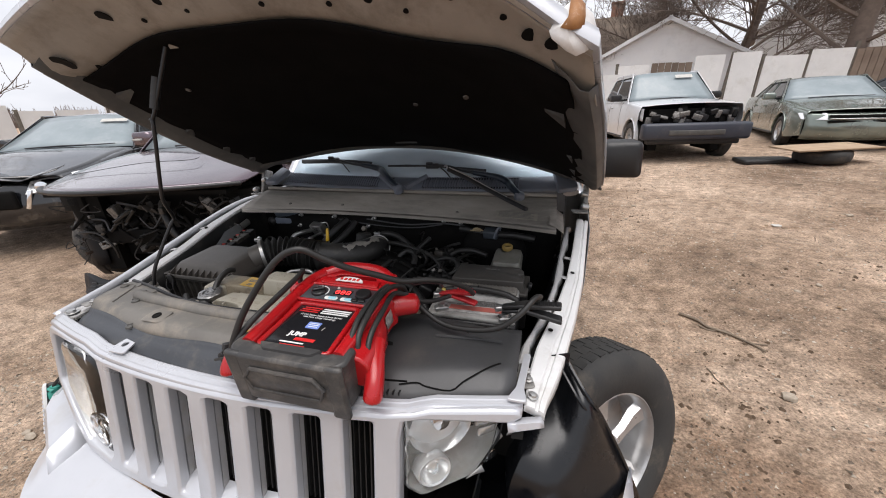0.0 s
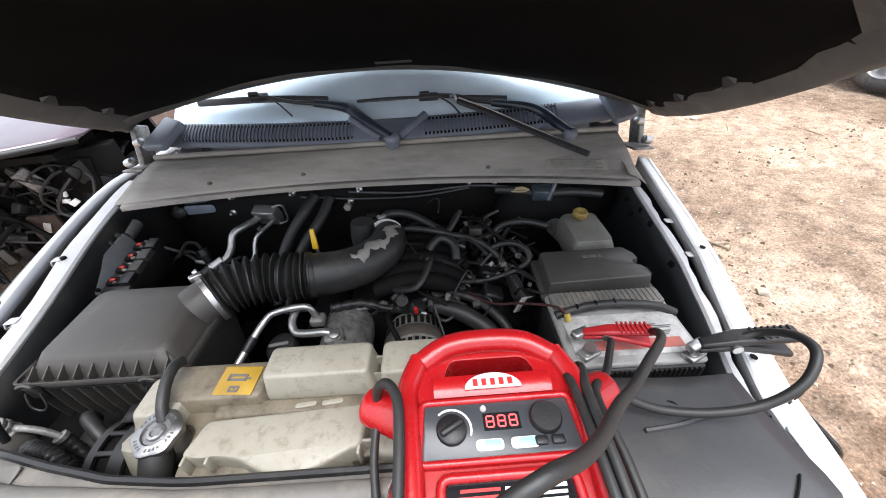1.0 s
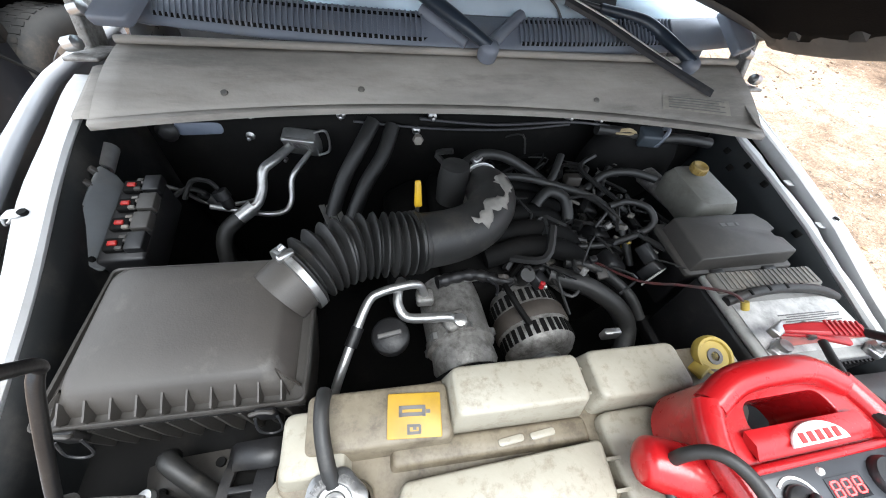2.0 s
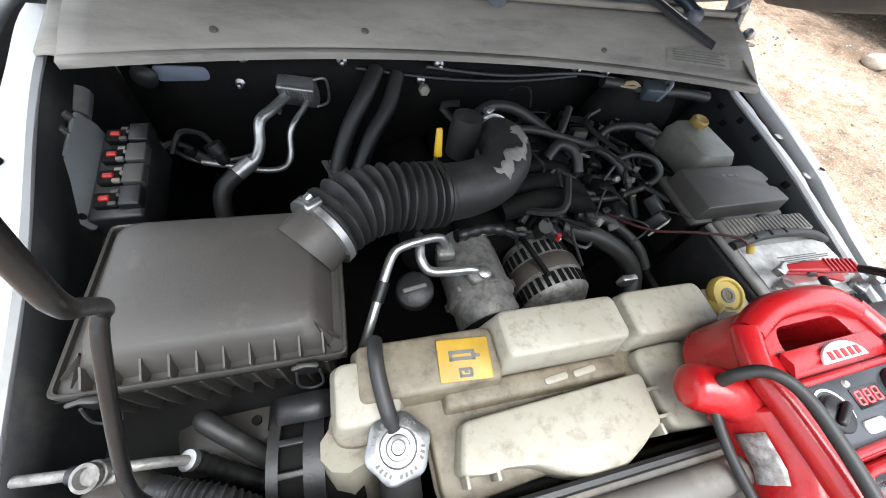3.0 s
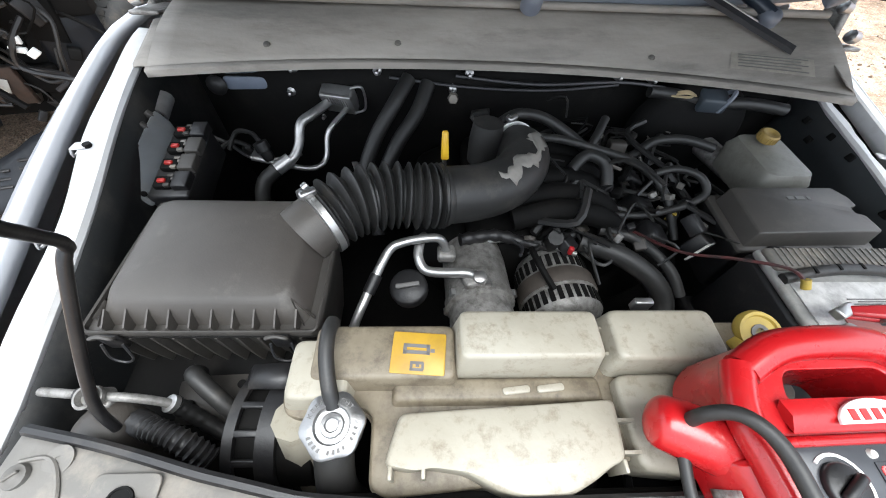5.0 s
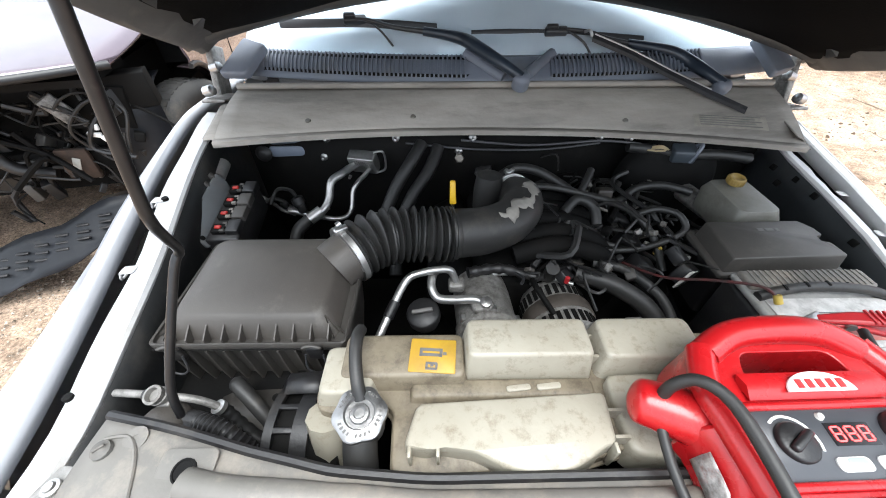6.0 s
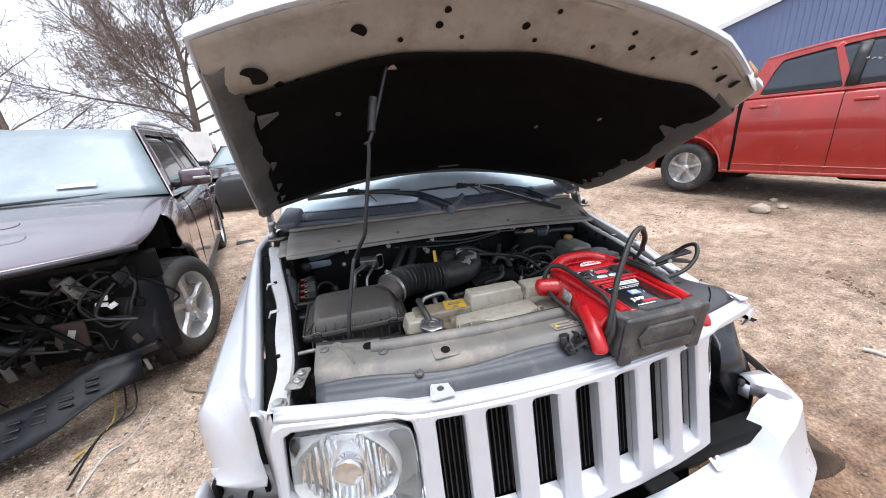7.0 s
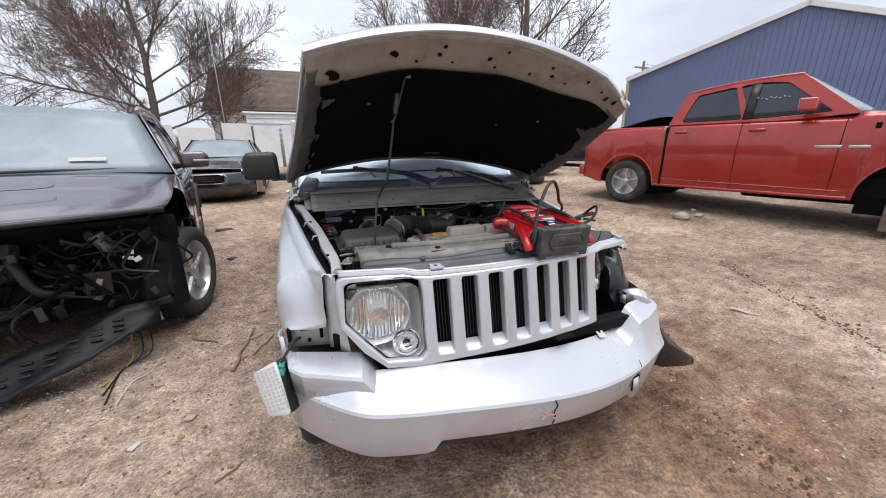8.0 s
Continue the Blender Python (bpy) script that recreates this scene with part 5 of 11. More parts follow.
# ---- wheels ----
def wheel(parent, c, r, w, rim_r, spokes, side, dark=False, lean=0.0, style=0, up=0.0):
    """Tyre, rim with spokes, hub; the outer face looks along side * x."""
    m = axis(c, (side, lean, up))
    hw = w / 2
    prof = [(rim_r - 0.005, -hw * 0.8), (rim_r + 0.01, -hw * 0.95), (lerp(rim_r, r, 0.55), -hw), (r - 0.03, -hw * 0.93), (r - 0.008, -hw * 0.76), (r, -hw * 0.5)]
    prof = prof + [(a, -b) for a, b in reversed(prof)]
    w_ob = part("wheel", lathe(prof, m, 44, caps=False), M_TYRE, parent, "muddy black tyre on an alloy rim")
    bm = bmesh.new()
    for k in range(54):
        a = 2 * math.pi * k / 54
        for z in (-0.62, 0.0, 0.62):
            mm = m @ pose(0, 0, 0, 0, 0, math.degrees(a) + z * 4)
            q = mm @ pose(r + 0.001, 0, z * hw * 0.62, 0, 0, 0)
            pts = [[q @ Vector((dx, dy, dz)) for dy, dz in ((-0.013, -hw * 0.24), (0.013, -hw * 0.20), (0.013, hw * 0.24), (-0.013, hw * 0.20))] for dx in (-0.006, -0.0002)]
            loft(pts, bm)
    part("tread", bm, M_TYRE, w_ob, kind="stuff")
    part("rim", lathe([(rim_r * 0.96, -hw * 0.8), (rim_r, hw * 0.55), (rim_r + 0.006, hw * 0.80), (rim_r - 0.006, hw * 0.84), (rim_r - 0.016, hw * 0.70), (rim_r - 0.022, hw * 0.30), (rim_r - 0.03, -hw * 0.2), (0.06, -hw * 0.25), (0.01, -hw * 0.25)], m, 36), M_DARK if dark else M_ALLOY, w_ob)
    for k in range(spokes):
        mm = m @ pose(0, 0, 0, 0, 0, 360 * k / spokes + 18)
        w0, w1 = (0.032, 0.026) if style == 0 else (0.024, 0.045)
        rings = []
        for q, ww, zz in ((0.035, w0, 0.62), (0.10, w0 * 0.9, 0.60), (rim_r * 0.75, lerp(w0, w1, 0.6), 0.56), (rim_r - 0.012, w1, 0.62)):
            rings.append([mm @ Vector((q, -ww, hw * zz - 0.02)), mm @ Vector((q, -ww * 0.6, hw * zz)), mm @ Vector((q, ww * 0.6, hw * zz)), mm @ Vector((q, ww, hw * zz - 0.02)), mm @ Vector((q, 0, hw * zz - 0.035))])
        part("spoke", loft(rings), M_ALLOY, w_ob)
    part("hub", lathe([(0.06, hw * 0.3), (0.062, hw * 0.58), (0.05, hw * 0.68), (0.034, hw * 0.72), (0.03, hw * 0.78), (0.002, hw * 0.80)], m, 20), M_ALLOY, w_ob)
    return w_ob


wheel(jeep, (0.835, 0.560, 0.348), 0.352, 0.20, 0.218, 5, 1, lean=-1.05, style=1, up=0.30)
wheel(jeep, (-0.745, WHEEL_Y, 0.372), 0.372, 0.225, 0.212, 5, -1)
wheel(jeep, (0.765, WHEEL_Y + 2.694, 0.372), 0.372, 0.225, 0.212, 5, 1)
wheel(jeep, (-0.765, WHEEL_Y + 2.694, 0.372), 0.372, 0.225, 0.212, 5, -1)

# ---- hood: hinged at the rear, propped up, its front corner crushed on one side ----
HINGE_L, HINGE_R = Vector((-0.800, 1.095, 1.160)), Vector((0.810, 1.115, 1.122))
HL, HR = Vector((-0.810, 1.089, 1.164)), Vector((0.840, 1.093, 1.110))
FL, FR = Vector((-0.682, 0.242, 1.611)), Vector((0.676, 0.180, 1.520))
BOW_L, BOW_R = Vector((0.004, -0.023, -0.027)), Vector((0.021, 0.051, -0.066))


def hood(u, v, d=0.0):
    """A point of the hood: u from side to side, v from hinge to front edge, d above its underside."""
    a, b = HL.lerp(FL, v) + BOW_L * (4 * v * (1 - v)), HR.lerp(FR, v) + BOW_R * (4 * v * (1 - v))
    p = a.lerp(b, (u + 1) / 2)
    k = 1 - u * u
    fwd = Vector((0, -0.80, 0.42)).normalized()
    p = p + fwd * (0.101 * k * v * v) + Vector((0, 0.0895, 0.095)) * (k * (1.334 - 0.334 * v))
    nrm = Vector((0, 0.46, 0.88))
    crush = smooth(0.72, 1.0, u) * smooth(0.72, 1.0, v)
    p = p + Vector((0.0, 0.03, -0.03)) * crush
    return p + nrm * d


def rowsof(u0, u1, v0, v1, d, nu=24, nv=14):
    return [[hood(lerp(u0, u1, i / nu), lerp(v0, v1, j / nv), d(lerp(u0, u1, i / nu), lerp(v0, v1, j / nv)) if callable(d) else d) for i in range(nu + 1)] for j in range(nv + 1)]


hood_ob = part("hood", sheet(rowsof(-1, 1, 0, 1, 0.045)), M_SILVER, jeep, "open silver hood with a crushed front corner", solid=0.002)
# folded edge all round
edge = [(-1, v / 14) for v in range(15)] + [(u / 12 - 1, 1) for u in range(1, 25)] + [(1, 1 - v / 14) for v in range(1, 15)]
rows = [[hood(u, v, 0.046), hood(u * 1.006, v * 1.006, 0.030), hood(u * 1.004, v * 1.004, 0.014), hood(u * 0.985, v * 0.985, 0.010)] for u, v in edge]
part("hem", sheet(rows), M_SILVER, hood_ob, solid=0.002)


def front_relief(u, v):
    t = (v - 0.80) / 0.2
    return 0.012 - 0.016 * math.exp(-((t - 0.45) / 0.22) ** 2) + 0.006 * math.sin(u * 9) * math.exp(-((t - 0.5) / 0.3) ** 2)


part("front_panel", sheet(rowsof(-0.99, 0.99, 0.80, 0.995, front_relief, 40, 10)), M_HOOD_INNER, hood_ob, "bare beige-grey inner panel with punched holes", solid=0.002)
for s in (-1, 1):
    rows = []
    for j in range(25):
        v = lerp(0.0, 0.93, j / 24)
        e = 0.010 * math.sin(v * 47) + 0.008 * math.sin(v * 23 + s)
        rows.append([hood(s * 0.995, v, 0.010), hood(s * 0.975, v, -0.012), hood(s * 0.955, v, -0.014 + 0.4 * e), hood(s * (0.925 + 0.5 * e), v, 0.3 * e), hood(s * (0.905 + e), v, 0.001), hood(s * (0.880 + e), v, 0.016)])
    part("side_rail", sheet(rows), M_RAIL, hood_ob, "dusty dark rail along the hood edge", solid=0.002)
    for v in (0.16, 0.32, 0.50, 0.74):
        big = 0.042 if v > 0.7 else 0.014
        bm = loft([[hood(s * 0.885, v - 0.02, 0.012), hood(s * 0.885, v + 0.025, 0.012), hood(s * 0.885, v + 0.022, -0.012), hood(s * 0.885, v - 0.016, -0.012)],
                   [hood(s * (0.885 - big * 2.0), v + 0.012, 0.010), hood(s * (0.885 - big * 2.0), v + 0.016, 0.010), hood(s * (0.885 - big * 2.0), v + 0.016, 0.004), hood(s * (0.885 - big * 2.0), v + 0.012, 0.004)]])
        part("rail_tab", bm, M_RAIL, hood_ob)
    # hinge
    hm = HINGE_L if s < 0 else HINGE_R
    bm = tube([hm + Vector((0, 0.02, 0.0)), hm + Vector((-s * 0.012, -0.06, 0.045)), hm + Vector((-s * 0.03, -0.16, 0.09))], 0.014, 8)
    box(hm + Vector((-s * 0.02, 0.02, -0.06)), (0.018, 0.06, 0.13), bm, rot=(-20, 0, 0), bevel=0.004)
    box(hm + Vector((-s * 0.045, -0.05, -0.10)), (0.06, 0.10, 0.008), bm, rot=(-10, 0, 0), bevel=0.003)
    hg = part("hinge", bm, M_CAST, hood_ob)
    for d in (0, 0.035):
        part("bolt", lathe([(0.013, -0.014), (0.013, 0.010), (0.004, 0.014)], axis(hm + Vector((-s * 0.03, 0.0 - d * 2, -0.04 - d)), (-s, -0.2, 0.3)), 8), M_STEEL, hg)
part("rear_edge", sheet([[hood(u / 12 - 1, 0.06, 0.0), hood(u / 12 - 1, 0.02, -0.008), hood(u / 12 - 1, -0.01, 0.012), hood(u / 12 - 1, 0.0, 0.045)] for u in range(25)]), M_RAIL, hood_ob, solid=0.002)
# liner: quilted felt, flush inside the rails
bm = bmesh.new()


def lin(u, v):
    return 0.006 + 0.004 * math.sin(u * 11) * math.sin(v * 13)


nu, nv = 40, 30
rows = []
for j in range(nv + 1):
    row = []
    for i in range(nu + 1):
        u = lerp(-0.905, 0.925, i / nu)
        vv = lerp(0.045, 0.880 + (-0.04 if u < 0 else 0.035) * smooth(0.35, 0.95, abs(u)), j / nv)
        row.append(hood(u, vv, lin(u, vv) if vv < 0.81 else min(lin(u, vv), front_relief(u, vv) - 0.009)))
    rows.append(row)
part("liner", sheet(rows, bm), M_LINER, hood_ob, "black felt hood liner", solid=0.006)
# punched holes along the front panel
for u, v, r in ((-0.86, 0.90, 0.026), (-0.80, 0.845, 0.011), (-0.74, 0.835, 0.010), (-0.55, 0.93, 0.017), (-0.42, 0.905, 0.006), (-0.28, 0.955, 0.008), (-0.22, 0.910, 0.005), (-0.30, 0.93, 0.009), (0.0, 0.93, 0.010), (0.05, 0.905, 0.006), (0.10, 0.96, 0.006), (0.28, 0.91, 0.006), (0.40, 0.955, 0.007), (0.42, 0.93, 0.009), (0.52, 0.925, 0.005), (0.66, 0.96, 0.008), (0.78, 0.955, 0.006), (0.84, 0.952, 0.014), (0.90, 0.968, 0.015)):
    p = hood(u, v, front_relief(u, v) - 0.0035)
    bm = lathe([(r, 0.0015), (r * 0.9, -0.0012), (r * 0.1, -0.0012)], axis(p, (0, -0.46, -0.88)), 14)
    part("punched_hole", bm, M_DARK, hood_ob)
# crushed corner: bare white sheet with brown dried sealer
M_BENT = mat("bent_white_metal", (0.72, 0.71, 0.70), (0.62, 0.60, 0.58), 14, 0.5, dirt=(0.40, 0.36, 0.32), dscale=12, damount=0.25)
rows = [[(0.622, 0.238, 1.560), (0.634, 0.236, 1.568), (0.648, 0.240, 1.566), (0.668, 0.246, 1.552)],
        [(0.607, 0.203, 1.528), (0.630, 0.206, 1.535), (0.654, 0.222, 1.536), (0.674, 0.236, 1.532)],
        [(0.611, 0.202, 1.518), (0.636, 0.204, 1.514), (0.658, 0.220, 1.516), (0.672, 0.230, 1.514)],
        [(0.634, 0.206, 1.500), (0.648, 0.211, 1.494), (0.658, 0.214, 1.498), (0.666, 0.222, 1.503)]]
cr = part("crushed_corner", sheet(rows), M_BENT, hood_ob, "bent white sheet metal at the crushed corner", solid=0.002, sharp=18)
rows = [[(0.634, 0.233, 1.571), (0.644, 0.234, 1.573), (0.655, 0.238, 1.564)], [(0.632, 0.212, 1.545), (0.643, 0.210, 1.546), (0.656, 0.220, 1.545)], [(0.622, 0.203, 1.531), (0.638, 0.203, 1.527), (0.655, 0.217, 1.530)]]
part("sealer_stain", sheet(rows), mat("brown_dried_sealer", (0.34, 0.15, 0.045), (0.24, 0.10, 0.03), 40, 0.6, 0.0, 0.4, 60, dirt=(0.55, 0.45, 0.35), dscale=50, damount=0.25), cr, "dried brown sealer", solid=0.001)
# striker plate by the prop rod, fasteners on the liner
part("prop_socket", slab(rpoly([(-0.030, -0.014), (0.030, -0.014), (0.014, 0.022), (-0.014, 0.022)], 0.006, 3), 0, 0.010, axis(hood(-0.46, 0.845, 0.004), (0, -0.46, -0.88)), edge=0.004), M_HOOD_INNER, hood_ob)
for u, v in ((-0.62, 0.70), (0.55, 0.70), (0.30, 0.60)):
    part("liner_clip", lathe([(0.008, 0), (0.007, 0.003), (0.001, 0.004)], axis(hood(u, v, -0.002), (0, -0.46, -0.88)), 12), M_RAIL, hood_ob)
part("liner_label", slab(rpoly([(-0.05, -0.008), (0.05, -0.008), (0.05, 0.008), (-0.05, 0.008)], 0.003, 2), 0, 0.001, axis(hood(0.02, 0.16, -0.004), (0, -0.46, -0.88)), edge=0.0004), M_RAIL, hood_ob)

# prop rod
rod_top = hood(-0.46, 0.845, -0.008)
rod = part("prop_rod", tube([(-0.497, 0.267, 0.965), (-0.490, 0.283, 1.02), (-0.462, 0.345, 1.130), (-0.452, 0.356, 1.150), (-0.437, 0.338, 1.185), (-0.423, 0.322, 1.215), (-0.416, 0.322, 1.25), (-0.385, 0.335, 1.415), (-0.392, 0.338, 1.428), (-0.376, 0.341, 1.445), rod_top], 0.0048, 16, smooth=5), M_ROD, jeep)
part("grip", tube([(-0.374, 0.343, 1.455), (-0.366, 0.353, 1.495), (-0.358, 0.362, 1.53)], 0.0105, 10), M_RUBBER, rod)

# ---- windscreen, cowl, cabin ----
def screen(u, v):
    """The windscreen: u side to side, v up."""
    x = u * lerp(0.715, 0.61, v)
    return Vector((x, lerp(1.095, 1.665, v) + 0.13 * u * u * (1 - 0.3 * v), lerp(1.125, 1.70, v) - 0.02 * u * u))


ws = part("windscreen", sheet([[screen(i / 10 - 1, j / 8) for i in range(21)] for j in range(9)]), M_GLASS, jeep, solid=0.005)
ws.visible_shadow = False
part("frit", sheet([[screen(i / 10 - 1, -0.02) + Vector((0, -0.004, 0.002)), screen(i / 10 - 1, 0.012) + Vector((0, -0.004, 0.002))] for i in range(21)]), M_BLACK, ws, solid=0.003)
for s in (-1, 1):
    part("pillar", tube([screen(s, -0.04) + Vector((s * 0.02, 0.02, -0.02)), screen(s, 0.5) + Vector((s * 0.02, 0.02, 0)), screen(s, 1.0) + Vector((s * 0.015, 0.02, 0.01))], 0.034, 10), M_SILVER, jeep)
    # body side with door, window and mirror
    MIRROR_Z = {-1: 1.225, 1: 1.172}
    rows = []
    for i in range(31):
        y = lerp(1.30, 4.15, i / 30)
        zb = 0.34
        d2 = abs(y - (WHEEL_Y + 2.694))
        if d2 < 0.43:
            zb = max(zb, 0.36 + math.sqrt(0.43 ** 2 - d2 * d2))
        zt = lerp(1.045, 1.11, smooth(1.3, 2.6, y))
        rows.append([(s * 0.835, y, zb), (s * 0.852, y, lerp(zb, zt, 0.35)), (s * 0.848, y, lerp(zb, zt, 0.75)), (s * 0.815, y, zt - 0.02), (s * 0.79, y, zt), (s * 0.765, y, zt)])
    side = part("body_side", sheet(rows), M_SILVER, jeep, solid=0.003)
    rows = []
    for i in range(13):
        y = lerp(1.75, 4.05, i / 12)
        rows.append([(s * 0.775, y, 1.10), (s * 0.72, y, 1.42), (s * 0.645, y, 1.70)])
    part("side_glass", sheet(rows), M_DARKGLASS, side, solid=0.004)
    part("front_quarter", sheet([[(s * 0.775, 1.32, 1.05), (s * 0.775, 1.75, 1.10)], [(s * 0.74, 1.47, 1.27), (s * 0.73, 1.75, 1.36)], [(s * 0.645, 1.68, 1.69), (s * 0.645, 1.75, 1.70)]]), M_DARKGLASS, side, solid=0.004)
    for y in (2.55, 2.62, 3.5):
        part("side_pillar", box((s * 0.725, y, 1.41), (0.03, 0.07, 0.66), rot=(0, -s * 12, 0), bevel=0.006), M_BLACK, side)
    part("door_gap", tube([(s * 0.853, 1.42, 0.45), (s * 0.853, 1.42, 0.85), (s * 0.822, 1.42, 1.03)], 0.004, 5), M_DARK, side)
    part("door_handle", box((s * 0.862, 2.38, 0.96), (0.03, 0.17, 0.03), bevel=0.008), M_SILVER, side)
    mr = part("mirror", slab(rpoly([(-0.10, -0.085), (0.10, -0.085), (0.11, 0.02), (0.08, 0.085), (-0.09, 0.085)], 0.03, 4), 0.09, -0.06, axis((s * 0.965, 1.50, MIRROR_Z[s]), (0, 1, 0)), edge=0.03), M_BLACK, jeep, "black door mirror")
    part("mirror_arm", box((s * 0.855, 1.515, MIRROR_Z[s] - 0.07), (0.13, 0.06, 0.05), bevel=0.012), M_BLACK, mr)
    part("mirror_glass", box((s * 0.965, 1.592, MIRROR_Z[s]), (0.17, 0.004, 0.14), bevel=0.001), M_CHROME, mr)
rows = [[(x, y, 1.735 + 0.03 * (1 - (x / 0.65) ** 2) - 0.06 * smooth(1.9, 1.62, y)) for x in (-0.66, -0.62, -0.4, 0, 0.4, 0.62, 0.66)] for y in (1.64, 1.8, 2.2, 3.0, 3.8, 4.1)]
part("roof", sheet(rows), M_SILVER, jeep, solid=0.02)
part("tailgate", box((0, 4.13, 1.0), (1.60, 0.08, 1.35), bevel=0.03), M_SILVER, jeep)
bm = box((0, 1.62, 0.98), (1.46, 0.62, 0.24), bevel=0.05)
box((0, 2.9, 0.42), (1.5, 2.6, 0.06), bm)
box((0.36, 1.48, 1.11), (0.42, 0.22, 0.10), bm, bevel=0.04)
part("dashboard", bm, M_INTERIOR, jeep)
bm = lathe([(0.17, 0), (0.185, 0.012), (0.17, 0.024), (0.158, 0.012), (0.17, 0.0)], axis((0.36, 1.86, 1.08), (0, 0.85, 0.5)), 24)
part("steering_wheel", bm, M_INTERIOR, jeep)
for s in (-1, 1):
    bm = box((s * 0.36, 2.35, 0.72), (0.5, 0.5, 0.22), bevel=0.06)
    box((s * 0.36, 2.62, 1.08), (0.48, 0.16, 0.62), bm, rot=(-12, 0, 0), bevel=0.06)
    box((s * 0.36, 2.70, 1.46), (0.26, 0.10, 0.16), bm, bevel=0.04)
    part("front_seat", bm, M_INTERIOR, jeep)
part("underbody", box((0, 2.6, 0.50), (1.44, 3.0, 0.30)), M_DARK, jeep)

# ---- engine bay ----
# Bay floor, firewall and front members: the bay's deep shade is in their colour.
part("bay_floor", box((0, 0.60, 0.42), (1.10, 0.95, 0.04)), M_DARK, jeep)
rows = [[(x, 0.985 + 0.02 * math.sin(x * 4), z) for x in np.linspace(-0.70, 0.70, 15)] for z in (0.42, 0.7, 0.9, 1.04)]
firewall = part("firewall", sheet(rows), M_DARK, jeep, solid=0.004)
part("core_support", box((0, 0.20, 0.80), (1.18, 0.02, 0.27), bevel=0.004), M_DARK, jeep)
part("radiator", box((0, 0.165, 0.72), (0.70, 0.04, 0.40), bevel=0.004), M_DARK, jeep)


M_DUSTYLABEL = mat("dust_covered_label", (0.27, 0.25, 0.21), (0.19, 0.175, 0.15), 22, 0.65, dirt=(0.15, 0.135, 0.115), dscale=24, damount=0.45)


# cowl panel: dusty apron under the windscreen
def cowl(u, v):
    """u from side to side, v from the front lip back to the grilles."""
    x = u * (0.70 if u < 0 else 0.672)
    k = 1 - abs(u) ** 2.2
    y = lerp(0.845 + 0.105 * k, 1.03, v)
    z = lerp(1.022 - 0.012 * k - 0.012 * u, 1.086, v) + 0.010 * math.sin(v * math.pi)
    return Vector((x, y, z))


cw = part("cowl_panel", sheet([[cowl(i / 20 - 1, j / 10) for i in range(41)] for j in range(11)]), M_COWL, jeep, "dust-covered grey cowl panel", solid=0.003)
part("cowl_lip", sheet([[cowl(i / 20 - 1, 0.0) + Vector((0, 0.002, 0.004)), cowl(i / 20 - 1, 0.0) + Vector((0, -0.008, 0.0)), cowl(i / 20 - 1, 0.0) + Vector((0, -0.008, -0.012)), cowl(i / 20 - 1, 0.0) + Vector((0, 0.012, -0.014))] for i in range(41)]), M_COWL, cw, solid=0.002)
part("cowl_bead", tube([cowl(i / 10 - 1, 1.0) + Vector((0, 0.004, 0.006)) for i in range(21)], 0.008, 8, smooth=2), M_COWL, cw)
for u, v in ((-0.72, 0.22), (-0.36, 0.24), (0.42, 0.2)):
    part("push_clip", lathe([(0.007, 0), (0.006, 0.003), (0.001, 0.004)], axis(cowl(u, v) + Vector((0, 0, 0.001)), (0, -0.3, 0.95)), 12), M_COVER, cw)
part("cowl_label", sheet([[cowl(lerp(0.66, 0.90, i / 8), lerp(0.16, 0.36, j / 3)) + Vector((0, -0.0012, 0.0018)) for i in range(9)] for j in range(4)]), M_DUSTYLABEL, cw, "worn paper label")
bm = bmesh.new()
for k in range(5):
    tube([cowl(lerp(0.68, 0.88 - 0.02 * (k % 2), i / 4), 0.19 + k * 0.036) + Vector((0, -0.002, 0.0036)) for i in range(5)], 0.0009, 4, bm, 0)
part("label_print", bm, M_GREYPRINT, cw, kind="stuff")
for s in (-1, 1):
    near, wide, low = (0.692, 0.735, 0.0) if s < 0 else (0.645, 0.700, 0.034)
    rows = [[Vector((s * lerp(near, wide, i / 6), lerp(0.856, 0.985, j / 4), lerp(1.030, 1.062, j / 4) - low * (i / 6) + 0.004 * math.sin(i / 6 * math.pi))) for i in range(7)] for j in range(5)]
    part("cowl_corner", sheet(rows), M_COWL, cw, solid=0.002)


# wiper cowl with slotted air grilles
def top_cowl(u, v):
    x = u * 0.735
    return Vector((x, lerp(1.032, 1.11, v) + 0.10 * u * u, lerp(1.092, 1.140, v) + 0.012 * math.sin(v * 3.1)))


M_COWLBLUE = mat("blue_grey_cowl_plastic", (0.155, 0.172, 0.208), (0.115, 0.128, 0.155), 6, 0.45, 0.0, 0.1, 200, dirt=(0.16, 0.15, 0.14), dscale=9, damount=0.3)
tc = part("wiper_cowl", sheet([[top_cowl(i / 20 - 1, j / 6) for i in range(41)] for j in range(7)]), M_COWLBLUE, jeep, solid=0.003)
for u0, u1 in ((-0.90, -0.16), (0.14, 0.70)):
    n = int((u1 - u0) / 0.0155)
    part("grille_bed", sheet([[top_cowl(lerp(u0, u1, i / 12) + (0.10 * j if u0 < 0 else -0.07 * (1 - j)) * (1 if i > 10 and u0 < 0 else 0), lerp(0.14, 0.80, j)) + Vector((0, 0, 0.0025)) for i in range(13)] for j in (0, 1)]), M_DARK, tc, solid=0.001)
    for i in range(n + 1):
        u = lerp(u0, u1, i / n)
        a, b = top_cowl(u, 0.14), top_cowl(u, 0.80)
        bm = loft([[p + Vector((-0.0022, 0, 0.001)), p + Vector((0.0022, 0, 0.001)), p + Vector((0.0018, 0, 0.009)), p + Vector((-0.0018, 0, 0.009))] for p in (a, a.lerp(b, 0.5) + Vector((0, 0, 0.003)), b)])
        part("grille_slat", bm, M_COWLBLUE, tc)
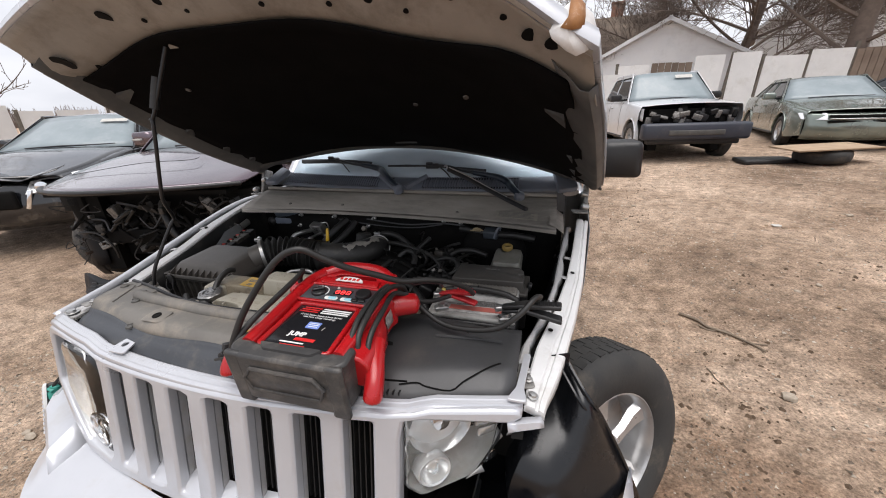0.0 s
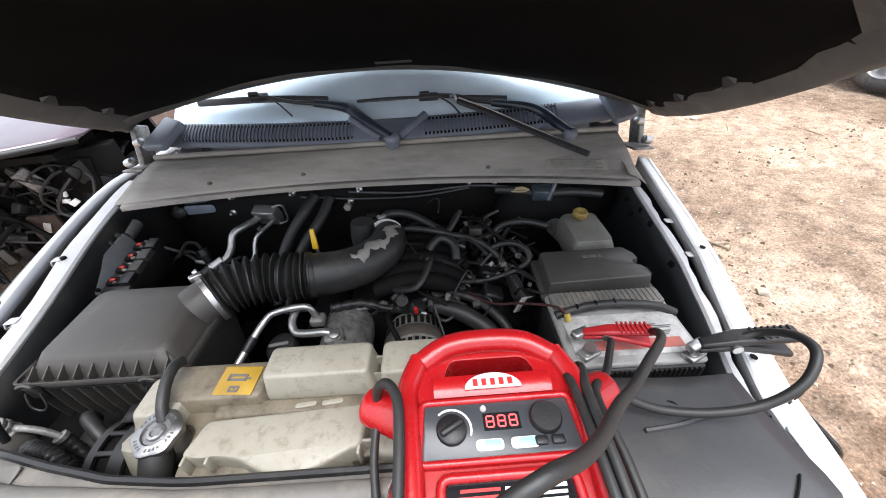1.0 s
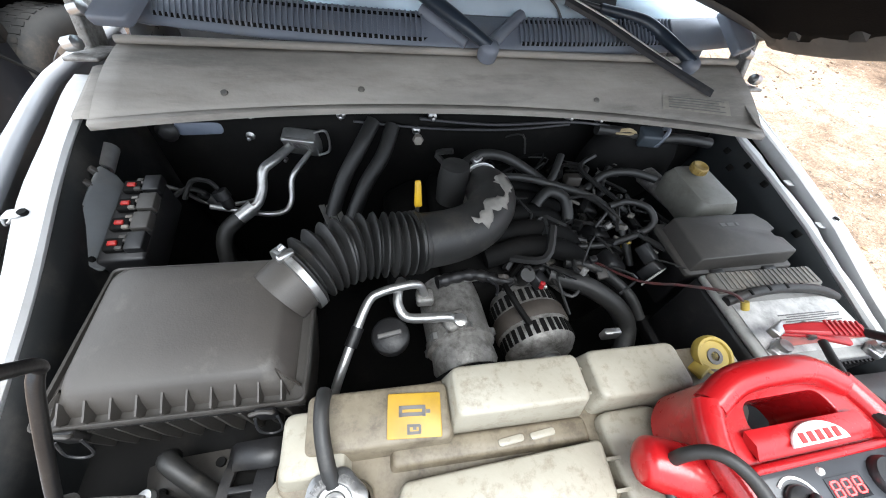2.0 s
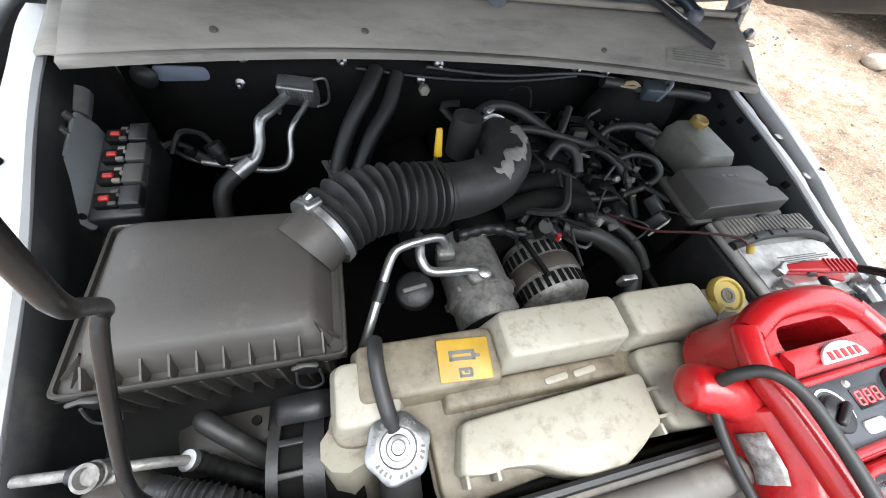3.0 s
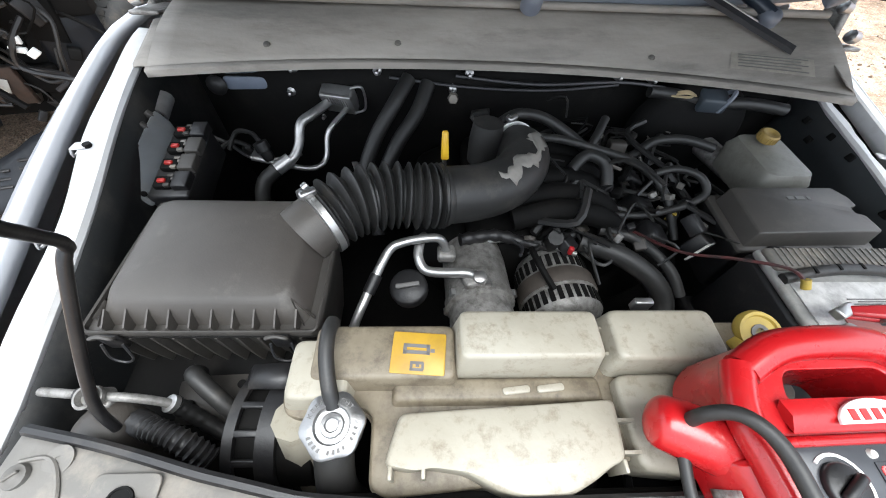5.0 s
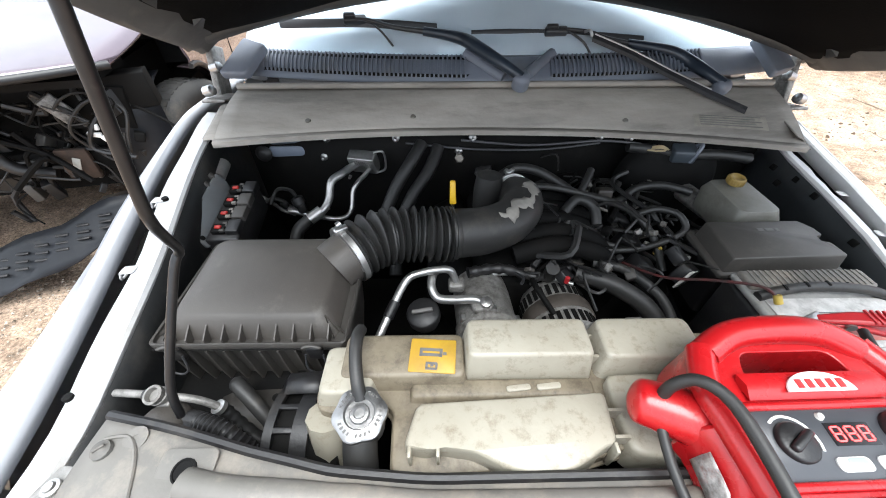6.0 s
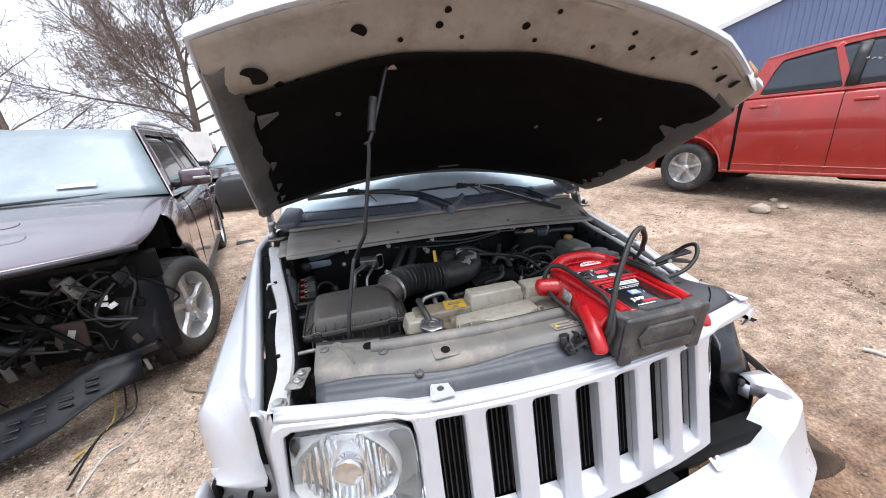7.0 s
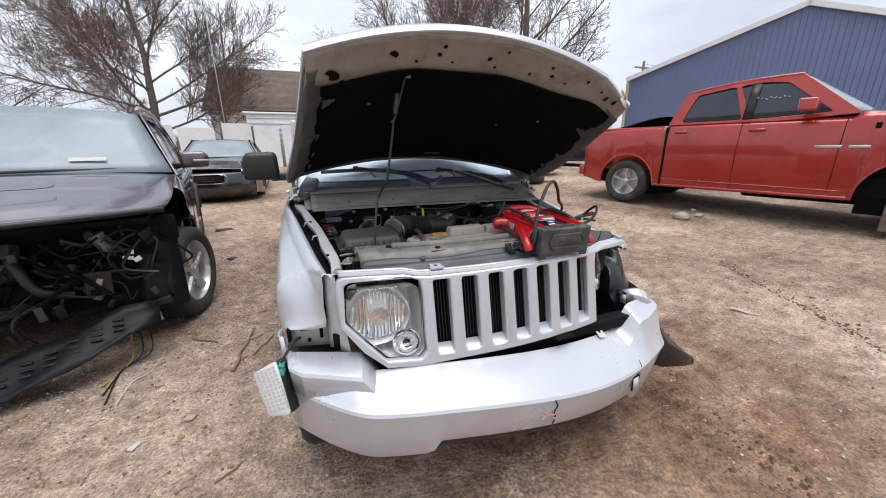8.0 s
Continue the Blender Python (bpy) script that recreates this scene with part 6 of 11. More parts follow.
for a, b in (((-0.16, 0.92), (-0.03, 0.10)), ((0.15, 0.92), (0.04, 0.10))):
    part("divider", tube([top_cowl(*a) + Vector((0, 0, 0.006)), top_cowl(*b) + Vector((0, 0, 0.006))], 0.014, 8, smooth=0), M_COWLBLUE, tc)
for s in (-1, 1):
    part("end_cap", slab(rpoly([(-0.045, -0.06), (0.04, -0.05), (0.05, 0.05), (-0.03, 0.065)], 0.012, 3), 0, 0.02, pose(s * 0.70, 1.12, 1.125, 30, 0, s * 20), edge=0.006), M_COWLBLUE, tc)


def wiper(arm, neck, hub, blade):
    """A thick pressed arm from its pivot, a thin neck, and the blade under its holder."""
    p = part("wiper", tube(arm, lambda t: lerp(0.0125, 0.0105, t) + 0.0045 * math.sin(t * math.pi) ** 2, 12, smooth=8), M_ARM, jeep, "dark blue-black wiper arm with its blade")
    part("neck", tube(neck, lambda t: lerp(0.0065, 0.0040, t), 8), M_WIPER, p)
    part("pivot_cap", lathe([(0.021, -0.026), (0.021, -0.002), (0.018, 0.006), (0.010, 0.010), (0.001, 0.011)], axis(arm[0], (0, -0.45, 0.9)), 20), M_COWLBLUE, p)
    part("holder", box(Vector(hub), (0.060, 0.020, 0.020), rot=(35, 0, 4), bevel=0.005), M_WIPER, p)
    part("holder_clip", box(Vector(hub) + Vector((-0.012, -0.006, 0.012)), (0.030, 0.012, 0.010), rot=(35, 0, 4), bevel=0.003), M_WIPER, p)
    rows = []
    for q in blade:
        q = Vector(q)
        rows.append([q + Vector((0, dy, dz)) for dy, dz in ((-0.006, -0.010), (0.006, -0.009), (0.005, 0.003), (0.0, 0.009), (-0.005, 0.002))])
    part("blade_frame", loft(rows), M_WIPER, p)
    part("blade_rubber", tube([Vector(q) + Vector((0, 0.005, -0.011)) for q in blade], 0.0028, 5), M_RUBBER, p)
    part("washer_hose", tube([Vector(hub) + Vector((0.035, -0.012, 0.0)), Vector(hub) + Vector((0.07, -0.03, -0.02)), Vector(hub) + Vector((0.10, -0.035, -0.055))], 0.0028, 6), M_RUBBER, p)
    return p


M_ARM = mat("blue_black_wiper_paint", (0.028, 0.038, 0.054), (0.018, 0.024, 0.034), 12, 0.34, 0.1, 0.1, 200, dirt=(0.06, 0.058, 0.055), dscale=18, damount=0.2)
wiper([(0.013, 0.985, 1.123), (-0.035, 1.015, 1.148), (-0.085, 1.070, 1.166), (-0.118, 1.112, 1.176), (-0.165, 1.128, 1.184), (-0.225, 1.138, 1.191)],
      [(-0.215, 1.137, 1.190), (-0.300, 1.150, 1.198), (-0.370, 1.165, 1.212), (-0.408, 1.185, 1.212)], (-0.408, 1.188, 1.208),
      [(-0.622, 1.222, 1.196), (-0.52, 1.204, 1.200), (-0.40, 1.190, 1.203), (-0.30, 1.180, 1.200), (-0.190, 1.172, 1.193)])
w2 = wiper([(0.528, 1.010, 1.096), (0.500, 1.045, 1.112), (0.474, 1.098, 1.126), (0.432, 1.122, 1.142), (0.375, 1.134, 1.152), (0.315, 1.140, 1.160)],
           [(0.325, 1.139, 1.159), (0.262, 1.142, 1.170), (0.205, 1.146, 1.186), (0.135, 1.150, 1.192)], (0.122, 1.152, 1.186),
           [(-0.100, 1.158, 1.180), (0.0, 1.156, 1.183), (0.12, 1.160, 1.180), (0.25, 1.164, 1.172), (0.368, 1.170, 1.162)])
loose = [Vector((0.209, 1.110, 1.178)), Vector((0.30, 1.068, 1.150)), Vector((0.40, 1.020, 1.112)), Vector((0.48, 0.980, 1.084)), Vector((0.560, 0.938, 1.058))]
rows = [[q + Vector((dx, dy, dz)) for dx, dy, dz in ((-0.004, -0.006, -0.006), (0.005, 0.005, -0.006), (0.006, 0.006, 0.004), (0.0, 0.0, 0.009), (-0.005, -0.006, 0.003))] for q in loose]
lb2 = part("loose_blade", loft(rows), M_WIPER, w2, "detached wiper blade lying across the cowl")
part("loose_spine", tube([q + Vector((0.003, 0.002, 0.009)) for q in loose[:4]], 0.0024, 5), M_STEEL, lb2)
part("loose_hook", tube([loose[0] + Vector((-0.004, 0.0, 0.004)), loose[0] + Vector((-0.010, 0.006, 0.016)), loose[0] + Vector((-0.022, 0.012, 0.012))], 0.004, 6), M_STEEL, lb2)

# air filter box with ribbed lower half, clips and outlet
def ring_box(x0, x1, y0, y1, z, r=0.02, skew=0.0):
    return [(x, y, z + skew * (x - x0)) for x, y in rpoly([(x0, y0), (x1, y0), (x1, y1), (x0, y1)], r, 4)]


def wedge(x0, x1, y0, y1, z, r, drop=0.0):
    """A rounded ring whose front edge lies lower than its back edge."""
    return [(x, y, z - drop * (y1 - y) / (y1 - y0)) for x, y in rpoly([(x0, y0), (x1, y0), (x1, y1), (x0, y1)], r, 5)]


airbox = part("airbox", loft([wedge(-0.607, -0.343, 0.401, 0.602, 0.934, 0.016), wedge(-0.600, -0.350, 0.407, 0.596, 0.957, 0.022, 0.004), wedge(-0.592, -0.359, 0.414, 0.588, 0.973, 0.026, 0.007), wedge(-0.589, -0.362, 0.418, 0.585, 0.978, 0.026, 0.007), wedge(-0.583, -0.368, 0.424, 0.579, 0.981, 0.026, 0.007), wedge(-0.55, -0.40, 0.46, 0.55, 0.982, 0.03, 0.004)]), M_AIRBOX, jeep, "dark grey moulded air filter box")
part("flange", loft([ring_box(-0.606, -0.344, 0.402, 0.600, 0.924, 0.010), ring_box(-0.622, -0.330, 0.3895, 0.613, 0.924, 0.010), ring_box(-0.624, -0.328, 0.388, 0.614, 0.926, 0.010), ring_box(-0.624, -0.328, 0.388, 0.614, 0.943, 0.010), ring_box(-0.6225, -0.3295, 0.3895, 0.6125, 0.9445, 0.010), ring_box(-0.620, -0.332, 0.392, 0.610, 0.943, 0.009), ring_box(-0.620, -0.332, 0.392, 0.610, 0.936, 0.009), ring_box(-0.600, -0.350, 0.408, 0.594, 0.936, 0.012)], caps=False), M_FUSELID, airbox)
part("lower_body", loft([ring_box(-0.585, -0.365, 0.430, 0.575, 0.70, 0.02), ring_box(-0.598, -0.352, 0.408, 0.590, 0.80, 0.014), ring_box(-0.608, -0.343, 0.397, 0.600, 0.926, 0.012)]), M_FUSELID, airbox)
for i in range(10):
    x = -0.600 + i * 0.0272
    bm = loft([[(x + dx, y, z) for dx in (-0.0018, 0.0018)] + [(x + 0.001 + dx, 0.412, z2) for dx in (0.0018, -0.0018)] for y, z, z2 in ((0.388, 0.923, 0.923), (0.389, 0.870, 0.870), (0.396, 0.800, 0.800))])
    part("rib", bm, M_FUSELID, airbox)
part("rim_groove", tube([(-0.622, 0.3877, 0.9310), (-0.47, 0.3877, 0.9310), (-0.330, 0.3877, 0.9310)], 0.0011, 5, smooth=0), M_DARK, airbox)
for i in range(10):
    x = -0.590 + i * 0.0262
    bm = loft([[(x + dx, 0.390, 0.936), (x + dx, 0.408, 0.936), (x + dx, 0.411, 0.962), (x + dx, 0.3905, 0.951)] for dx in (-0.0011, 0.0011)])
    part("lid_rib", bm, M_AIRBOX, airbox)
airbox.location = (0.0, -0.008, -0.006)
# webs that brace the lid's corners
for sx, x0 in ((-1, -0.618), (1, -0.336)):
    for dx, dy in ((0.0, 0.016), (0.012, 0.006)):
        bm = loft([[(x0 - sx * dx, 0.392 + dy, 0.938), (x0 - sx * dx, 0.392 + dy, 0.941), (x0 - sx * 0.026, 0.422, 0.966), (x0 - sx * 0.026, 0.422, 0.950)], [(x0 - sx * dx, 0.395 + dy, 0.938), (x0 - sx * dx, 0.395 + dy, 0.941), (x0 - sx * 0.026, 0.425, 0.966), (x0 - sx * 0.026, 0.425, 0.950)]])
        part("corner_web", bm, M_AIRBOX, airbox)
for x in (-0.585, -0.375):
    c = part("clip", box((x, 0.383, 0.928), (0.024, 0.008, 0.030), bevel=0.003), M_BLACK, airbox)
    part("clip_loop", tube([(x - 0.011, 0.380, 0.944), (x - 0.012, 0.377, 0.950), (x, 0.378, 0.953), (x + 0.012, 0.377, 0.950), (x + 0.011, 0.380, 0.944)], 0.0026, 7), M_FUSELID, c)
    part("clip_wire", tube([(x - 0.013, 0.378, 0.930), (x - 0.014, 0.370, 0.905), (x, 0.368, 0.894), (x + 0.014, 0.370, 0.905), (x + 0.013, 0.378, 0.930)], 0.0018, 6), M_WIPER, c)
part("outlet", tube([(-0.374, 0.537, 0.952), (-0.362, 0.548, 0.957), (-0.349, 0.560, 0.961)], 0.0470, 24), M_AIRBOX, airbox)


# intake hose: bellows, elbow, clamps
hose_path = spline([(-0.352, 0.550, 0.957), (-0.31, 0.585, 0.960), (-0.255, 0.610, 0.953), (-0.20, 0.618, 0.945), (-0.165, 0.625, 0.940)], 20)
bm = bmesh.new()
intake = part("intake_hose", tube(hose_path, lambda t: 0.049 + 0.0075 * math.cos(t * 14 * 2 * math.pi), 24, bm, 0), M_HOSE, jeep, "black corrugated air intake hose")
elbow_pts = [(-0.170, 0.624, 0.941), (-0.10, 0.640, 0.935), (-0.045, 0.668, 0.934), (-0.008, 0.715, 0.936), (-0.002, 0.765, 0.930), (-0.018, 0.815, 0.905)]
part("elbow", tube(elbow_pts, lambda t: 0.050 - 0.006 * t, 24, smooth=10), M_HOSE, intake)
# peeling strip on the elbow's crown
ep = spline(elbow_pts, 10)
rows = []
r = random.Random(3)
for i in range(14, 44):
    d = (ep[i + 1] - ep[i - 1]).normalized()
    side = d.cross(Vector((0, 0, 1))).normalized()
    rad = 0.0512 - 0.006 * i / len(ep)
    j = r.uniform(-0.12, 0.12)
    a0, a1 = 0.10 + j + 0.25 * math.sin(i * 0.5), 0.62 + r.uniform(-0.14, 0.14) + 0.2 * math.sin(i * 0.8)
    rows.append([ep[i] + (side * math.sin(a) + Vector((0, 0, 1)) * math.cos(a)) * rad for a in (a0, lerp(a0, a1, 0.33), lerp(a0, a1, 0.66), a1)])
part("peeled_film", sheet(rows), M_PEEL, intake, "pale peeling film", solid=0.0008)
for p, d, rr in (((-0.349, 0.552, 0.957), (0.72, 0.66, 0.1), 0.0545), ((-0.014, 0.797, 0.916), (-0.3, 0.88, -0.4), 0.0485), ((-0.166, 0.625, 0.9405), (0.9, 0.3, -0.1), 0.0515)):
    m = axis(p, d)
    if rr > 0.05 and p[0] > -0.2:
        part("cuff", lathe([(rr, -0.008), (rr + 0.002, -0.004), (rr + 0.002, 0.004), (rr, 0.008), (rr - 0.006, 0.008), (rr - 0.006, -0.008), (rr, -0.008)], m, 28), M_HOSE, intake)
        continue
    cl = part("hose_clamp", lathe([(rr, -0.0055), (rr + 0.0015, -0.005), (rr + 0.0015, 0.005), (rr, 0.0055), (rr - 0.004, 0.0055), (rr - 0.004, -0.0055), (rr, -0.0055)], m, 30), M_ALU, intake, "steel hose clamp")
    part("clamp_screw", box(m @ Vector((0.0, rr + 0.006, 0)), (0.024, 0.010, 0.013), rot=(20, 0, 40), bevel=0.003), M_STEEL, cl)
    part("clamp_head", lathe([(0.006, 0), (0.006, 0.008), (0.001, 0.009)], axis(m @ Vector((0.012, rr + 0.007, 0)), (0.6, 0.5, 0.3)), 8), M_STEEL, cl)

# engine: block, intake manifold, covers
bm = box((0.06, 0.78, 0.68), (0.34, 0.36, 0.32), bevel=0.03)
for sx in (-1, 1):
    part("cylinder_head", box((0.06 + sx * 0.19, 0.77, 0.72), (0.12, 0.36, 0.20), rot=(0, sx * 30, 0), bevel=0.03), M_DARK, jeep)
engine = part("engine", bm, M_DARK, jeep, "grimy engine block, near-black with the bay's shade painted in")
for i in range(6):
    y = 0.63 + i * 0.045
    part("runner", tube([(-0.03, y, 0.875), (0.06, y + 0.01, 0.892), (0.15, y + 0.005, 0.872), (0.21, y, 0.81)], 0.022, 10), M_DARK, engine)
part("plenum", box((0.06, 0.76, 0.850), (0.16, 0.24, 0.07), bevel=0.025), M_BLACK, engine)
part("throttle_body", lathe([(0.045, 0), (0.05, 0.02), (0.05, 0.05), (0.04, 0.06)], axis((-0.02, 0.81, 0.86), (0, 0, 1)), 18), M_CAST, engine)
for i in range(4):
    part("coil", box((0.245 + 0.004 * i, 0.62 + i * 0.08, 0.84), (0.05, 0.045, 0.05), rot=(0, 25, 0), bevel=0.008), M_BLACK, engine)
part("idle_valve", lathe([(0.032, 0), (0.034, 0.05), (0.03, 0.085), (0.001, 0.09)], axis((-0.075, 0.79, 0.885), (0.05, 0.1, 1)), 16), M_HOSE, engine)
part("rail", tube([(-0.10, 0.60, 0.845), (0.0, 0.60, 0.85), (0.09, 0.575, 0.842)], 0.005, 8), M_ALU, engine)
part("corrugated_loom", tube([(-0.13, 0.585, 0.87), (-0.06, 0.60, 0.865), (0.02, 0.59, 0.85), (0.10, 0.62, 0.85)], lambda t: 0.011 + 0.0016 * math.cos(t * 60), 8, smooth=14), M_BLACK, engine)

# oil filler cap, dipstick
oc = part("oil_cap", lathe([(0.026, -0.03), (0.028, -0.01), (0.032, -0.008), (0.032, 0.010), (0.028, 0.014), (0.001, 0.015)], axis((-0.219, 0.498, 0.845), (-0.1, -0.25, 0.96)), 20), M_BLACK, jeep)
part("grip", box((-0.221, 0.494, 0.864), (0.040, 0.008, 0.008), rot=(15, 0, 10), bevel=0.002), M_GREYPRINT, oc)
dp = part("dipstick", tube([(-0.158, 0.690, 0.80), (-0.160, 0.688, 0.90), (-0.160, 0.684, 0.975)], 0.004, 6), M_STEEL, jeep)
bm = box((-0.160, 0.683, 1.000), (0.014, 0.009, 0.050), rot=(-14, 0, 4), bevel=0.003, taper=(0.75, 0.8))
part("handle", bm, mat("yellow_handle", (0.62, 0.38, 0.02), (0.52, 0.31, 0.02), 20, 0.4), dp, "yellow plastic handle")

# air conditioning compressor
cm = axis((-0.098, 0.553, 0.800), (0.06, -1.0, 0.05))
comp = part("ac_compressor", lathe([(0.030, -0.07), (0.056, -0.06), (0.060, -0.02), (0.060, 0.05), (0.063, 0.055), (0.063, 0.07), (0.056, 0.075), (0.058, 0.105), (0.05, 0.12), (0.02, 0.125)], cm, 26), M_CAST, jeep, "cast aluminium compressor")
part("pulley", lathe([(0.055, 0.125), (0.066, 0.128), (0.066, 0.136), (0.060, 0.139), (0.066, 0.142), (0.066, 0.155), (0.03, 0.156), (0.03, 0.15), (0.002, 0.15)], cm, 26), M_DARK, comp)
for k in range(6):
    a = k * 1.047 + 0.4
    part("bolt", lathe([(0.007, 0), (0.007, 0.012), (0.001, 0.013)], axis(cm @ Vector((0.062 * math.cos(a), 0.062 * math.sin(a), 0.054)), cm.to_3x3() @ Vector((0, 0, 1))), 6), M_STEEL, comp)
part("port_block", box((-0.108, 0.508, 0.859), (0.042, 0.036, 0.026), rot=(0, 0, 15), bevel=0.006), M_CAST, comp)
part("port_block", box((-0.155, 0.560, 0.862), (0.032, 0.030, 0.022), bevel=0.006), M_CAST, comp)
part("port_bolt", lathe([(0.011, 0), (0.011, 0.010), (0.005, 0.012), (0.001, 0.012)], axis((-0.102, 0.503, 0.871), (0, -0.2, 1)), 12), M_STEEL, comp)
t1 = part("ac_pipe", tube([(-0.318, 0.415, 0.80), (-0.300, 0.440, 0.848), (-0.272, 0.500, 0.880), (-0.252, 0.539, 0.897), (-0.232, 0.551, 0.903), (-0.19, 0.560, 0.905), (-0.166, 0.563, 0.898), (-0.156, 0.560, 0.868)], 0.0075, 10), M_ALU, jeep, "bent aluminium refrigerant pipe")
part("sleeve", tube([(-0.283, 0.476, 0.868), (-0.270, 0.502, 0.882)], 0.010, 10, smooth=0), M_BLACK, t1)
part("ac_pipe", tube([(-0.195, 0.60, 0.86), (-0.200, 0.572, 0.884), (-0.204, 0.542, 0.878), (-0.192, 0.521, 0.868), (-0.160, 0.514, 0.870), (-0.125, 0.510, 0.876), (-0.108, 0.507, 0.870)], 0.0085, 10), M_ALU, jeep, "bent aluminium refrigerant pipe")

# alternator with slotted ends
am = axis((0.060, 0.525, 0.776), (0.08, -1.0, 0.06))
alt = part("alternator", lathe([(0.040, -0.075), (0.062, -0.068), (0.070, -0.05), (0.070, -0.02), (0.073, -0.018), (0.073, 0.018), (0.070, 0.02), (0.070, 0.052), (0.058, 0.066), (0.03, 0.07)], am, 30), M_CAST, jeep, "cast aluminium alternator")
part("stator_band", lathe([(0.0735, -0.016), (0.0752, -0.014), (0.0752, 0.014), (0.0735, 0.016)], am, 30), mat("brown_laminations", (0.085, 0.07, 0.058), (0.06, 0.05, 0.042), 30, 0.7, 0.3), alt)
for z in (-0.035, 0.036):
    for k in range(30):
        a = 2 * math.pi * k / 30
        c = am @ Vector((0.0702 * math.cos(a), 0.0702 * math.sin(a), z))
        q = am.to_3x3() @ Vector((math.cos(a), math.sin(a), 0))
        bm = bmesh.new()
        mm = axis(c, q)
        zdir = am.to_3x3() @ Vector((0, 0, 1))
        tdir = zdir.cross(q)
        loft([[c + tdir * sx * 0.0042 + zdir * sz * 0.013 + q * h for sx, sz in ((-1, -1), (1, -1), (1, 1), (-1, 1))] for h in (-0.002, 0.0016)], bm)
        part("slot", bm, M_DARK, alt)
part("pulley", lathe([(0.03, 0.07), (0.032, 0.075), (0.026, 0.08), (0.032, 0.086), (0.026, 0.092), (0.032, 0.098), (0.01, 0.10)], am, 20), M_STEEL, alt)
part("terminal_boot", tube([(0.045, 0.600, 0.83), (0.040, 0.585, 0.868), (0.038, 0.575, 0.890)], 0.014, 10), M_RUBBER, alt)
part("red_boot", lathe([(0.005, 0), (0.005, 0.014), (0.001, 0.016)], axis((0.068, 0.563, 0.862), (0, 0, 1)), 8), M_REDCLAMP, alt)
part("bracket", box((0.150, 0.450, 0.880), (0.03, 0.012, 0.024), bevel=0.003), M_STEEL, alt)


# cream coolant bottle and fan shroud
def tank_block(x0, x1, y0, y1, z0, z1, r=0.014, draft=0.008, dz=0.0):
    return loft([ring_box(x0 - draft, x1 + draft, y0 - draft, y1 + draft, z0, r), ring_box(x0, x1, y0, y1, z1 - 0.005, r, dz), ring_box(x0 + 0.0015, x1 - 0.0015, y0 + 0.0015, y1 - 0.0015, z1 - 0.0015, r, dz), ring_box(x0 + 0.005, x1 - 0.005, y0 + 0.005, y1 - 0.005, z1, r, dz)])


outline = [(-0.352, 0.300), (-0.345, 0.283), (-0.325, 0.277), (-0.260, 0.290), (-0.248, 0.280), (-0.245, 0.214), (-0.228, 0.204), (-0.02, 0.220), (0.04, 0.235), (0.20, 0.245), (0.26, 0.30), (0.25, 0.392), (-0.10, 0.392), (-0.315, 0.372), (-0.330, 0.340), (-0.336, 0.325), (-0.350, 0.318)]
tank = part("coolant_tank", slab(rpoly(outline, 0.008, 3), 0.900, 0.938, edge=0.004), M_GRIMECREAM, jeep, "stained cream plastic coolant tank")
part("tank_neck", tank_block(-0.343, -0.275, 0.292, 0.360, 0.925, 0.963, 0.012), M_CREAM, tank)
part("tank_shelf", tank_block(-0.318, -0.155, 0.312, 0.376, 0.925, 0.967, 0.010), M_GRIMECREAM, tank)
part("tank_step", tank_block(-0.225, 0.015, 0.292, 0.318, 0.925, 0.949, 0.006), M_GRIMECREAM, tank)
part("tank_box", tank_block(-0.150, 0.013, 0.326, 0.384, 0.925, 0.991, 0.010), M_CREAM, tank)
part("tank_box", tank_block(0.030, 0.160, 0.326, 0.388, 0.920, 0.985, 0.012), M_CREAM, tank)
low = [(-0.232, 0.230), (-0.205, 0.225), (-0.190, 0.228), (-0.150, 0.222), (-0.12, 0.205), (-0.09, 0.196), (-0.05, 0.200), (-0.02, 0.214), (0.0, 0.226), (0.016, 0.232), (0.020, 0.290), (-0.218, 0.278)]
part("tank_box", slab(rpoly(low, 0.008, 3), 0.915, 0.969, edge=0.006, draft=0.003), M_CREAM, tank)
part("tank_box", slab(rpoly([(0.030, 0.222), (0.10, 0.215), (0.125, 0.235), (0.11, 0.320), (0.030, 0.318)], 0.014, 3), 0.905, 0.957, edge=0.006), M_CREAM, tank)
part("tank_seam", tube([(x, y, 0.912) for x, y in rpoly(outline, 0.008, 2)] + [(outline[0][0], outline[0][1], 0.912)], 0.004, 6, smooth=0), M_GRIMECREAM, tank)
part("tank_leg", tube([(-0.335, 0.285, 0.92), (-0.333, 0.262, 0.86), (-0.325, 0.235, 0.80)], 0.030, 10), M_CREAM, tank)
for x, y in ((-0.19, 0.2245), (-0.222, 0.224), (0.010, 0.226)):
    part("tank_rib", box((x, y, 0.945), (0.004, 0.012, 0.045), bevel=0.001), M_CREAM, tank)
for x, y in ((-0.045, 0.305), (-0.085, 0.303)):
    part("tank_slot", slab(rpoly([(-0.016, -0.004), (0.016, -0.004), (0.016, 0.004), (-0.016, 0.004)], 0.004, 3), 0, 0.0022, pose(x, y, 0.9492, 0, 0, 6), edge=0.0006), M_CREAM, tank)
for x, y in ((0.020, 0.372), (0.020, 0.340), (0.024, 0.268), (0.022, 0.238)):
    part("tank_web", box((x, y, 0.955), (0.018, 0.0035, 0.02)), M_CREAM, tank)
lab = part("warning_label", slab(rpoly([(-0.031, -0.024), (0.031, -0.024), (0.031, 0.024), (-0.031, 0.024)], 0.002, 2), 0, 0.0014, pose(-0.197, 0.340, 0.9685, 3, 0, -4), edge=0.0005), M_YELLOW, tank, "yellow warning label")
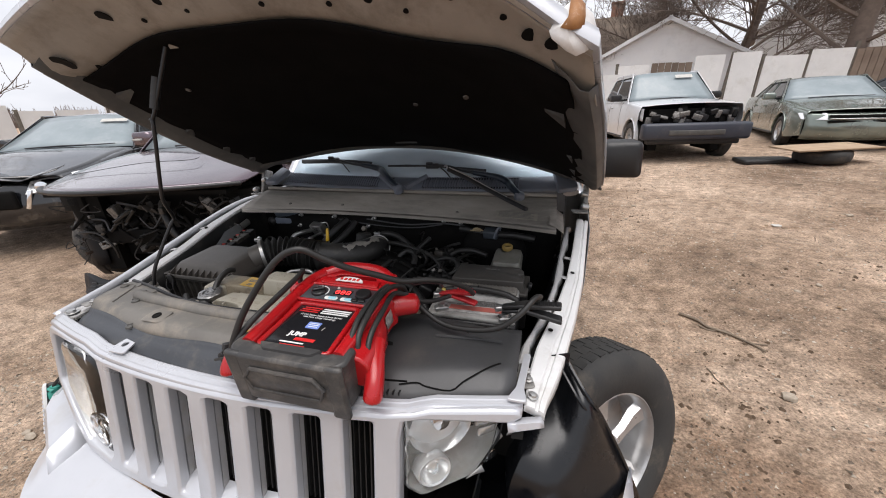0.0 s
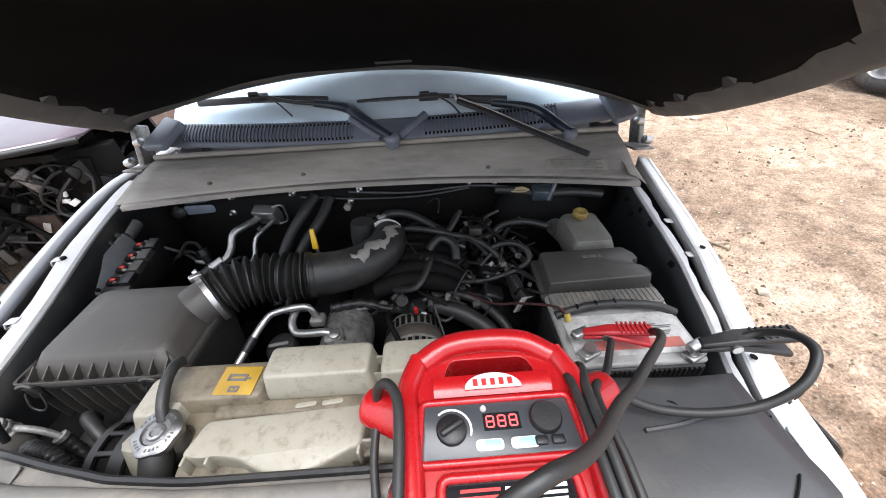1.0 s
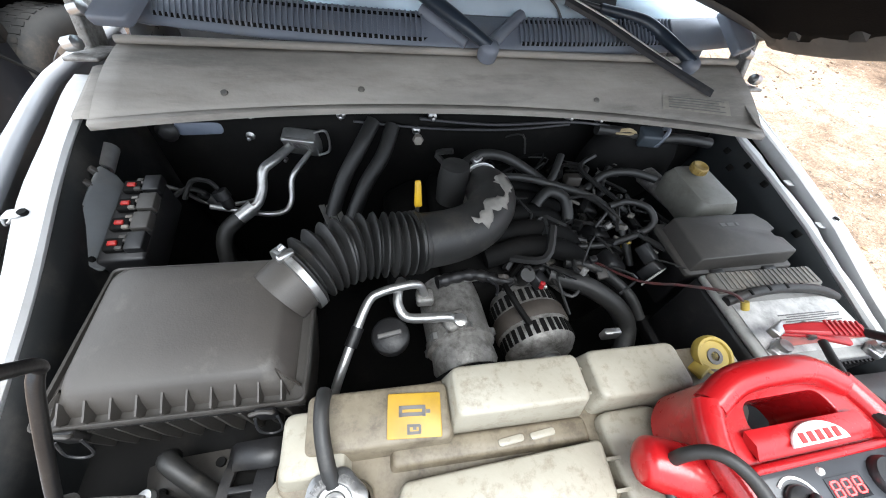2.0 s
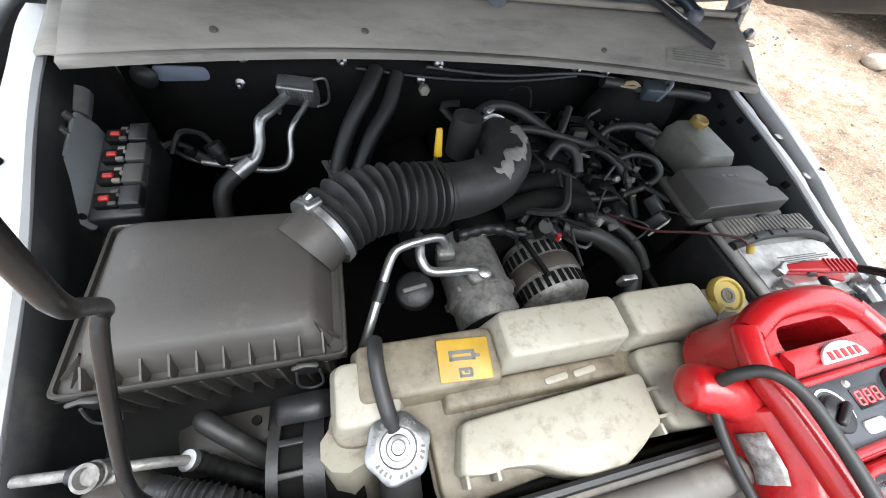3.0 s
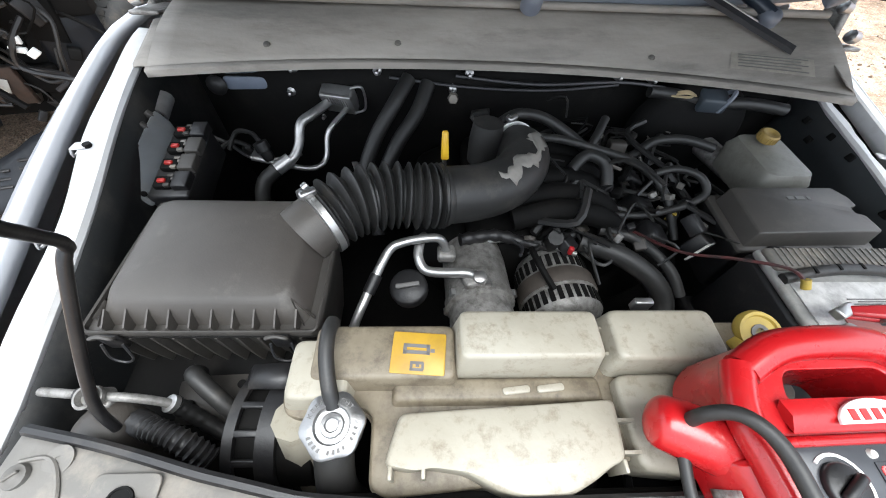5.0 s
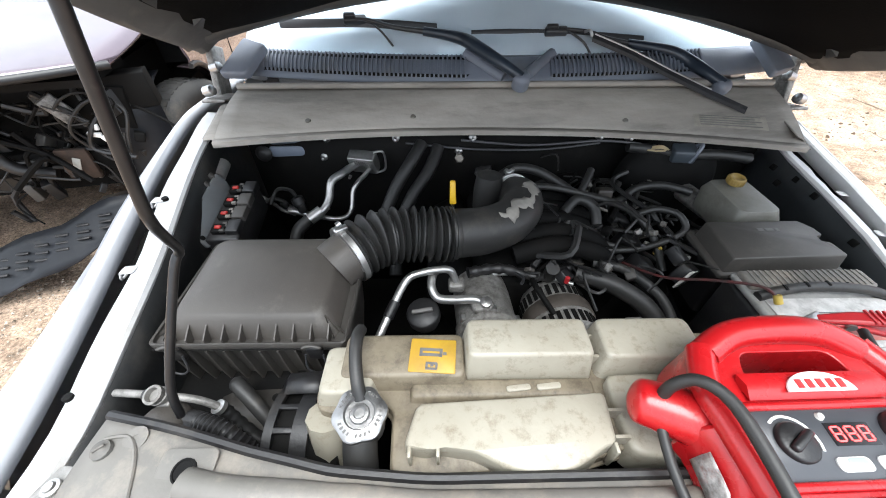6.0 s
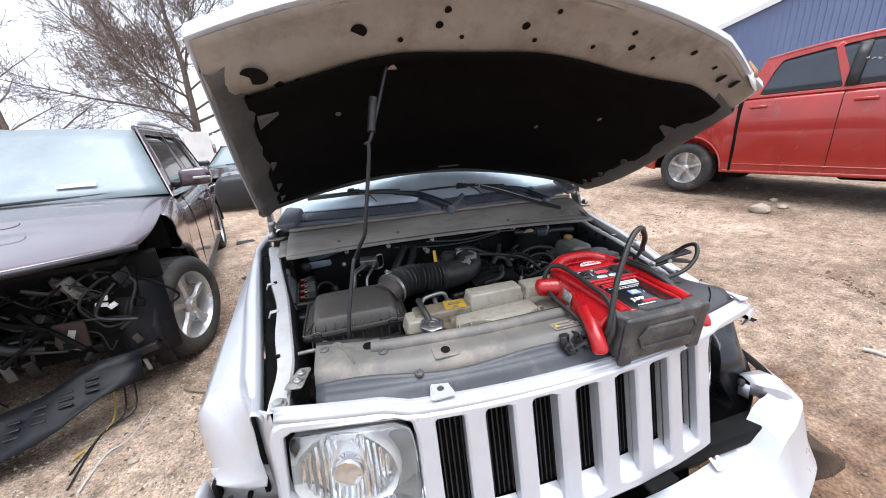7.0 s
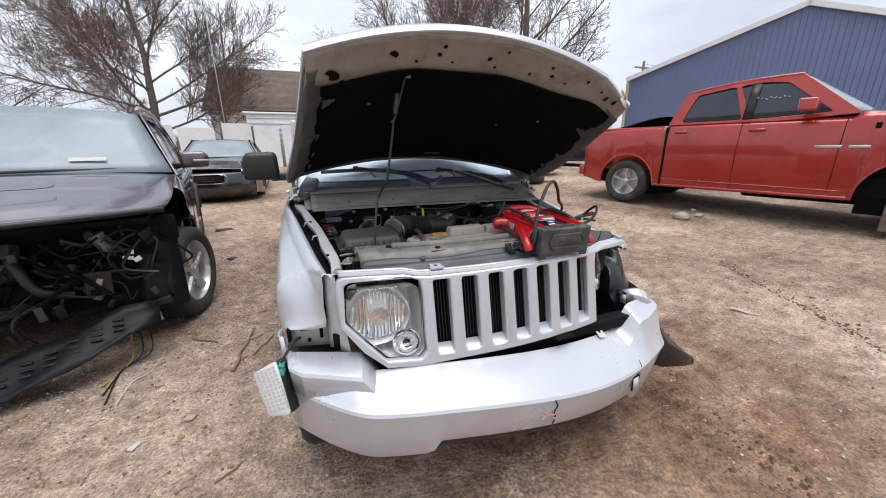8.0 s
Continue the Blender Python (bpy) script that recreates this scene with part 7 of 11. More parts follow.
bm = bmesh.new()
lm = pose(-0.197, 0.340, 0.9702, 3, 0, -4)
for c, s in (((-0.003, 0.008), (0.030, 0.004)), ((-0.003, 0.0005), (0.030, 0.004)), ((-0.016, 0.004), (0.004, 0.012)), ((0.011, 0.004), (0.004, 0.012)), ((0.016, 0.003), (0.005, 0.004)), ((-0.001, -0.0115), (0.015, 0.003)), ((-0.001, -0.019), (0.015, 0.003)), ((-0.007, -0.015), (0.003, 0.008)), ((0.006, -0.015), (0.003, 0.008)), ((0.0, -0.0135), (0.004, 0.005))):
    loft([[lm @ Vector((c[0] + sx * s[0] / 2, c[1] + sy * s[1] / 2, z)) for sx, sy in ((-1, -1), (1, -1), (1, 1), (-1, 1))] for z in (-0.0004, 0.0005)], bm)
part("pictogram", bm, M_GREYPRINT, lab)
wc = part("washer_cap", lathe([(0.030, 0), (0.031, 0.006), (0.028, 0.012), (0.024, 0.012), (0.022, 0.009), (0.001, 0.009)], axis((0.250, 0.376, 0.936), (-0.05, -0.35, 0.93)), 24), M_YELLOWCAP, jeep, "yellow washer-fluid cap")
part("cap_mark", lathe([(0.012, 0.009), (0.012, 0.0105), (0.007, 0.0105), (0.007, 0.009)], axis((0.250, 0.376, 0.936), (-0.05, -0.35, 0.93)), 12), M_GREYPRINT, wc)
part("cap_tongue", box((0.218, 0.360, 0.938), (0.028, 0.022, 0.008), rot=(-18, 0, 25), bevel=0.003), M_YELLOWCAP, wc)
part("washer_tank", tank_block(0.165, 0.30, 0.30, 0.392, 0.90, 0.930, 0.012), M_CREAM, jeep)

# radiator cap and hose
rcm = axis((-0.284, 0.267, 0.962), (0.02, -0.10, 0.99))
n = 48
prof = []
rings = []
for rr, h in ((0.024, -0.012), (0.031, -0.010), (0.0325, -0.004), (0.032, 0.002), (0.029, 0.004)):
    rings.append([rcm @ Vector(((rr + (0.0016 * math.cos(6 * 2 * math.pi * k / n) if rr > 0.028 else 0)) * math.cos(2 * math.pi * k / n), (rr + (0.0016 * math.cos(6 * 2 * math.pi * k / n) if rr > 0.028 else 0)) * math.sin(2 * math.pi * k / n), h)) for k in range(n)])
for rr, h in ((0.019, 0.0055), (0.0172, 0.002), (0.0125, 0.002), (0.011, 0.0055), (0.0075, 0.006), (0.006, 0.0035), (0.0005, 0.0035)):
    rings.append([rcm @ Vector((rr * math.cos(2 * math.pi * k / n), rr * math.sin(2 * math.pi * k / n), h)) for k in range(n)])
rad_cap = part("radiator_cap", loft(rings), mat("worn_cap_metal", (0.36, 0.36, 0.36), (0.26, 0.255, 0.25), 26, 0.34, 0.9, 0.3, 150, dirt=(0.12, 0.11, 0.10), dscale=30, damount=0.35), jeep, "round stamped aluminium radiator cap")
for i, ch in enumerate("KEEP TIGHT"):
    if ch != " ":
        a = radians(150 - 13.0 * i)
        words("letter", ch, 0.0072, rcm @ pose(0.0245 * math.cos(a), 0.0245 * math.sin(a), 0.0046, 0, 0, math.degrees(a) - 90), M_GREYPRINT, rad_cap, 0.0004)
for i in range(13):
    a = radians(198 + 12.0 * i)
    if i not in (4, 9):
        part("stamped_mark", box(rcm @ Vector((0.0245 * math.cos(a), 0.0245 * math.sin(a), 0.0047)), (0.0046, 0.0026, 0.0008), rot=(0, 0, math.degrees(a))), M_GREYPRINT, rad_cap)
part("cap_neck", lathe([(0.025, -0.05), (0.025, -0.005), (0.02, 0.0)], rcm, 20), M_STEEL, jeep)
part("overflow_hose", tube([(-0.296, 0.372, 0.985), (-0.297, 0.355, 0.992), (-0.296, 0.33, 0.988), (-0.291, 0.302, 0.976), (-0.286, 0.285, 0.962)], 0.0085, 10), M_HOSE, jeep)
part("lower_hose", tube([(-0.285, 0.255, 0.945), (-0.282, 0.215, 0.90), (-0.275, 0.20, 0.80)], 0.021, 14), M_HOSE, jeep)

# fan shroud mouths ahead of the tank
for x, s in ((-0.15, 1), (0.14, 1), (-0.06, 1)):
    bm = bmesh.new()
    lathe([(0.078, -0.01), (0.082, -0.004), (0.082, 0.004), (0.076, 0.006), (0.072, 0.0), (0.078, -0.01)], axis((x, 0.225, 0.855), (0, -0.5, 0.85)), 28, bm)
    lathe([(0.070, -0.014), (0.050, -0.002), (0.02, 0.004), (0.001, 0.004)], axis((x, 0.225, 0.855), (0, -0.5, 0.85)), 24, bm)
    part("shroud_ring", bm, M_BLACK, jeep)
fan = part("fan_motor", lathe([(0.030, -0.055), (0.062, -0.050), (0.064, 0.050), (0.03, 0.055)], axis((-0.372, 0.285, 0.838), (1, 0, 0)), 24), M_DARK, jeep, "black cooling fan motor in a slotted cage")
for x, w in ((-0.414, 0.006), (-0.372, 0.011)):
    part("cage_ring", lathe([(0.066, -w), (0.0725, -w), (0.0725, w), (0.066, w), (0.066, -w)], axis((x, 0.285, 0.838), (1, 0, 0)), 30), M_BLACK, fan)
for k in range(14):
    a = 2 * math.pi * k / 14
    c = Vector((-0.395, 0.285 + 0.0695 * math.cos(a), 0.838 + 0.0695 * math.sin(a)))
    part("cage_bar", box(c, (0.044, 0.008, 0.005), rot=(math.degrees(a) + 90, 0, 0), bevel=0.0015), M_BLACK, fan)
part("fan_shield", sheet([[(-0.425, 0.352, 0.880), (-0.41, 0.350, 0.905), (-0.37, 0.350, 0.912), (-0.345, 0.352, 0.90)], [(-0.428, 0.322, 0.878), (-0.41, 0.320, 0.903), (-0.37, 0.318, 0.910), (-0.345, 0.322, 0.898)]]), M_BLACK, fan, solid=0.003)

# front cover over the radiator
def cover(x, t):
    """x across, t from the front lip to the rear edge."""
    rear = float(np.interp(x, (-0.62, -0.58, -0.50, -0.45, -0.40, -0.30, -0.20, 0.12), (0.268, 0.266, 0.251, 0.239, 0.226, 0.205, 0.197, 0.200)))
    f = front_y(x, 0.935) + 0.024
    y = lerp(f, rear, t)
    z = 0.914 + 0.010 * smooth(0.38, 0.46, abs(x)) + 0.024 * smooth(0.0, 0.20, t) - 0.010 * smooth(0.38, 0.46, abs(x)) * smooth(0.0, 0.2, t) + 0.030 * smooth(0.22, 0.42, t) + 0.006 * t - 0.012 * smooth(0.2, 0.55, x) + 0.004 * math.sin(t * 5 + x * 3)
    return Vector((x, y, z))


# Same cover, with the front slope's bluish sheen and darkness put into its colour.
M_COVERFRONT = mat("cover_plastic_blue_sheen", (0.046, 0.050, 0.058), (0.034, 0.037, 0.043), 5, 0.44, 0.0, 0.14, 160, dirt=(0.13, 0.118, 0.10), dscale=13, damount=0.36)
cov = part("radiator_cover", sheet([[cover(lerp(-0.575, 0.135 - 0.05 * j / 12, i / 32), lerp(0.27, 1.0, j / 12)) for i in range(33)] for j in range(13)]), M_COVER, jeep, "dusty grey plastic radiator cover", solid=0.003)
part("cover_front", sheet([[cover(lerp(-0.575, 0.128, i / 32), lerp(0.0, 0.30 + 0.02 * math.sin(i * 0.35), j / 10)) + Vector((0, 0, 0.0010)) for i in range(33)] for j in range(11)]), M_COVERFRONT, cov, "dark blue-grey front slope", solid=0.003)
part("cover_edge", tube([cover(lerp(-0.575, 0.085, i / 22), 1.0) for i in range(23)], 0.0055, 7, smooth=2), M_BLACK, cov)
part("cover_bead", tube([cover(lerp(-0.448, 0.08, i / 18), lerp(0.74, 0.84, smooth(0, 6, i))) + Vector((0, 0, 0.003)) for i in range(19)], 0.016, 12, smooth=2), M_COVER, cov)
for x, t, rr in ((-0.290, 0.50, 0.0105), (-0.455, 0.80, 0.0125)):
    p = cover(x, t)
    part("cover_hole", lathe([(rr, 0.0), (rr, 0.003), (rr * 0.85, 0.0032), (rr * 0.8, 0.0022), (0.001, 0.0022)], axis(p + Vector((0, 0, 0.0005)), (0, -0.12, 1)), 18), M_DARK, cov)
    part("hole_boss", slab(rpoly([(-0.03, -0.022), (0.03, -0.022), (0.03, 0.022), (-0.03, 0.022)], 0.008, 3), 0, 0.0015, axis(p, (0, -0.12, 1)), edge=0.001), M_COVER, cov)
for x, t in ((-0.358, 0.29), (-0.425, 0.62), (-0.555, 0.80), (0.05, 0.48)):
    p = cover(x, t)
    c = part("push_clip", lathe([(0.011, 0), (0.010, 0.004), (0.007, 0.005), (0.006, 0.006), (0.001, 0.007)], axis(p, (0, -0.1, 1)), 14), M_RAIL, cov)
    part("clip_fin", box(p + Vector((0, 0, 0.007)), (0.012, 0.003, 0.004), rot=(0, 0, 40), bevel=0.001), M_RAIL, c)
part("cover_bead", tube([cover(x, t) + Vector((0, 0, 0.001)) for x, t in ((-0.560, 0.86), (-0.535, 0.90), (-0.515, 0.80), (-0.500, 0.62), (-0.490, 0.45))], 0.0022, 6), M_COVER, cov)
part("ear_boss", lathe([(0.013, 0), (0.013, 0.0016), (0.004, 0.0018), (0.0035, 0.0010), (0.001, 0.0010)], axis(cover(-0.527, 0.90), (0, -0.1, 1)), 18), M_COVER, cov)
cl = part("cover_label", sheet([[cover(lerp(-0.02, 0.10, i / 5), lerp(0.42, 0.62, j / 3)) + Vector((0, 0, 0.0022)) for i in range(6)] for j in range(4)]), mat("dusty_caution_sticker", (0.34, 0.31, 0.25), (0.20, 0.185, 0.155), 40, 0.6, 0.0, 0.1, 160, dirt=(0.15, 0.135, 0.115), dscale=16, damount=0.5), cov, "faded caution sticker")
bm = bmesh.new()
for k in range(4):
    p = cover(lerp(0.01, 0.06, (k % 2)), 0.46 + 0.04 * k) + Vector((0, 0, 0.0042))
    box(p, (0.045, 0.0025, 0.0006), bm)
part("label_print", bm, M_GREYPRINT, cl, kind="stuff")
part("sticker_mark", slab([(-0.008, -0.006), (0.008, -0.006), (0, 0.008)], 0, 0.001, axis(cover(-0.008, 0.52) + Vector((0, 0, 0.003)), (0, -0.1, 1)), edge=0.0003), M_YELLOWCAP, cl)
# broken wiring and latch pieces where the cover ends
bm = bmesh.new()
r = random.Random(12)
for k in range(16):
    c = Vector((r.uniform(-0.02, 0.085), r.uniform(0.045, 0.085), r.uniform(0.945, 0.965)))
    box(c, (r.uniform(0.008, 0.03), r.uniform(0.008, 0.02), r.uniform(0.012, 0.04)), bm, rot=(r.uniform(-40, 40), r.uniform(-40, 40), r.uniform(0, 90)), bevel=0.002)
part("hood_latch", bm, M_BLACK, jeep, "broken black hood latch", kind="stuff")
for k in range(6):
    a = Vector((r.uniform(-0.03, 0.09), r.uniform(0.04, 0.09), 0.955))
    part("latch_wire", tube([a, a + Vector((r.uniform(-0.02, 0.02), r.uniform(-0.02, 0.01), r.uniform(0.01, 0.03))), a + Vector((r.uniform(-0.05, 0.05), r.uniform(-0.03, 0.03), r.uniform(-0.01, 0.02)))], 0.003, 6), M_RUBBER, jeep)

# battery, strap and terminals
bat = part("battery", box((0.455, 0.437, 0.835), (0.235, 0.178, 0.165), bevel=0.008), M_BLACK, jeep, "black car battery with a grey top and label")
part("battery_lid", box((0.455, 0.437, 0.924), (0.230, 0.172, 0.014), bevel=0.005), M_BATTERY, bat)
part("battery_ridge", box((0.455, 0.500, 0.933), (0.220, 0.040, 0.014), bevel=0.005), M_COVER, bat)
bl_ = part("battery_label", box((0.458, 0.413, 0.9325), (0.208, 0.092, 0.0015)), mat("worn_battery_label", (0.58, 0.57, 0.55), (0.36, 0.35, 0.34), 40, 0.5, 0.1, 0.1, 200, dirt=(0.12, 0.11, 0.10), dscale=22, damount=0.4), bat, "silver and red battery label")
part("label_stripe", box((0.470, 0.388, 0.9342), (0.15, 0.020, 0.001)), mat("faded_red_print", (0.45, 0.12, 0.09), (0.38, 0.12, 0.10), 30, 0.5), bl_)
bm = bmesh.new()
for k in range(7):
    box((0.47 + 0.01 * (k % 3), 0.405 + 0.004 * k, 0.9342), (0.12 - 0.012 * (k % 4), 0.0018, 0.0008), bm)
part("label_print", bm, M_GREYPRINT, bl_, kind="stuff")
for k in range(5):
    part("strap_slot", box((0.385 + k * 0.036, 0.4725 - 0.0012 * abs(k - 2) ** 2, 0.9555 - 0.0016 * abs(k - 1.6) ** 2), (0.004, 0.010, 0.003)), M_DARK, bat)
for k in range(20):
    part("top_rib", box((0.360 + k * 0.0102, 0.500, 0.9405), (0.0035, 0.034, 0.002)), M_COVER, bat)
part("battery_strap", tube([(0.345, 0.463, 0.935), (0.40, 0.470, 0.946), (0.46, 0.472, 0.948), (0.53, 0.466, 0.944), (0.570, 0.455, 0.932)], 0.0085, 8), M_RUBBER, bat)
for k in range(26):
    part("rib", box((0.350 + k * 0.0084, 0.3485, 0.905), (0.004, 0.006, 0.018)), M_BLACK, bat)
for x, y in ((0.375, 0.375), (0.545, 0.360)):
    part("terminal", lathe([(0.012, 0), (0.010, 0.02), (0.001, 0.021)], pose(x, y, 0.930), 12), M_STEEL, bat)
    part("terminal_clamp", box((x, y - 0.002, 0.936), (0.036, 0.022, 0.012), rot=(0, 0, 25), bevel=0.003), M_STEEL, bat)
part("battery_tray", box((0.455, 0.437, 0.74), (0.26, 0.20, 0.03), bevel=0.005), M_BLACK, jeep)
part("ground_wire", tube([(0.362, 0.449, 0.946), (0.345, 0.47, 0.952), (0.29, 0.50, 0.935), (0.235, 0.535, 0.905), (0.19, 0.60, 0.88)], 0.0028, 6), mat("red_black_wire", (0.07, 0.014, 0.014), (0.02, 0.014, 0.014), 60, 0.5), jeep)
part("wire_tag", tube([(0.363, 0.443, 0.940), (0.360, 0.452, 0.951)], 0.006, 8, smooth=0), M_YELLOWCAP, jeep)

# fuse box behind the battery
pdc = part("fuse_box", loft([ring_box(0.356, 0.590, 0.548, 0.672, 0.78, 0.01), ring_box(0.350, 0.592, 0.546, 0.674, 0.900, 0.01)]), M_BLACK, jeep, "black plastic fuse box")
lid = [(0.354, 0.548), (0.582, 0.553), (0.581, 0.588), (0.566, 0.594), (0.567, 0.612), (0.582, 0.617), (0.580, 0.640), (0.562, 0.666), (0.360, 0.660)]
part("lid", slab(rpoly(lid, 0.004, 3), 0.900, 0.938, edge=0.004, draft=0.005), M_FUSELID, pdc)
part("lid_rim", slab(rpoly([(0.345, 0.540), (0.592, 0.545), (0.595, 0.678), (0.347, 0.674)], 0.008, 3), 0.894, 0.903, edge=0.003), M_FUSELID, pdc)
for x in (0.39, 0.42, 0.45, 0.50, 0.53, 0.56):
    part("lid_rib", box((x, 0.540, 0.884), (0.004, 0.008, 0.030), bevel=0.001), M_FUSELID, pdc)
part("side_latch", box((0.594, 0.602, 0.900), (0.014, 0.026, 0.028), rot=(0, 20, 0), bevel=0.003), M_BLACK, pdc)
for x in (0.41, 0.53):
    part("clip", box((x, 0.542, 0.896), (0.030, 0.012, 0.022), bevel=0.003), M_BLACK, pdc)
    part("clip_slot", box((x, 0.5355, 0.897), (0.016, 0.002, 0.006)), M_DARK, pdc)
for px, pw in ((0.462, 0.012), (0.480, 0.016), (0.496, 0.006)):
    part("lid_print", box((px, 0.632, 0.9385), (pw, 0.008, 0.0008)), M_GREYPRINT, pdc)
part("ecu_plug", box((0.318, 0.585, 0.86), (0.035, 0.03, 0.045), rot=(10, 20, 30), bevel=0.004), M_BLACK, jeep)
part("plug_frame", box((0.312, 0.568, 0.862), (0.036, 0.004, 0.046), rot=(10, 20, 30), bevel=0.001), M_PALEPRINT, jeep)

# brake fluid reservoir and booster
boost = part("brake_booster", lathe([(0.11, -0.02), (0.135, 0.0), (0.135, 0.03), (0.115, 0.05), (0.07, 0.065), (0.04, 0.07)], axis((0.435, 0.955, 0.86), (0, -1, 0.03)), 30), M_DARK, jeep)
part("master_cylinder", tube([(0.47, 0.90, 0.86), (0.50, 0.78, 0.86)], 0.025, 12, smooth=0), M_CAST, boost)
res = part("brake_reservoir", loft([ring_box(0.462, 0.560, 0.690, 0.830, 0.86, 0.016), ring_box(0.458, 0.562, 0.686, 0.832, 0.915, 0.016), ring_box(0.466, 0.556, 0.694, 0.826, 0.935, 0.02), ring_box(0.48, 0.545, 0.71, 0.81, 0.938, 0.02)]), mat("clouded_reservoir_plastic", (0.20, 0.195, 0.172), (0.14, 0.134, 0.115), 10, 0.4, 0.0, 0.1, 120, dirt=(0.10, 0.085, 0.065), dscale=30, damount=0.4), jeep, "clouded white brake-fluid reservoir")
capm = axis((0.506, 0.795, 0.944), (0, -0.1, 1))
cp = part("reservoir_cap", lathe([(0.016, 0), (0.018, 0.003), (0.018, 0.015), (0.016, 0.018), (0.010, 0.018), (0.008, 0.016), (0.001, 0.016)], capm, 24), mat("brown_yellow_cap", (0.24, 0.165, 0.05), (0.30, 0.20, 0.05), 25, 0.5), res, "ochre screw cap")
for k in range(18):
    a = k * 2 * math.pi / 18
    part("cap_ridge", box(capm @ Vector((0.0183 * math.cos(a), 0.0183 * math.sin(a), 0.009)), (0.0024, 0.0024, 0.012), rot=(0, 0, math.degrees(a))), bpy.data.materials["brown_yellow_cap"], cp)

# relay block on the inner wing
rm = pose(-0.652, 0.712, 0.925, 0, 0, 3)
rel = part("relay_block", box(rm @ Vector((0.016, 0, -0.020)), (0.068, 0.160, 0.064), rot=(8, 0, 3), bevel=0.005), M_BLACK, jeep, "black relay block with red-tabbed fuses")
M_BACKPLATE = mat("grey_backplate", (0.16, 0.17, 0.178), (0.12, 0.126, 0.13), 8, 0.5, 0.0, 0.1, 120, dirt=(0.20, 0.185, 0.16), dscale=12, damount=0.3)
plate = [(-0.092, -0.030), (0.070, -0.030), (0.090, -0.002), (0.092, 0.024), (-0.090, 0.026)]
bpm = rm @ pose(-0.028, 0.0, 0.022, 8, 0, 0) @ Matrix(((0, -0.50, 0.866, 0), (1, 0, 0, 0), (0, 0.866, 0.50, 0), (0, 0, 0, 1)))
part("backplate", slab(rpoly(plate, 0.004, 2), -0.004, 0.002, bpm, edge=0.001), M_BACKPLATE, rel)
part("plate_bolt", lathe([(0.005, 0), (0.005, 0.002), (0.001, 0.003)], bpm @ pose(-0.080, -0.010, 0.002), 10), M_DARK, rel)
for y in (-0.078, -0.045, 0.005, 0.050, 0.080):
    part("backplate_rib", box(bpm @ Vector((y, 0.027, -0.006)), (0.016, 0.010, 0.014), rot=(0, -30, 3), bevel=0.002), M_FUSELID, rel)
for k in range(4):
    y, z = -0.058 + k * 0.0397, 0.008 + k * 0.006
    part("red_tab", box(rm @ Vector((0.006, y, z + 0.006)), (0.013, 0.008, 0.007), rot=(8, 0, 3), bevel=0.0015), flat("red_tab", (0.36, 0.02, 0.015), 0.4) if k == 0 else bpy.data.materials["red_tab"], rel)
    part("tab_socket", box(rm @ Vector((0.006, y + 0.001, z)), (0.028, 0.024, 0.012), rot=(8, 0, 3), bevel=0.003), M_DARK, rel)
    part("relay", box(rm @ Vector((0.036, y + 0.004, z - 0.001)), (0.026, 0.034, 0.020), rot=(8, 0, 3), bevel=0.002), M_FUSELID if k in (1, 2) else M_BLACK, rel)
    for dx, dy in ((0.012, 0.013), (0.020, 0.005), (0.013, -0.010)):
        part("fuse", box(rm @ Vector((dx + 0.004, y + dy, z + 0.005)), (0.010, 0.006, 0.006), rot=(8, 0, 3), bevel=0.001), M_COVER if 0 < k < 3 else M_FUSELID, rel)
part("relay_leg", box(rm @ Vector((-0.004, -0.085, -0.075)), (0.07, 0.04, 0.08), rot=(0, 0, 3), bevel=0.01), M_BLACK, rel)

# refrigerant block on the firewall and its pipes
acb = part("expansion_block", box((-0.392, 0.955, 0.920), (0.075, 0.035, 0.060), rot=(25, 0, -12), bevel=0.005), M_ALU, jeep, "cast aluminium expansion valve block")
part("block_face", box((-0.390, 0.936, 0.927), (0.064, 0.008, 0.036), rot=(25, 0, -12), bevel=0.002), M_ALU, acb)
bm = bmesh.new()
for k in range(9):
    box((-0.412 + k * 0.0055, 0.931, 0.929 - 0.0009 * k), (0.002, 0.002, 0.020), bm, rot=(25, 0, -12))
part("block_print", bm, M_GREYPRINT, acb)
part("clip_wire", tube([(-0.36, 0.93, 0.96), (-0.335, 0.94, 0.955), (-0.335, 0.945, 0.905), (-0.36, 0.94, 0.895)], 0.003, 6), M_STEEL, acb)
p1 = part("ac_pipe", tube([(-0.412, 0.950, 0.918), (-0.440, 0.890, 0.922), (-0.462, 0.862, 0.915), (-0.468, 0.835, 0.885), (-0.478, 0.812, 0.868), (-0.492, 0.800, 0.862)], 0.0100, 12), M_ALU, jeep, "thick aluminium refrigerant pipe")
part("crimp", tube([(-0.485, 0.806, 0.866), (-0.512, 0.785, 0.855)], lambda t: 0.0140 + 0.0012 * math.cos(t * 18), 14, smooth=0), M_ALU, p1)
part("rubber_hose", tube([(-0.512, 0.785, 0.855), (-0.538, 0.762, 0.838), (-0.545, 0.735, 0.80), (-0.54, 0.70, 0.72)], 0.0155, 14), M_HOSE, p1)
part("ac_pipe", tube([(-0.376, 0.945, 0.905), (-0.388, 0.915, 0.902), (-0.402, 0.888, 0.897), (-0.415, 0.870, 0.880), (-0.420, 0.845, 0.845), (-0.435, 0.825, 0.832), (-0.47, 0.815, 0.835), (-0.54, 0.818, 0.850), (-0.575, 0.822, 0.855)], 0.0062, 10), M_ALU, jeep, "thin aluminium refrigerant pipe")
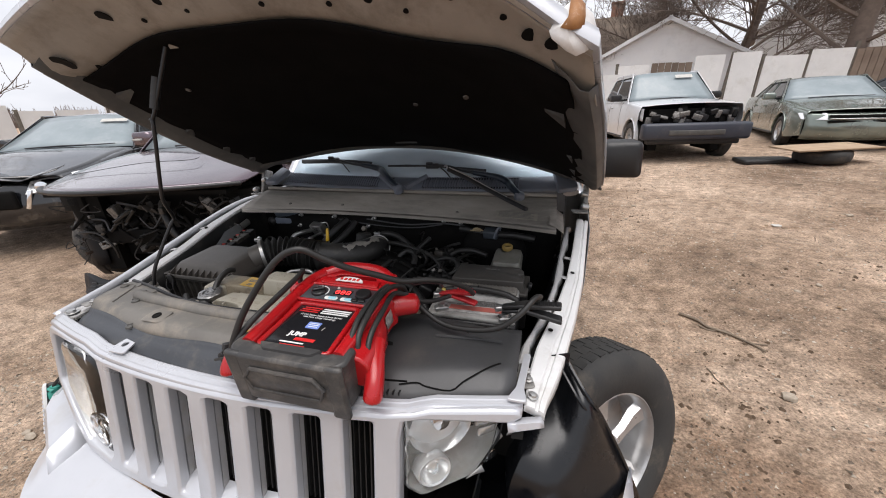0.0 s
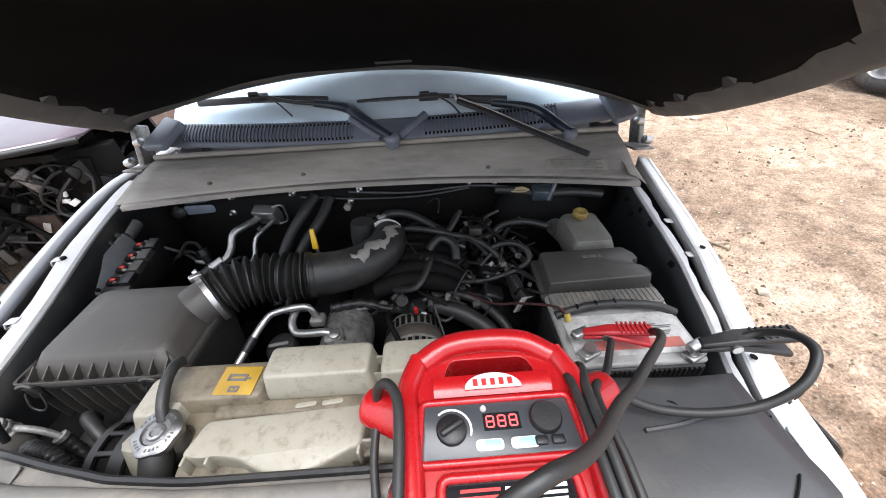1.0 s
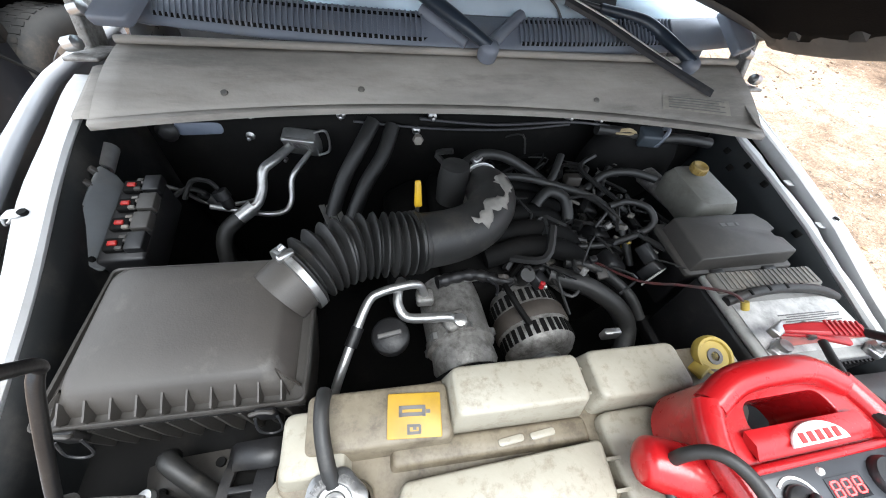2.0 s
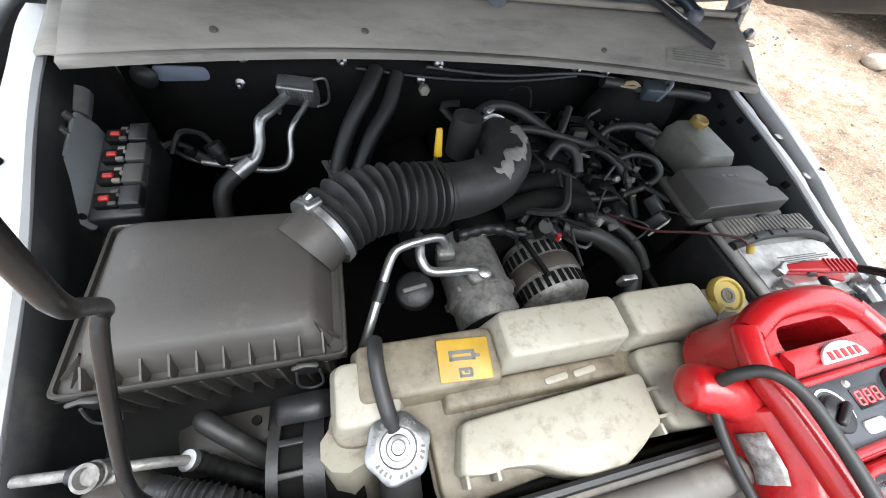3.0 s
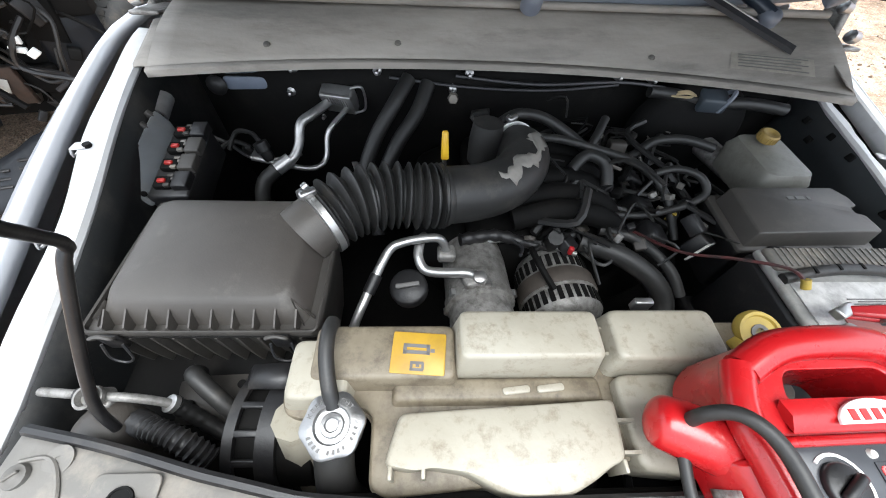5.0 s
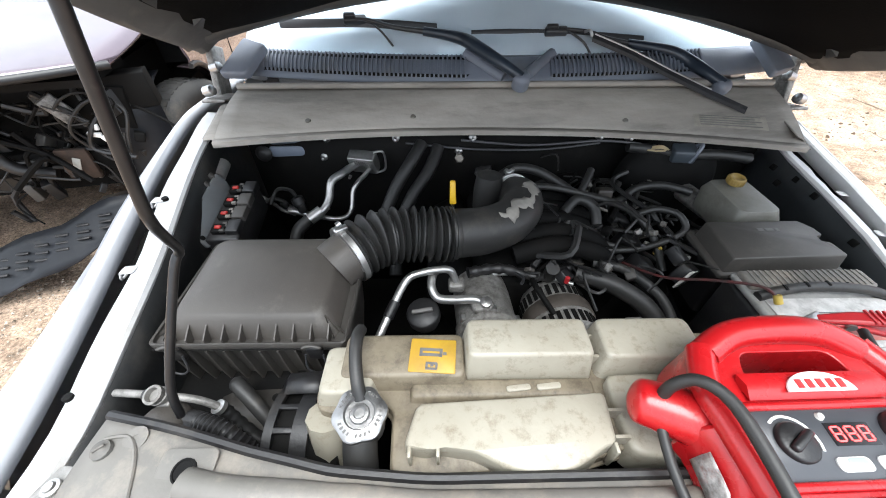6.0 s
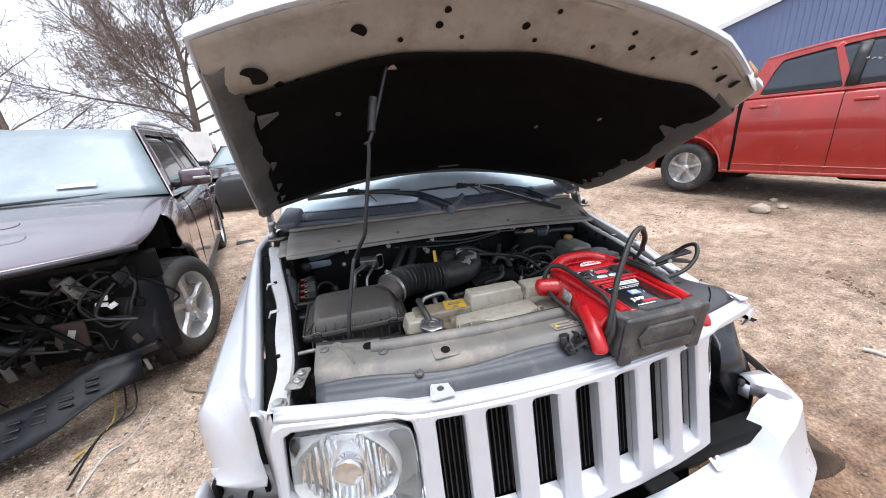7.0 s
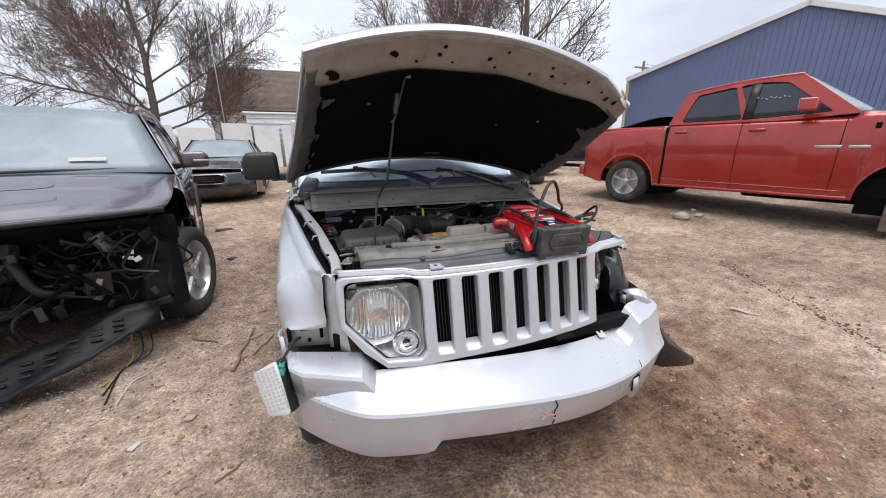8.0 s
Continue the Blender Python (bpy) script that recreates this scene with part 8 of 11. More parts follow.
sw = part("pressure_switch", lathe([(0.009, 0), (0.012, 0.006), (0.012, 0.022), (0.016, 0.024), (0.015, 0.042), (0.001, 0.044)], axis((-0.535, 0.818, 0.853), (-0.3, 0.25, 0.9)), 14), M_BLACK, jeep)
part("switch_wire", tube([(-0.548, 0.830, 0.893), (-0.565, 0.842, 0.905), (-0.60, 0.850, 0.900), (-0.62, 0.83, 0.87)], 0.005, 6), M_RUBBER, sw)
part("wing_hose", tube([(-0.716, 0.86, 0.965), (-0.710, 0.80, 0.955), (-0.698, 0.72, 0.94), (-0.676, 0.58, 0.925), (-0.662, 0.50, 0.90), (-0.645, 0.42, 0.84)], 0.012, 10), M_HOSE, jeep)
part("hose_crimp", tube([(-0.717, 0.868, 0.966), (-0.711, 0.815, 0.957)], lambda t: 0.0155 + 0.001 * math.cos(t * 25), 12, smooth=0), M_ALU, jeep)
part("vent_lid", box((-0.560, 0.972, 0.985), (0.155, 0.02, 0.040), rot=(20, 0, 3), bevel=0.008), mat("blue_grey_lid", (0.13, 0.16, 0.20), (0.11, 0.135, 0.17), 8, 0.4), jeep)
part("grommet", lathe([(0.020, 0), (0.024, 0.004), (0.022, 0.010), (0.012, 0.011), (0.010, 0.005), (0.001, 0.005)], axis((-0.345, 0.978, 0.865), (0, -1, 0.1)), 18), M_RUBBER, jeep)

# heater hoses, vacuum lines, looms
for pts, rr, mt in (
        ([(-0.232, 0.950, 0.975), (-0.262, 0.900, 0.945), (-0.305, 0.850, 0.890), (-0.335, 0.79, 0.82), (-0.33, 0.72, 0.76)], 0.0165, M_RUBBER),
        ([(-0.190, 0.950, 0.965), (-0.215, 0.895, 0.925), (-0.262, 0.840, 0.875), (-0.300, 0.775, 0.80), (-0.30, 0.70, 0.74)], 0.0165, M_RUBBER),
        ([(-0.045, 0.840, 0.935), (-0.005, 0.852, 0.955), (0.050, 0.850, 0.950), (0.105, 0.828, 0.928), (0.150, 0.800, 0.905)], 0.0115, M_HOSE),
        ([(0.000, 0.800, 0.935), (0.070, 0.795, 0.938), (0.150, 0.775, 0.930), (0.240, 0.740, 0.915), (0.290, 0.690, 0.880), (0.305, 0.620, 0.83)], 0.0085, M_HOSE),
        ([(0.430, 0.812, 0.908), (0.370, 0.832, 0.915), (0.310, 0.838, 0.905), (0.270, 0.820, 0.885), (0.215, 0.790, 0.880)], 0.010, M_HOSE),
        ([(0.260, 0.720, 0.915), (0.300, 0.722, 0.925), (0.337, 0.700, 0.925), (0.345, 0.672, 0.905), (0.300, 0.660, 0.880), (0.240, 0.655, 0.865), (0.184, 0.660, 0.858)], 0.0075, M_HOSE),
        ([(-0.13, 0.945, 0.985), (0.05, 0.955, 0.965), (0.225, 0.935, 0.985), (0.33, 0.93, 0.978)], 0.0035, M_WIPER),
        ([(-0.274, 0.945, 0.978), (-0.10, 0.955, 0.955), (0.08, 0.955, 0.952), (0.225, 0.93, 0.982)], 0.0030, M_WIPER),
        ([(0.30, 0.93, 0.97), (0.36, 0.925, 0.965), (0.43, 0.91, 0.958), (0.52, 0.90, 0.962), (0.60, 0.89, 0.955)], 0.013, M_RUBBER),
        ([(0.10, 0.60, 0.85), (0.17, 0.57, 0.845), (0.23, 0.535, 0.82), (0.26, 0.50, 0.78), (0.24, 0.45, 0.74)], 0.020, M_HOSE),
        ([(0.14, 0.62, 0.86), (0.20, 0.60, 0.86), (0.26, 0.55, 0.835), (0.285, 0.51, 0.80)], 0.011, M_HOSE),
        ([(0.19, 0.86, 0.945), (0.165, 0.82, 0.925), (0.14, 0.79, 0.905)], 0.009, M_HOSE),
        ([(0.10, 0.74, 0.905), (0.13, 0.76, 0.925), (0.165, 0.745, 0.918), (0.17, 0.71, 0.89)], 0.012, M_HOSE),
        ([(-0.04, 0.60, 0.86), (-0.02, 0.57, 0.87), (-0.03, 0.54, 0.885)], 0.003, M_WIPER)):
    part("hose", tube(pts, rr, 10 if rr > 0.006 else 6), mt, jeep)
r = random.Random(21)
for k in range(46):
    a = Vector((r.uniform(-0.02, 0.34), r.uniform(0.60, 0.90), r.uniform(0.82, 0.90)))
    b = a + Vector((r.uniform(-0.10, 0.10), r.uniform(-0.10, 0.10), r.uniform(-0.03, 0.05)))
    c = b + Vector((r.uniform(-0.09, 0.09), r.uniform(-0.08, 0.08), r.uniform(-0.06, 0.02)))
    part("loom", tube([a, b, c], r.choice((0.003, 0.0045, 0.006, 0.008)), 6, smooth=4), r.choice((M_RUBBER, M_DARK, M_HOSE)), jeep)
for k in range(26):
    c = Vector((r.uniform(-0.02, 0.30), r.uniform(0.58, 0.88), r.uniform(0.835, 0.895)))
    part("connector", box(c, (r.uniform(0.018, 0.04), r.uniform(0.014, 0.03), r.uniform(0.015, 0.03)), rot=(r.uniform(-30, 30), r.uniform(-30, 30), r.uniform(0, 180)), bevel=0.003), r.choice((M_BLACK, M_DARK, M_BLACK, M_AIRBOX)), jeep)
for k in range(60):
    a = Vector((r.uniform(-0.05, 0.36), r.uniform(0.56, 0.92), r.uniform(0.84, 0.915)))
    b = a + Vector((r.uniform(-0.06, 0.06), r.uniform(-0.06, 0.06), r.uniform(-0.02, 0.035)))
    c = b + Vector((r.uniform(-0.07, 0.07), r.uniform(-0.06, 0.06), r.uniform(-0.05, 0.01)))
    part("wire", tube([a, b, c], r.choice((0.0018, 0.0025, 0.003, 0.004)), 5, smooth=4), r.choice((M_RUBBER, M_HOSE, M_HOSE, M_BLACK, M_COVER)), jeep)
for k in range(34):
    c = Vector((r.uniform(-0.06, 0.34), r.uniform(0.56, 0.90), r.uniform(0.85, 0.905)))
    part("clip", box(c, (r.uniform(0.006, 0.016), r.uniform(0.006, 0.014), r.uniform(0.008, 0.016)), rot=(r.uniform(-40, 40), r.uniform(-40, 40), r.uniform(0, 180)), bevel=0.0015), r.choice((M_BLACK, M_AIRBOX, M_COVER, M_CAST)), jeep)
part("yellow_tag", tube([(0.298, 0.662, 0.846), (0.300, 0.656, 0.868)], 0.0045, 8, smooth=0), M_YELLOWCAP, jeep)
for k in range(5):
    o = r.uniform(-0.01, 0.01)
    part("bare_wire", tube([(0.345, 0.922 + o, 0.968), (0.375, 0.912 + o, 0.978 + o), (0.405, 0.912 - o, 0.966)], 0.0022, 5), flat("tan_wire", (0.34, 0.27, 0.16), 0.5) if k == 0 else bpy.data.materials["tan_wire"], jeep)
cn = part("grey_connector", box((0.432, 0.905, 0.965), (0.058, 0.045, 0.034), rot=(10, 0, -8), bevel=0.005), mat("blue_grey_connector", (0.045, 0.056, 0.068), (0.033, 0.041, 0.050), 12, 0.5), jeep)
part("connector_ring", tube([(0.445, 0.885, 0.950), (0.455, 0.882, 0.985), (0.465, 0.900, 0.990), (0.462, 0.925, 0.965)], 0.005, 6), M_COWLBLUE, cn)
for x, z, y in ((-0.135, 0.945, 0.968), (-0.50, 0.93, 0.972), (-0.10, 0.985, 0.962), (-0.30, 0.985, 0.965), (0.225, 0.992, 0.955), (0.30, 0.99, 0.95), (0.36, 0.995, 0.945), (-0.48, 0.985, 0.968), (-0.44, 0.87, 0.975)):
    part("stud", lathe([(0.010, 0), (0.010, 0.010), (0.004, 0.014), (0.004, 0.026), (0.001, 0.027)], axis((x, y, z), (0, -1, 0.1)), 8), M_STEEL, jeep)
part("damper", lathe([(0.011, 0), (0.013, 0.012), (0.010, 0.02), (0.001, 0.021)], axis((-0.135, 0.93, 0.945), (0, -1, 0.3)), 6), M_COVER, jeep)
for k in range(3):
    part("mesh_pad", box((-0.345 + 0.015 * k, 0.80, 0.842), (0.012, 0.06, 0.004), rot=(0, 12, 20)), M_ALU, jeep)
# pale strip in the firewall, sky light painted into its metal, and the thin pipe below it
part("firewall_opening", slab(rpoly([(-0.046, -0.015), (0.046, -0.013), (0.046, 0.013), (-0.046, 0.015)], 0.012, 4), 0, 0.004, pose(-0.596, 0.966, 0.948, 90, 0, 2), edge=0.001), mat("sky_lit_metal", (0.20, 0.23, 0.29), (0.16, 0.18, 0.23), 10, 0.45), jeep)
part("opening_grommet", lathe([(0.020, 0), (0.022, 0.006), (0.014, 0.014), (0.010, 0.016), (0.001, 0.016)], axis((-0.655, 0.958, 0.946), (0, -1, 0.1)), 14), M_BLACK, jeep)
thin = part("refrigerant_pipe", tube([(-0.685, 0.87, 0.880), (-0.655, 0.89, 0.840), (-0.630, 0.90, 0.797), (-0.590, 0.90, 0.787), (-0.545, 0.90, 0.792), (-0.500, 0.90, 0.806)], 0.0048, 8), M_ALU, jeep, "thin aluminium refrigerant pipe")
part("pipe_fitting", tube([(-0.615, 0.895, 0.815), (-0.598, 0.90, 0.789)], 0.011, 8, smooth=0), M_STEEL, thin)
part("service_cap", lathe([(0.010, 0), (0.011, 0.012), (0.008, 0.02), (0.001, 0.021)], axis((-0.615, 0.895, 0.815), (-0.4, -0.2, 0.9)), 10), M_BLACK, thin)
part("loom", tube([(-0.612, 0.893, 0.83), (-0.64, 0.885, 0.85), (-0.67, 0.86, 0.838), (-0.69, 0.83, 0.81)], 0.006, 7), M_RUBBER, jeep)
# right inner wing details
for x, y, z in ((0.686, 0.900, 0.925), (0.676, 0.855, 0.905), (0.690, 0.830, 0.930), (0.680, 0.760, 0.930), (0.664, 0.62, 0.910)):
    part("wing_hole", box((x, y, z), (0.006, 0.016, 0.014), rot=(0, 18, 0), bevel=0.002), M_DARK, jeep)

# parts along the left front corner
fp = part("front_pipe", tube([(-0.628, 0.312, 0.930), (-0.60, 0.309, 0.933), (-0.555, 0.306, 0.932), (-0.518, 0.305, 0.922), (-0.500, 0.305, 0.900), (-0.494, 0.305, 0.880)], 0.0052, 10), M_CAST, jeep, "short aluminium refrigerant pipe")
part("pipe_sleeve", tube([(-0.583, 0.307, 0.933), (-0.573, 0.307, 0.933)], 0.0078, 12, smooth=0), M_BLACK, fp)
part("pipe_union", lathe([(0.0105, -0.012), (0.0105, 0.004), (0.0125, 0.005), (0.0125, 0.009), (0.011, 0.010), (0.011, 0.013), (0.0125, 0.014), (0.0125, 0.018), (0.009, 0.019), (0.008, 0.012), (0.001, 0.012)], axis((-0.559, 0.305, 0.932), (-0.1, -0.3, 1)), 18), M_CAST, fp)
part("union_block", box((-0.556, 0.303, 0.922), (0.020, 0.018, 0.016), bevel=0.003), M_CAST, fp)
part("pipe_crimp", lathe([(0.0055, -0.004), (0.0105, -0.003), (0.0105, 0.004), (0.006, 0.005)], axis((-0.499, 0.305, 0.897), (0.35, 0, -1)), 16), M_ALU, fp)
part("pipe_elbow", tube([(-0.497, 0.305, 0.892), (-0.488, 0.300, 0.870), (-0.470, 0.290, 0.845), (-0.44, 0.275, 0.82)], lambda t: 0.010 + 0.001 * math.cos(t * 40), 10, smooth=6), M_RUBBER, fp)
part("bent_hose", tube([(-0.502, 0.352, 0.86), (-0.496, 0.346, 0.882), (-0.484, 0.336, 0.884), (-0.458, 0.316, 0.868), (-0.425, 0.290, 0.83), (-0.40, 0.27, 0.79)], 0.0115, 12), M_HOSE, jeep)
part("loom_tube", tube([(-0.525, 0.284, 0.905), (-0.495, 0.274, 0.922), (-0.460, 0.262, 0.920), (-0.430, 0.245, 0.895)], lambda t: 0.0125 + 0.0018 * math.cos(t * 110), 10, smooth=18), M_BLACK, jeep)
part("horn_dome", lathe([(0.034, -0.04), (0.034, 0.0), (0.031, 0.012), (0.022, 0.021), (0.010, 0.025), (0.001, 0.026)], axis((-0.552, 0.276, 0.905), (0, 0.1, 1)), 20), M_AIRBOX, jeep)
part("corner_shelf", box((-0.50, 0.345, 0.80), (0.26, 0.14, 0.05), bevel=0.01), M_DARK, jeep)
part("shelf_step", sheet([[(-0.545, 0.352, 0.826), (-0.52, 0.356, 0.838), (-0.44, 0.360, 0.836), (-0.41, 0.360, 0.82)], [(-0.545, 0.296, 0.82), (-0.52, 0.294, 0.830), (-0.44, 0.290, 0.824), (-0.41, 0.29, 0.80)]]), M_FUSELID, jeep, "dusty dark shelf behind the lamp", solid=0.003)
for x, y in ((-0.515, 0.318), (-0.452, 0.345)):
    part("shelf_hole", lathe([(0.006, 0), (0.006, 0.006), (0.001, 0.006)], axis((x, y, 0.833), (0, 0, 1)), 10), M_DARK, jeep)
part("corner_shelf", box((0.46, 0.25, 0.86), (0.34, 0.16, 0.05), bevel=0.01), M_DARK, jeep)
# torn cover with ragged holes on the damaged side
def side_panel(i, j):
    x = lerp(0.10, 0.590, i / 16)
    return Vector((x, lerp(front_y(x, 0.93) + 0.026, 0.325, j / 10), lerp(0.912, 0.948, smooth(0, 2.5, j)) + 0.007 * math.sin(i * 0.5 + j * 0.4) - 0.016 * (j / 10)))


tc2 = part("side_cover", sheet([[side_panel(i, j) for i in range(17)] for j in range(11)]), M_SIDEPANEL, jeep, "torn dark plastic panel beside the battery", solid=0.003)
for x, y, rr in ((0.425, 0.255, 0.012), (0.46, 0.272, 0.010), (0.40, 0.215, 0.008)):
    part("torn_hole", lathe([(rr, 0), (rr, 0.002), (0.001, 0.002)], axis((x, y, 0.945 - 0.024 * (y - 0.1) / 0.23 + 0.008), (0, 0, 1)), 9), M_DARK, tc2)
def on_cover(x, y):
    k = (y - front_y(x, 0.93) - 0.052) / (0.273 - front_y(x, 0.93)) * 10
    return side_panel((x - 0.10) / 0.490 * 16, k) + Vector((0, 0, 0.0015))


part("crease", tube([on_cover(x, y) for x, y in ((0.365, 0.118), (0.40, 0.126), (0.42, 0.124), (0.468, 0.126), (0.49, 0.140), (0.516, 0.156), (0.54, 0.176), (0.556, 0.190))], 0.0016, 6, smooth=3), M_DARK, tc2)
part("crease", tube([on_cover(x, y) + Vector((0, 0, 0.001)) for x, y in ((0.40, 0.245), (0.45, 0.250), (0.50, 0.262), (0.55, 0.268))], 0.0035, 6, smooth=3), M_SIDEPANEL, tc2)

# ---- portable jump starter lying on the front of the bay ----
JM = pose(0.194, 0.006, 1.037, 4.7, 1.2, 1.5) @ Matrix.Scale(0.963, 4)
jump = thing("jump_starter", "red portable jump starter with scuffed black base lying flat", "jump starter", JM)


# body: in its own frame x across, y from the base to the grip, z up out of its face
HW = 0.118
body_shape = [(-HW + 0.012, 0.012), (HW - 0.012, 0.012), (HW - 0.014, 0.180), (HW, 0.255), (HW - 0.012, 0.302), (HW - 0.040, 0.325), (-HW + 0.040, 0.325), (-HW + 0.012, 0.302), (-HW, 0.255), (-HW + 0.014, 0.180)]
hole = rpoly([(-0.062, 0.270), (0.062, 0.270), (0.052, 0.298), (-0.052, 0.298)], 0.012, 4)
bm = holed(rpoly(body_shape, 0.014, 4), [hole], 0.085, lambda u, v, w: Vector((u, v, w - 0.095)))
jbody = part("body", bm, M_RED, jump, bevel=0.007)
M_STICKER = mat("mottled_silver_sticker", (0.62, 0.60, 0.58), (0.16, 0.15, 0.14), 90, 0.35, 0.3, 0.1, 200, dirt=(0.30, 0.05, 0.03), dscale=60, damount=0.35)
# raised rails at both sides, and the grip
for s in (-1, 1):
    part("side_rail", tube([(s * 0.098, 0.018, -0.008), (s * 0.102, 0.14, -0.006), (s * 0.107, 0.22, -0.008), (s * 0.108, 0.262, -0.012), (s * 0.092, 0.304, -0.012)], 0.0145, 12), M_RED, jump)
    # sloping flank from the shoulder down to the lug, hollowed below the holder
    rows = []
    for k in range(13):
        y = lerp(0.030, 0.228, k / 12)
        xo = 0.150 - 0.012 * smooth(0.06, 0.14, y) - 0.014 * smooth(0.14, 0.175, y) + 0.010 * smooth(0.205, 0.228, y)
        rows.append([(s * 0.088, y, -0.014), (s * 0.108, y, -0.010), (s * lerp(0.108, xo, 0.6), y, -0.018), (s * (xo - 0.004), y, -0.030), (s * xo, y, -0.042), (s * (xo - 0.003), y, -0.088), (s * 0.090, y, -0.090)])
    part("flank", loft(rows), M_RED, jump, bevel=0.005)
    part("foot_lug", tube([(s * 0.132, 0.105, -0.040), (s * 0.146, 0.062, -0.050), (s * 0.157, 0.030, -0.062), (s * 0.160, 0.012, -0.078), (s * 0.159, 0.006, -0.092)], lambda t: 0.0185 * math.sqrt(max(0.05, 1 - smooth(0.85, 1.0, t) ** 2 * 0.9)), 14), M_RED, jump)
    # cable holders that stick out at the shoulders
    part("cable_holder", tube([(s * 0.085, 0.228, -0.048), (s * 0.112, 0.240, -0.047), (s * 0.138, 0.252, -0.048), (s * 0.160, 0.262, -0.050), (s * 0.174, 0.268, -0.051)], lambda t: 0.031 * (1 - 0.25 * t) * math.sqrt(max(0.02, 1 - smooth(0.72, 1.0, t) ** 2 * 0.97)), 20, smooth=8), M_RED, jump)
    rows = [[(s * (0.1255 + 0.010 * smooth(0.175, 0.150, y) + (0.0012 if z < -0.036 else -0.001)), y, z) for z in (-0.030, -0.036, -0.044, -0.054, -0.064)] for y in (0.160, 0.172, 0.184, 0.196, 0.206)]
    part("side_sticker", sheet(rows), M_STICKER, jump, "torn silver side sticker", solid=0.0005)
part("grip", tube([(-0.088, 0.300, -0.014), (-0.052, 0.318, -0.006), (0, 0.322, -0.003), (0.052, 0.318, -0.006), (0.088, 0.300, -0.014)], 0.0165, 14), M_RED, jump)
part("grip_web", loft([[Vector((x, 0.264, -0.012)), Vector((x, 0.272, -0.004)), Vector((x, 0.258, 0.001)), Vector((x, 0.245, -0.006))] for x in (-0.075, -0.03, 0.03, 0.075)]), M_RED, jump)
half = [(0.036 * math.cos(math.pi * k / 14), 0.250 + 0.020 * math.sin(math.pi * k / 14)) for k in range(15)]
jlogo = part("badge", slab(half, 0.0, 0.003, pose(0, 0, 0.0005), edge=0.001), M_WHITE, jump, "white half-round badge")
bm = bmesh.new()
for k in range(5):
    box((-0.022 + k * 0.011, 0.257, 0.0042), (0.006, 0.009, 0.001), bm)
part("badge_mark", bm, M_REDPRINT, jlogo)
# control panel
pan = part("control_panel", slab(rpoly([(-0.092, 0.174), (0.092, 0.174), (0.088, 0.236), (-0.088, 0.236)], 0.006, 3), -0.0105, -0.0060, edge=0.001), M_PANEL, jump)
part("panel_rim", tube([(x, y, -0.006) for x, y in rpoly([(-0.095, 0.171), (0.095, 0.171), (0.091, 0.239), (-0.091, 0.239)], 0.008, 3)] + [(-0.095, 0.175, -0.006)], 0.0045, 8, smooth=0), M_RED, jump)
knob = part("knob", lathe([(0.018, -0.006), (0.018, -0.002), (0.016, 0.000), (0.001, 0.000)], pose(-0.056, 0.206, 0), 26), M_BLACK, jump, "black rotary switch")
part("knob_bar", box((-0.056, 0.206, 0.003), (0.030, 0.008, 0.007), rot=(0, 0, 30), bevel=0.003), M_BLACK, knob)
part("knob_scale", tube([(-0.056 + 0.023 * math.cos(a), 0.206 + 0.023 * math.sin(a), -0.0052) for a in [radians(d) for d in range(-20, 131, 15)]], 0.0014, 5, smooth=0), M_WHITE, knob)
part("socket_cap", lathe([(0.019, -0.006), (0.019, -0.001), (0.017, 0.002), (0.001, 0.0025)], pose(0.056, 0.212, 0), 24), M_BLACK, jump)
disp = part("display", box((0.004, 0.212, -0.0056), (0.044, 0.020, 0.001)), M_LABELBLK, jump)
SEG = {"a": (0, 0.0062, 1), "b": (0.0042, 0.0031, 0), "c": (0.0042, -0.0031, 0), "d": (0, -0.0062, 1), "e": (-0.0042, -0.0031, 0), "f": (-0.0042, 0.0031, 0), "g": (0, 0, 1)}
bm = bmesh.new()
for i in range(3):
    for key in "abcdefg":
        sx, sy, hor = SEG[key]
        box((-0.010 + i * 0.0138 + sx, 0.212 + sy, -0.0046), (0.0068 if hor else 0.0014, 0.0014 if hor else 0.0052, 0.0008), bm)
part("digits", bm, M_REDLED, disp, "lit red digits")
for x, c in ((-0.014, M_CYANPRINT), (0.026, M_CYANPRINT)):
    b = part("button", slab(rpoly([(-0.016, -0.006), (0.016, -0.006), (0.016, 0.006), (-0.016, 0.006)], 0.005, 3), -0.006, -0.004, pose(x, 0.187, 0), edge=0.0008), M_WHITE, jump)
    part("button_face", slab(rpoly([(-0.006, -0.005), (0.013, -0.005), (0.013, 0.005), (-0.006, 0.005)], 0.004, 3), -0.004, -0.0035, pose(x, 0.187, 0), edge=0.0003), c, b)
for x in (0.045, 0.064):
    part("button", box((x, 0.187, -0.004), (0.015, 0.010, 0.005), bevel=0.002), M_BLACK, jump)
part("panel_lamp", lathe([(0.004, -0.006), (0.003, -0.003), (0.001, -0.003)], pose(-0.016, 0.228, 0), 10), M_PALEPRINT, jump)
# printed label in its recess
lb = part("label", slab(rpoly([(-0.0705, 0.022), (0.0705, 0.022), (0.067, 0.152), (-0.067, 0.152)], 0.006, 3), -0.0105, -0.0062, edge=0.0008), M_LABELBLK, jump, "glossy black printed label")
part("label_rim", tube([(x, y, -0.006) for x, y in rpoly([(-0.0755, 0.018), (0.0755, 0.018), (0.072, 0.157), (-0.072, 0.157)], 0.010, 3)] + [(-0.0755, 0.022, -0.006)], 0.0055, 8, smooth=0), M_RED, jump)
LZ = -0.0058
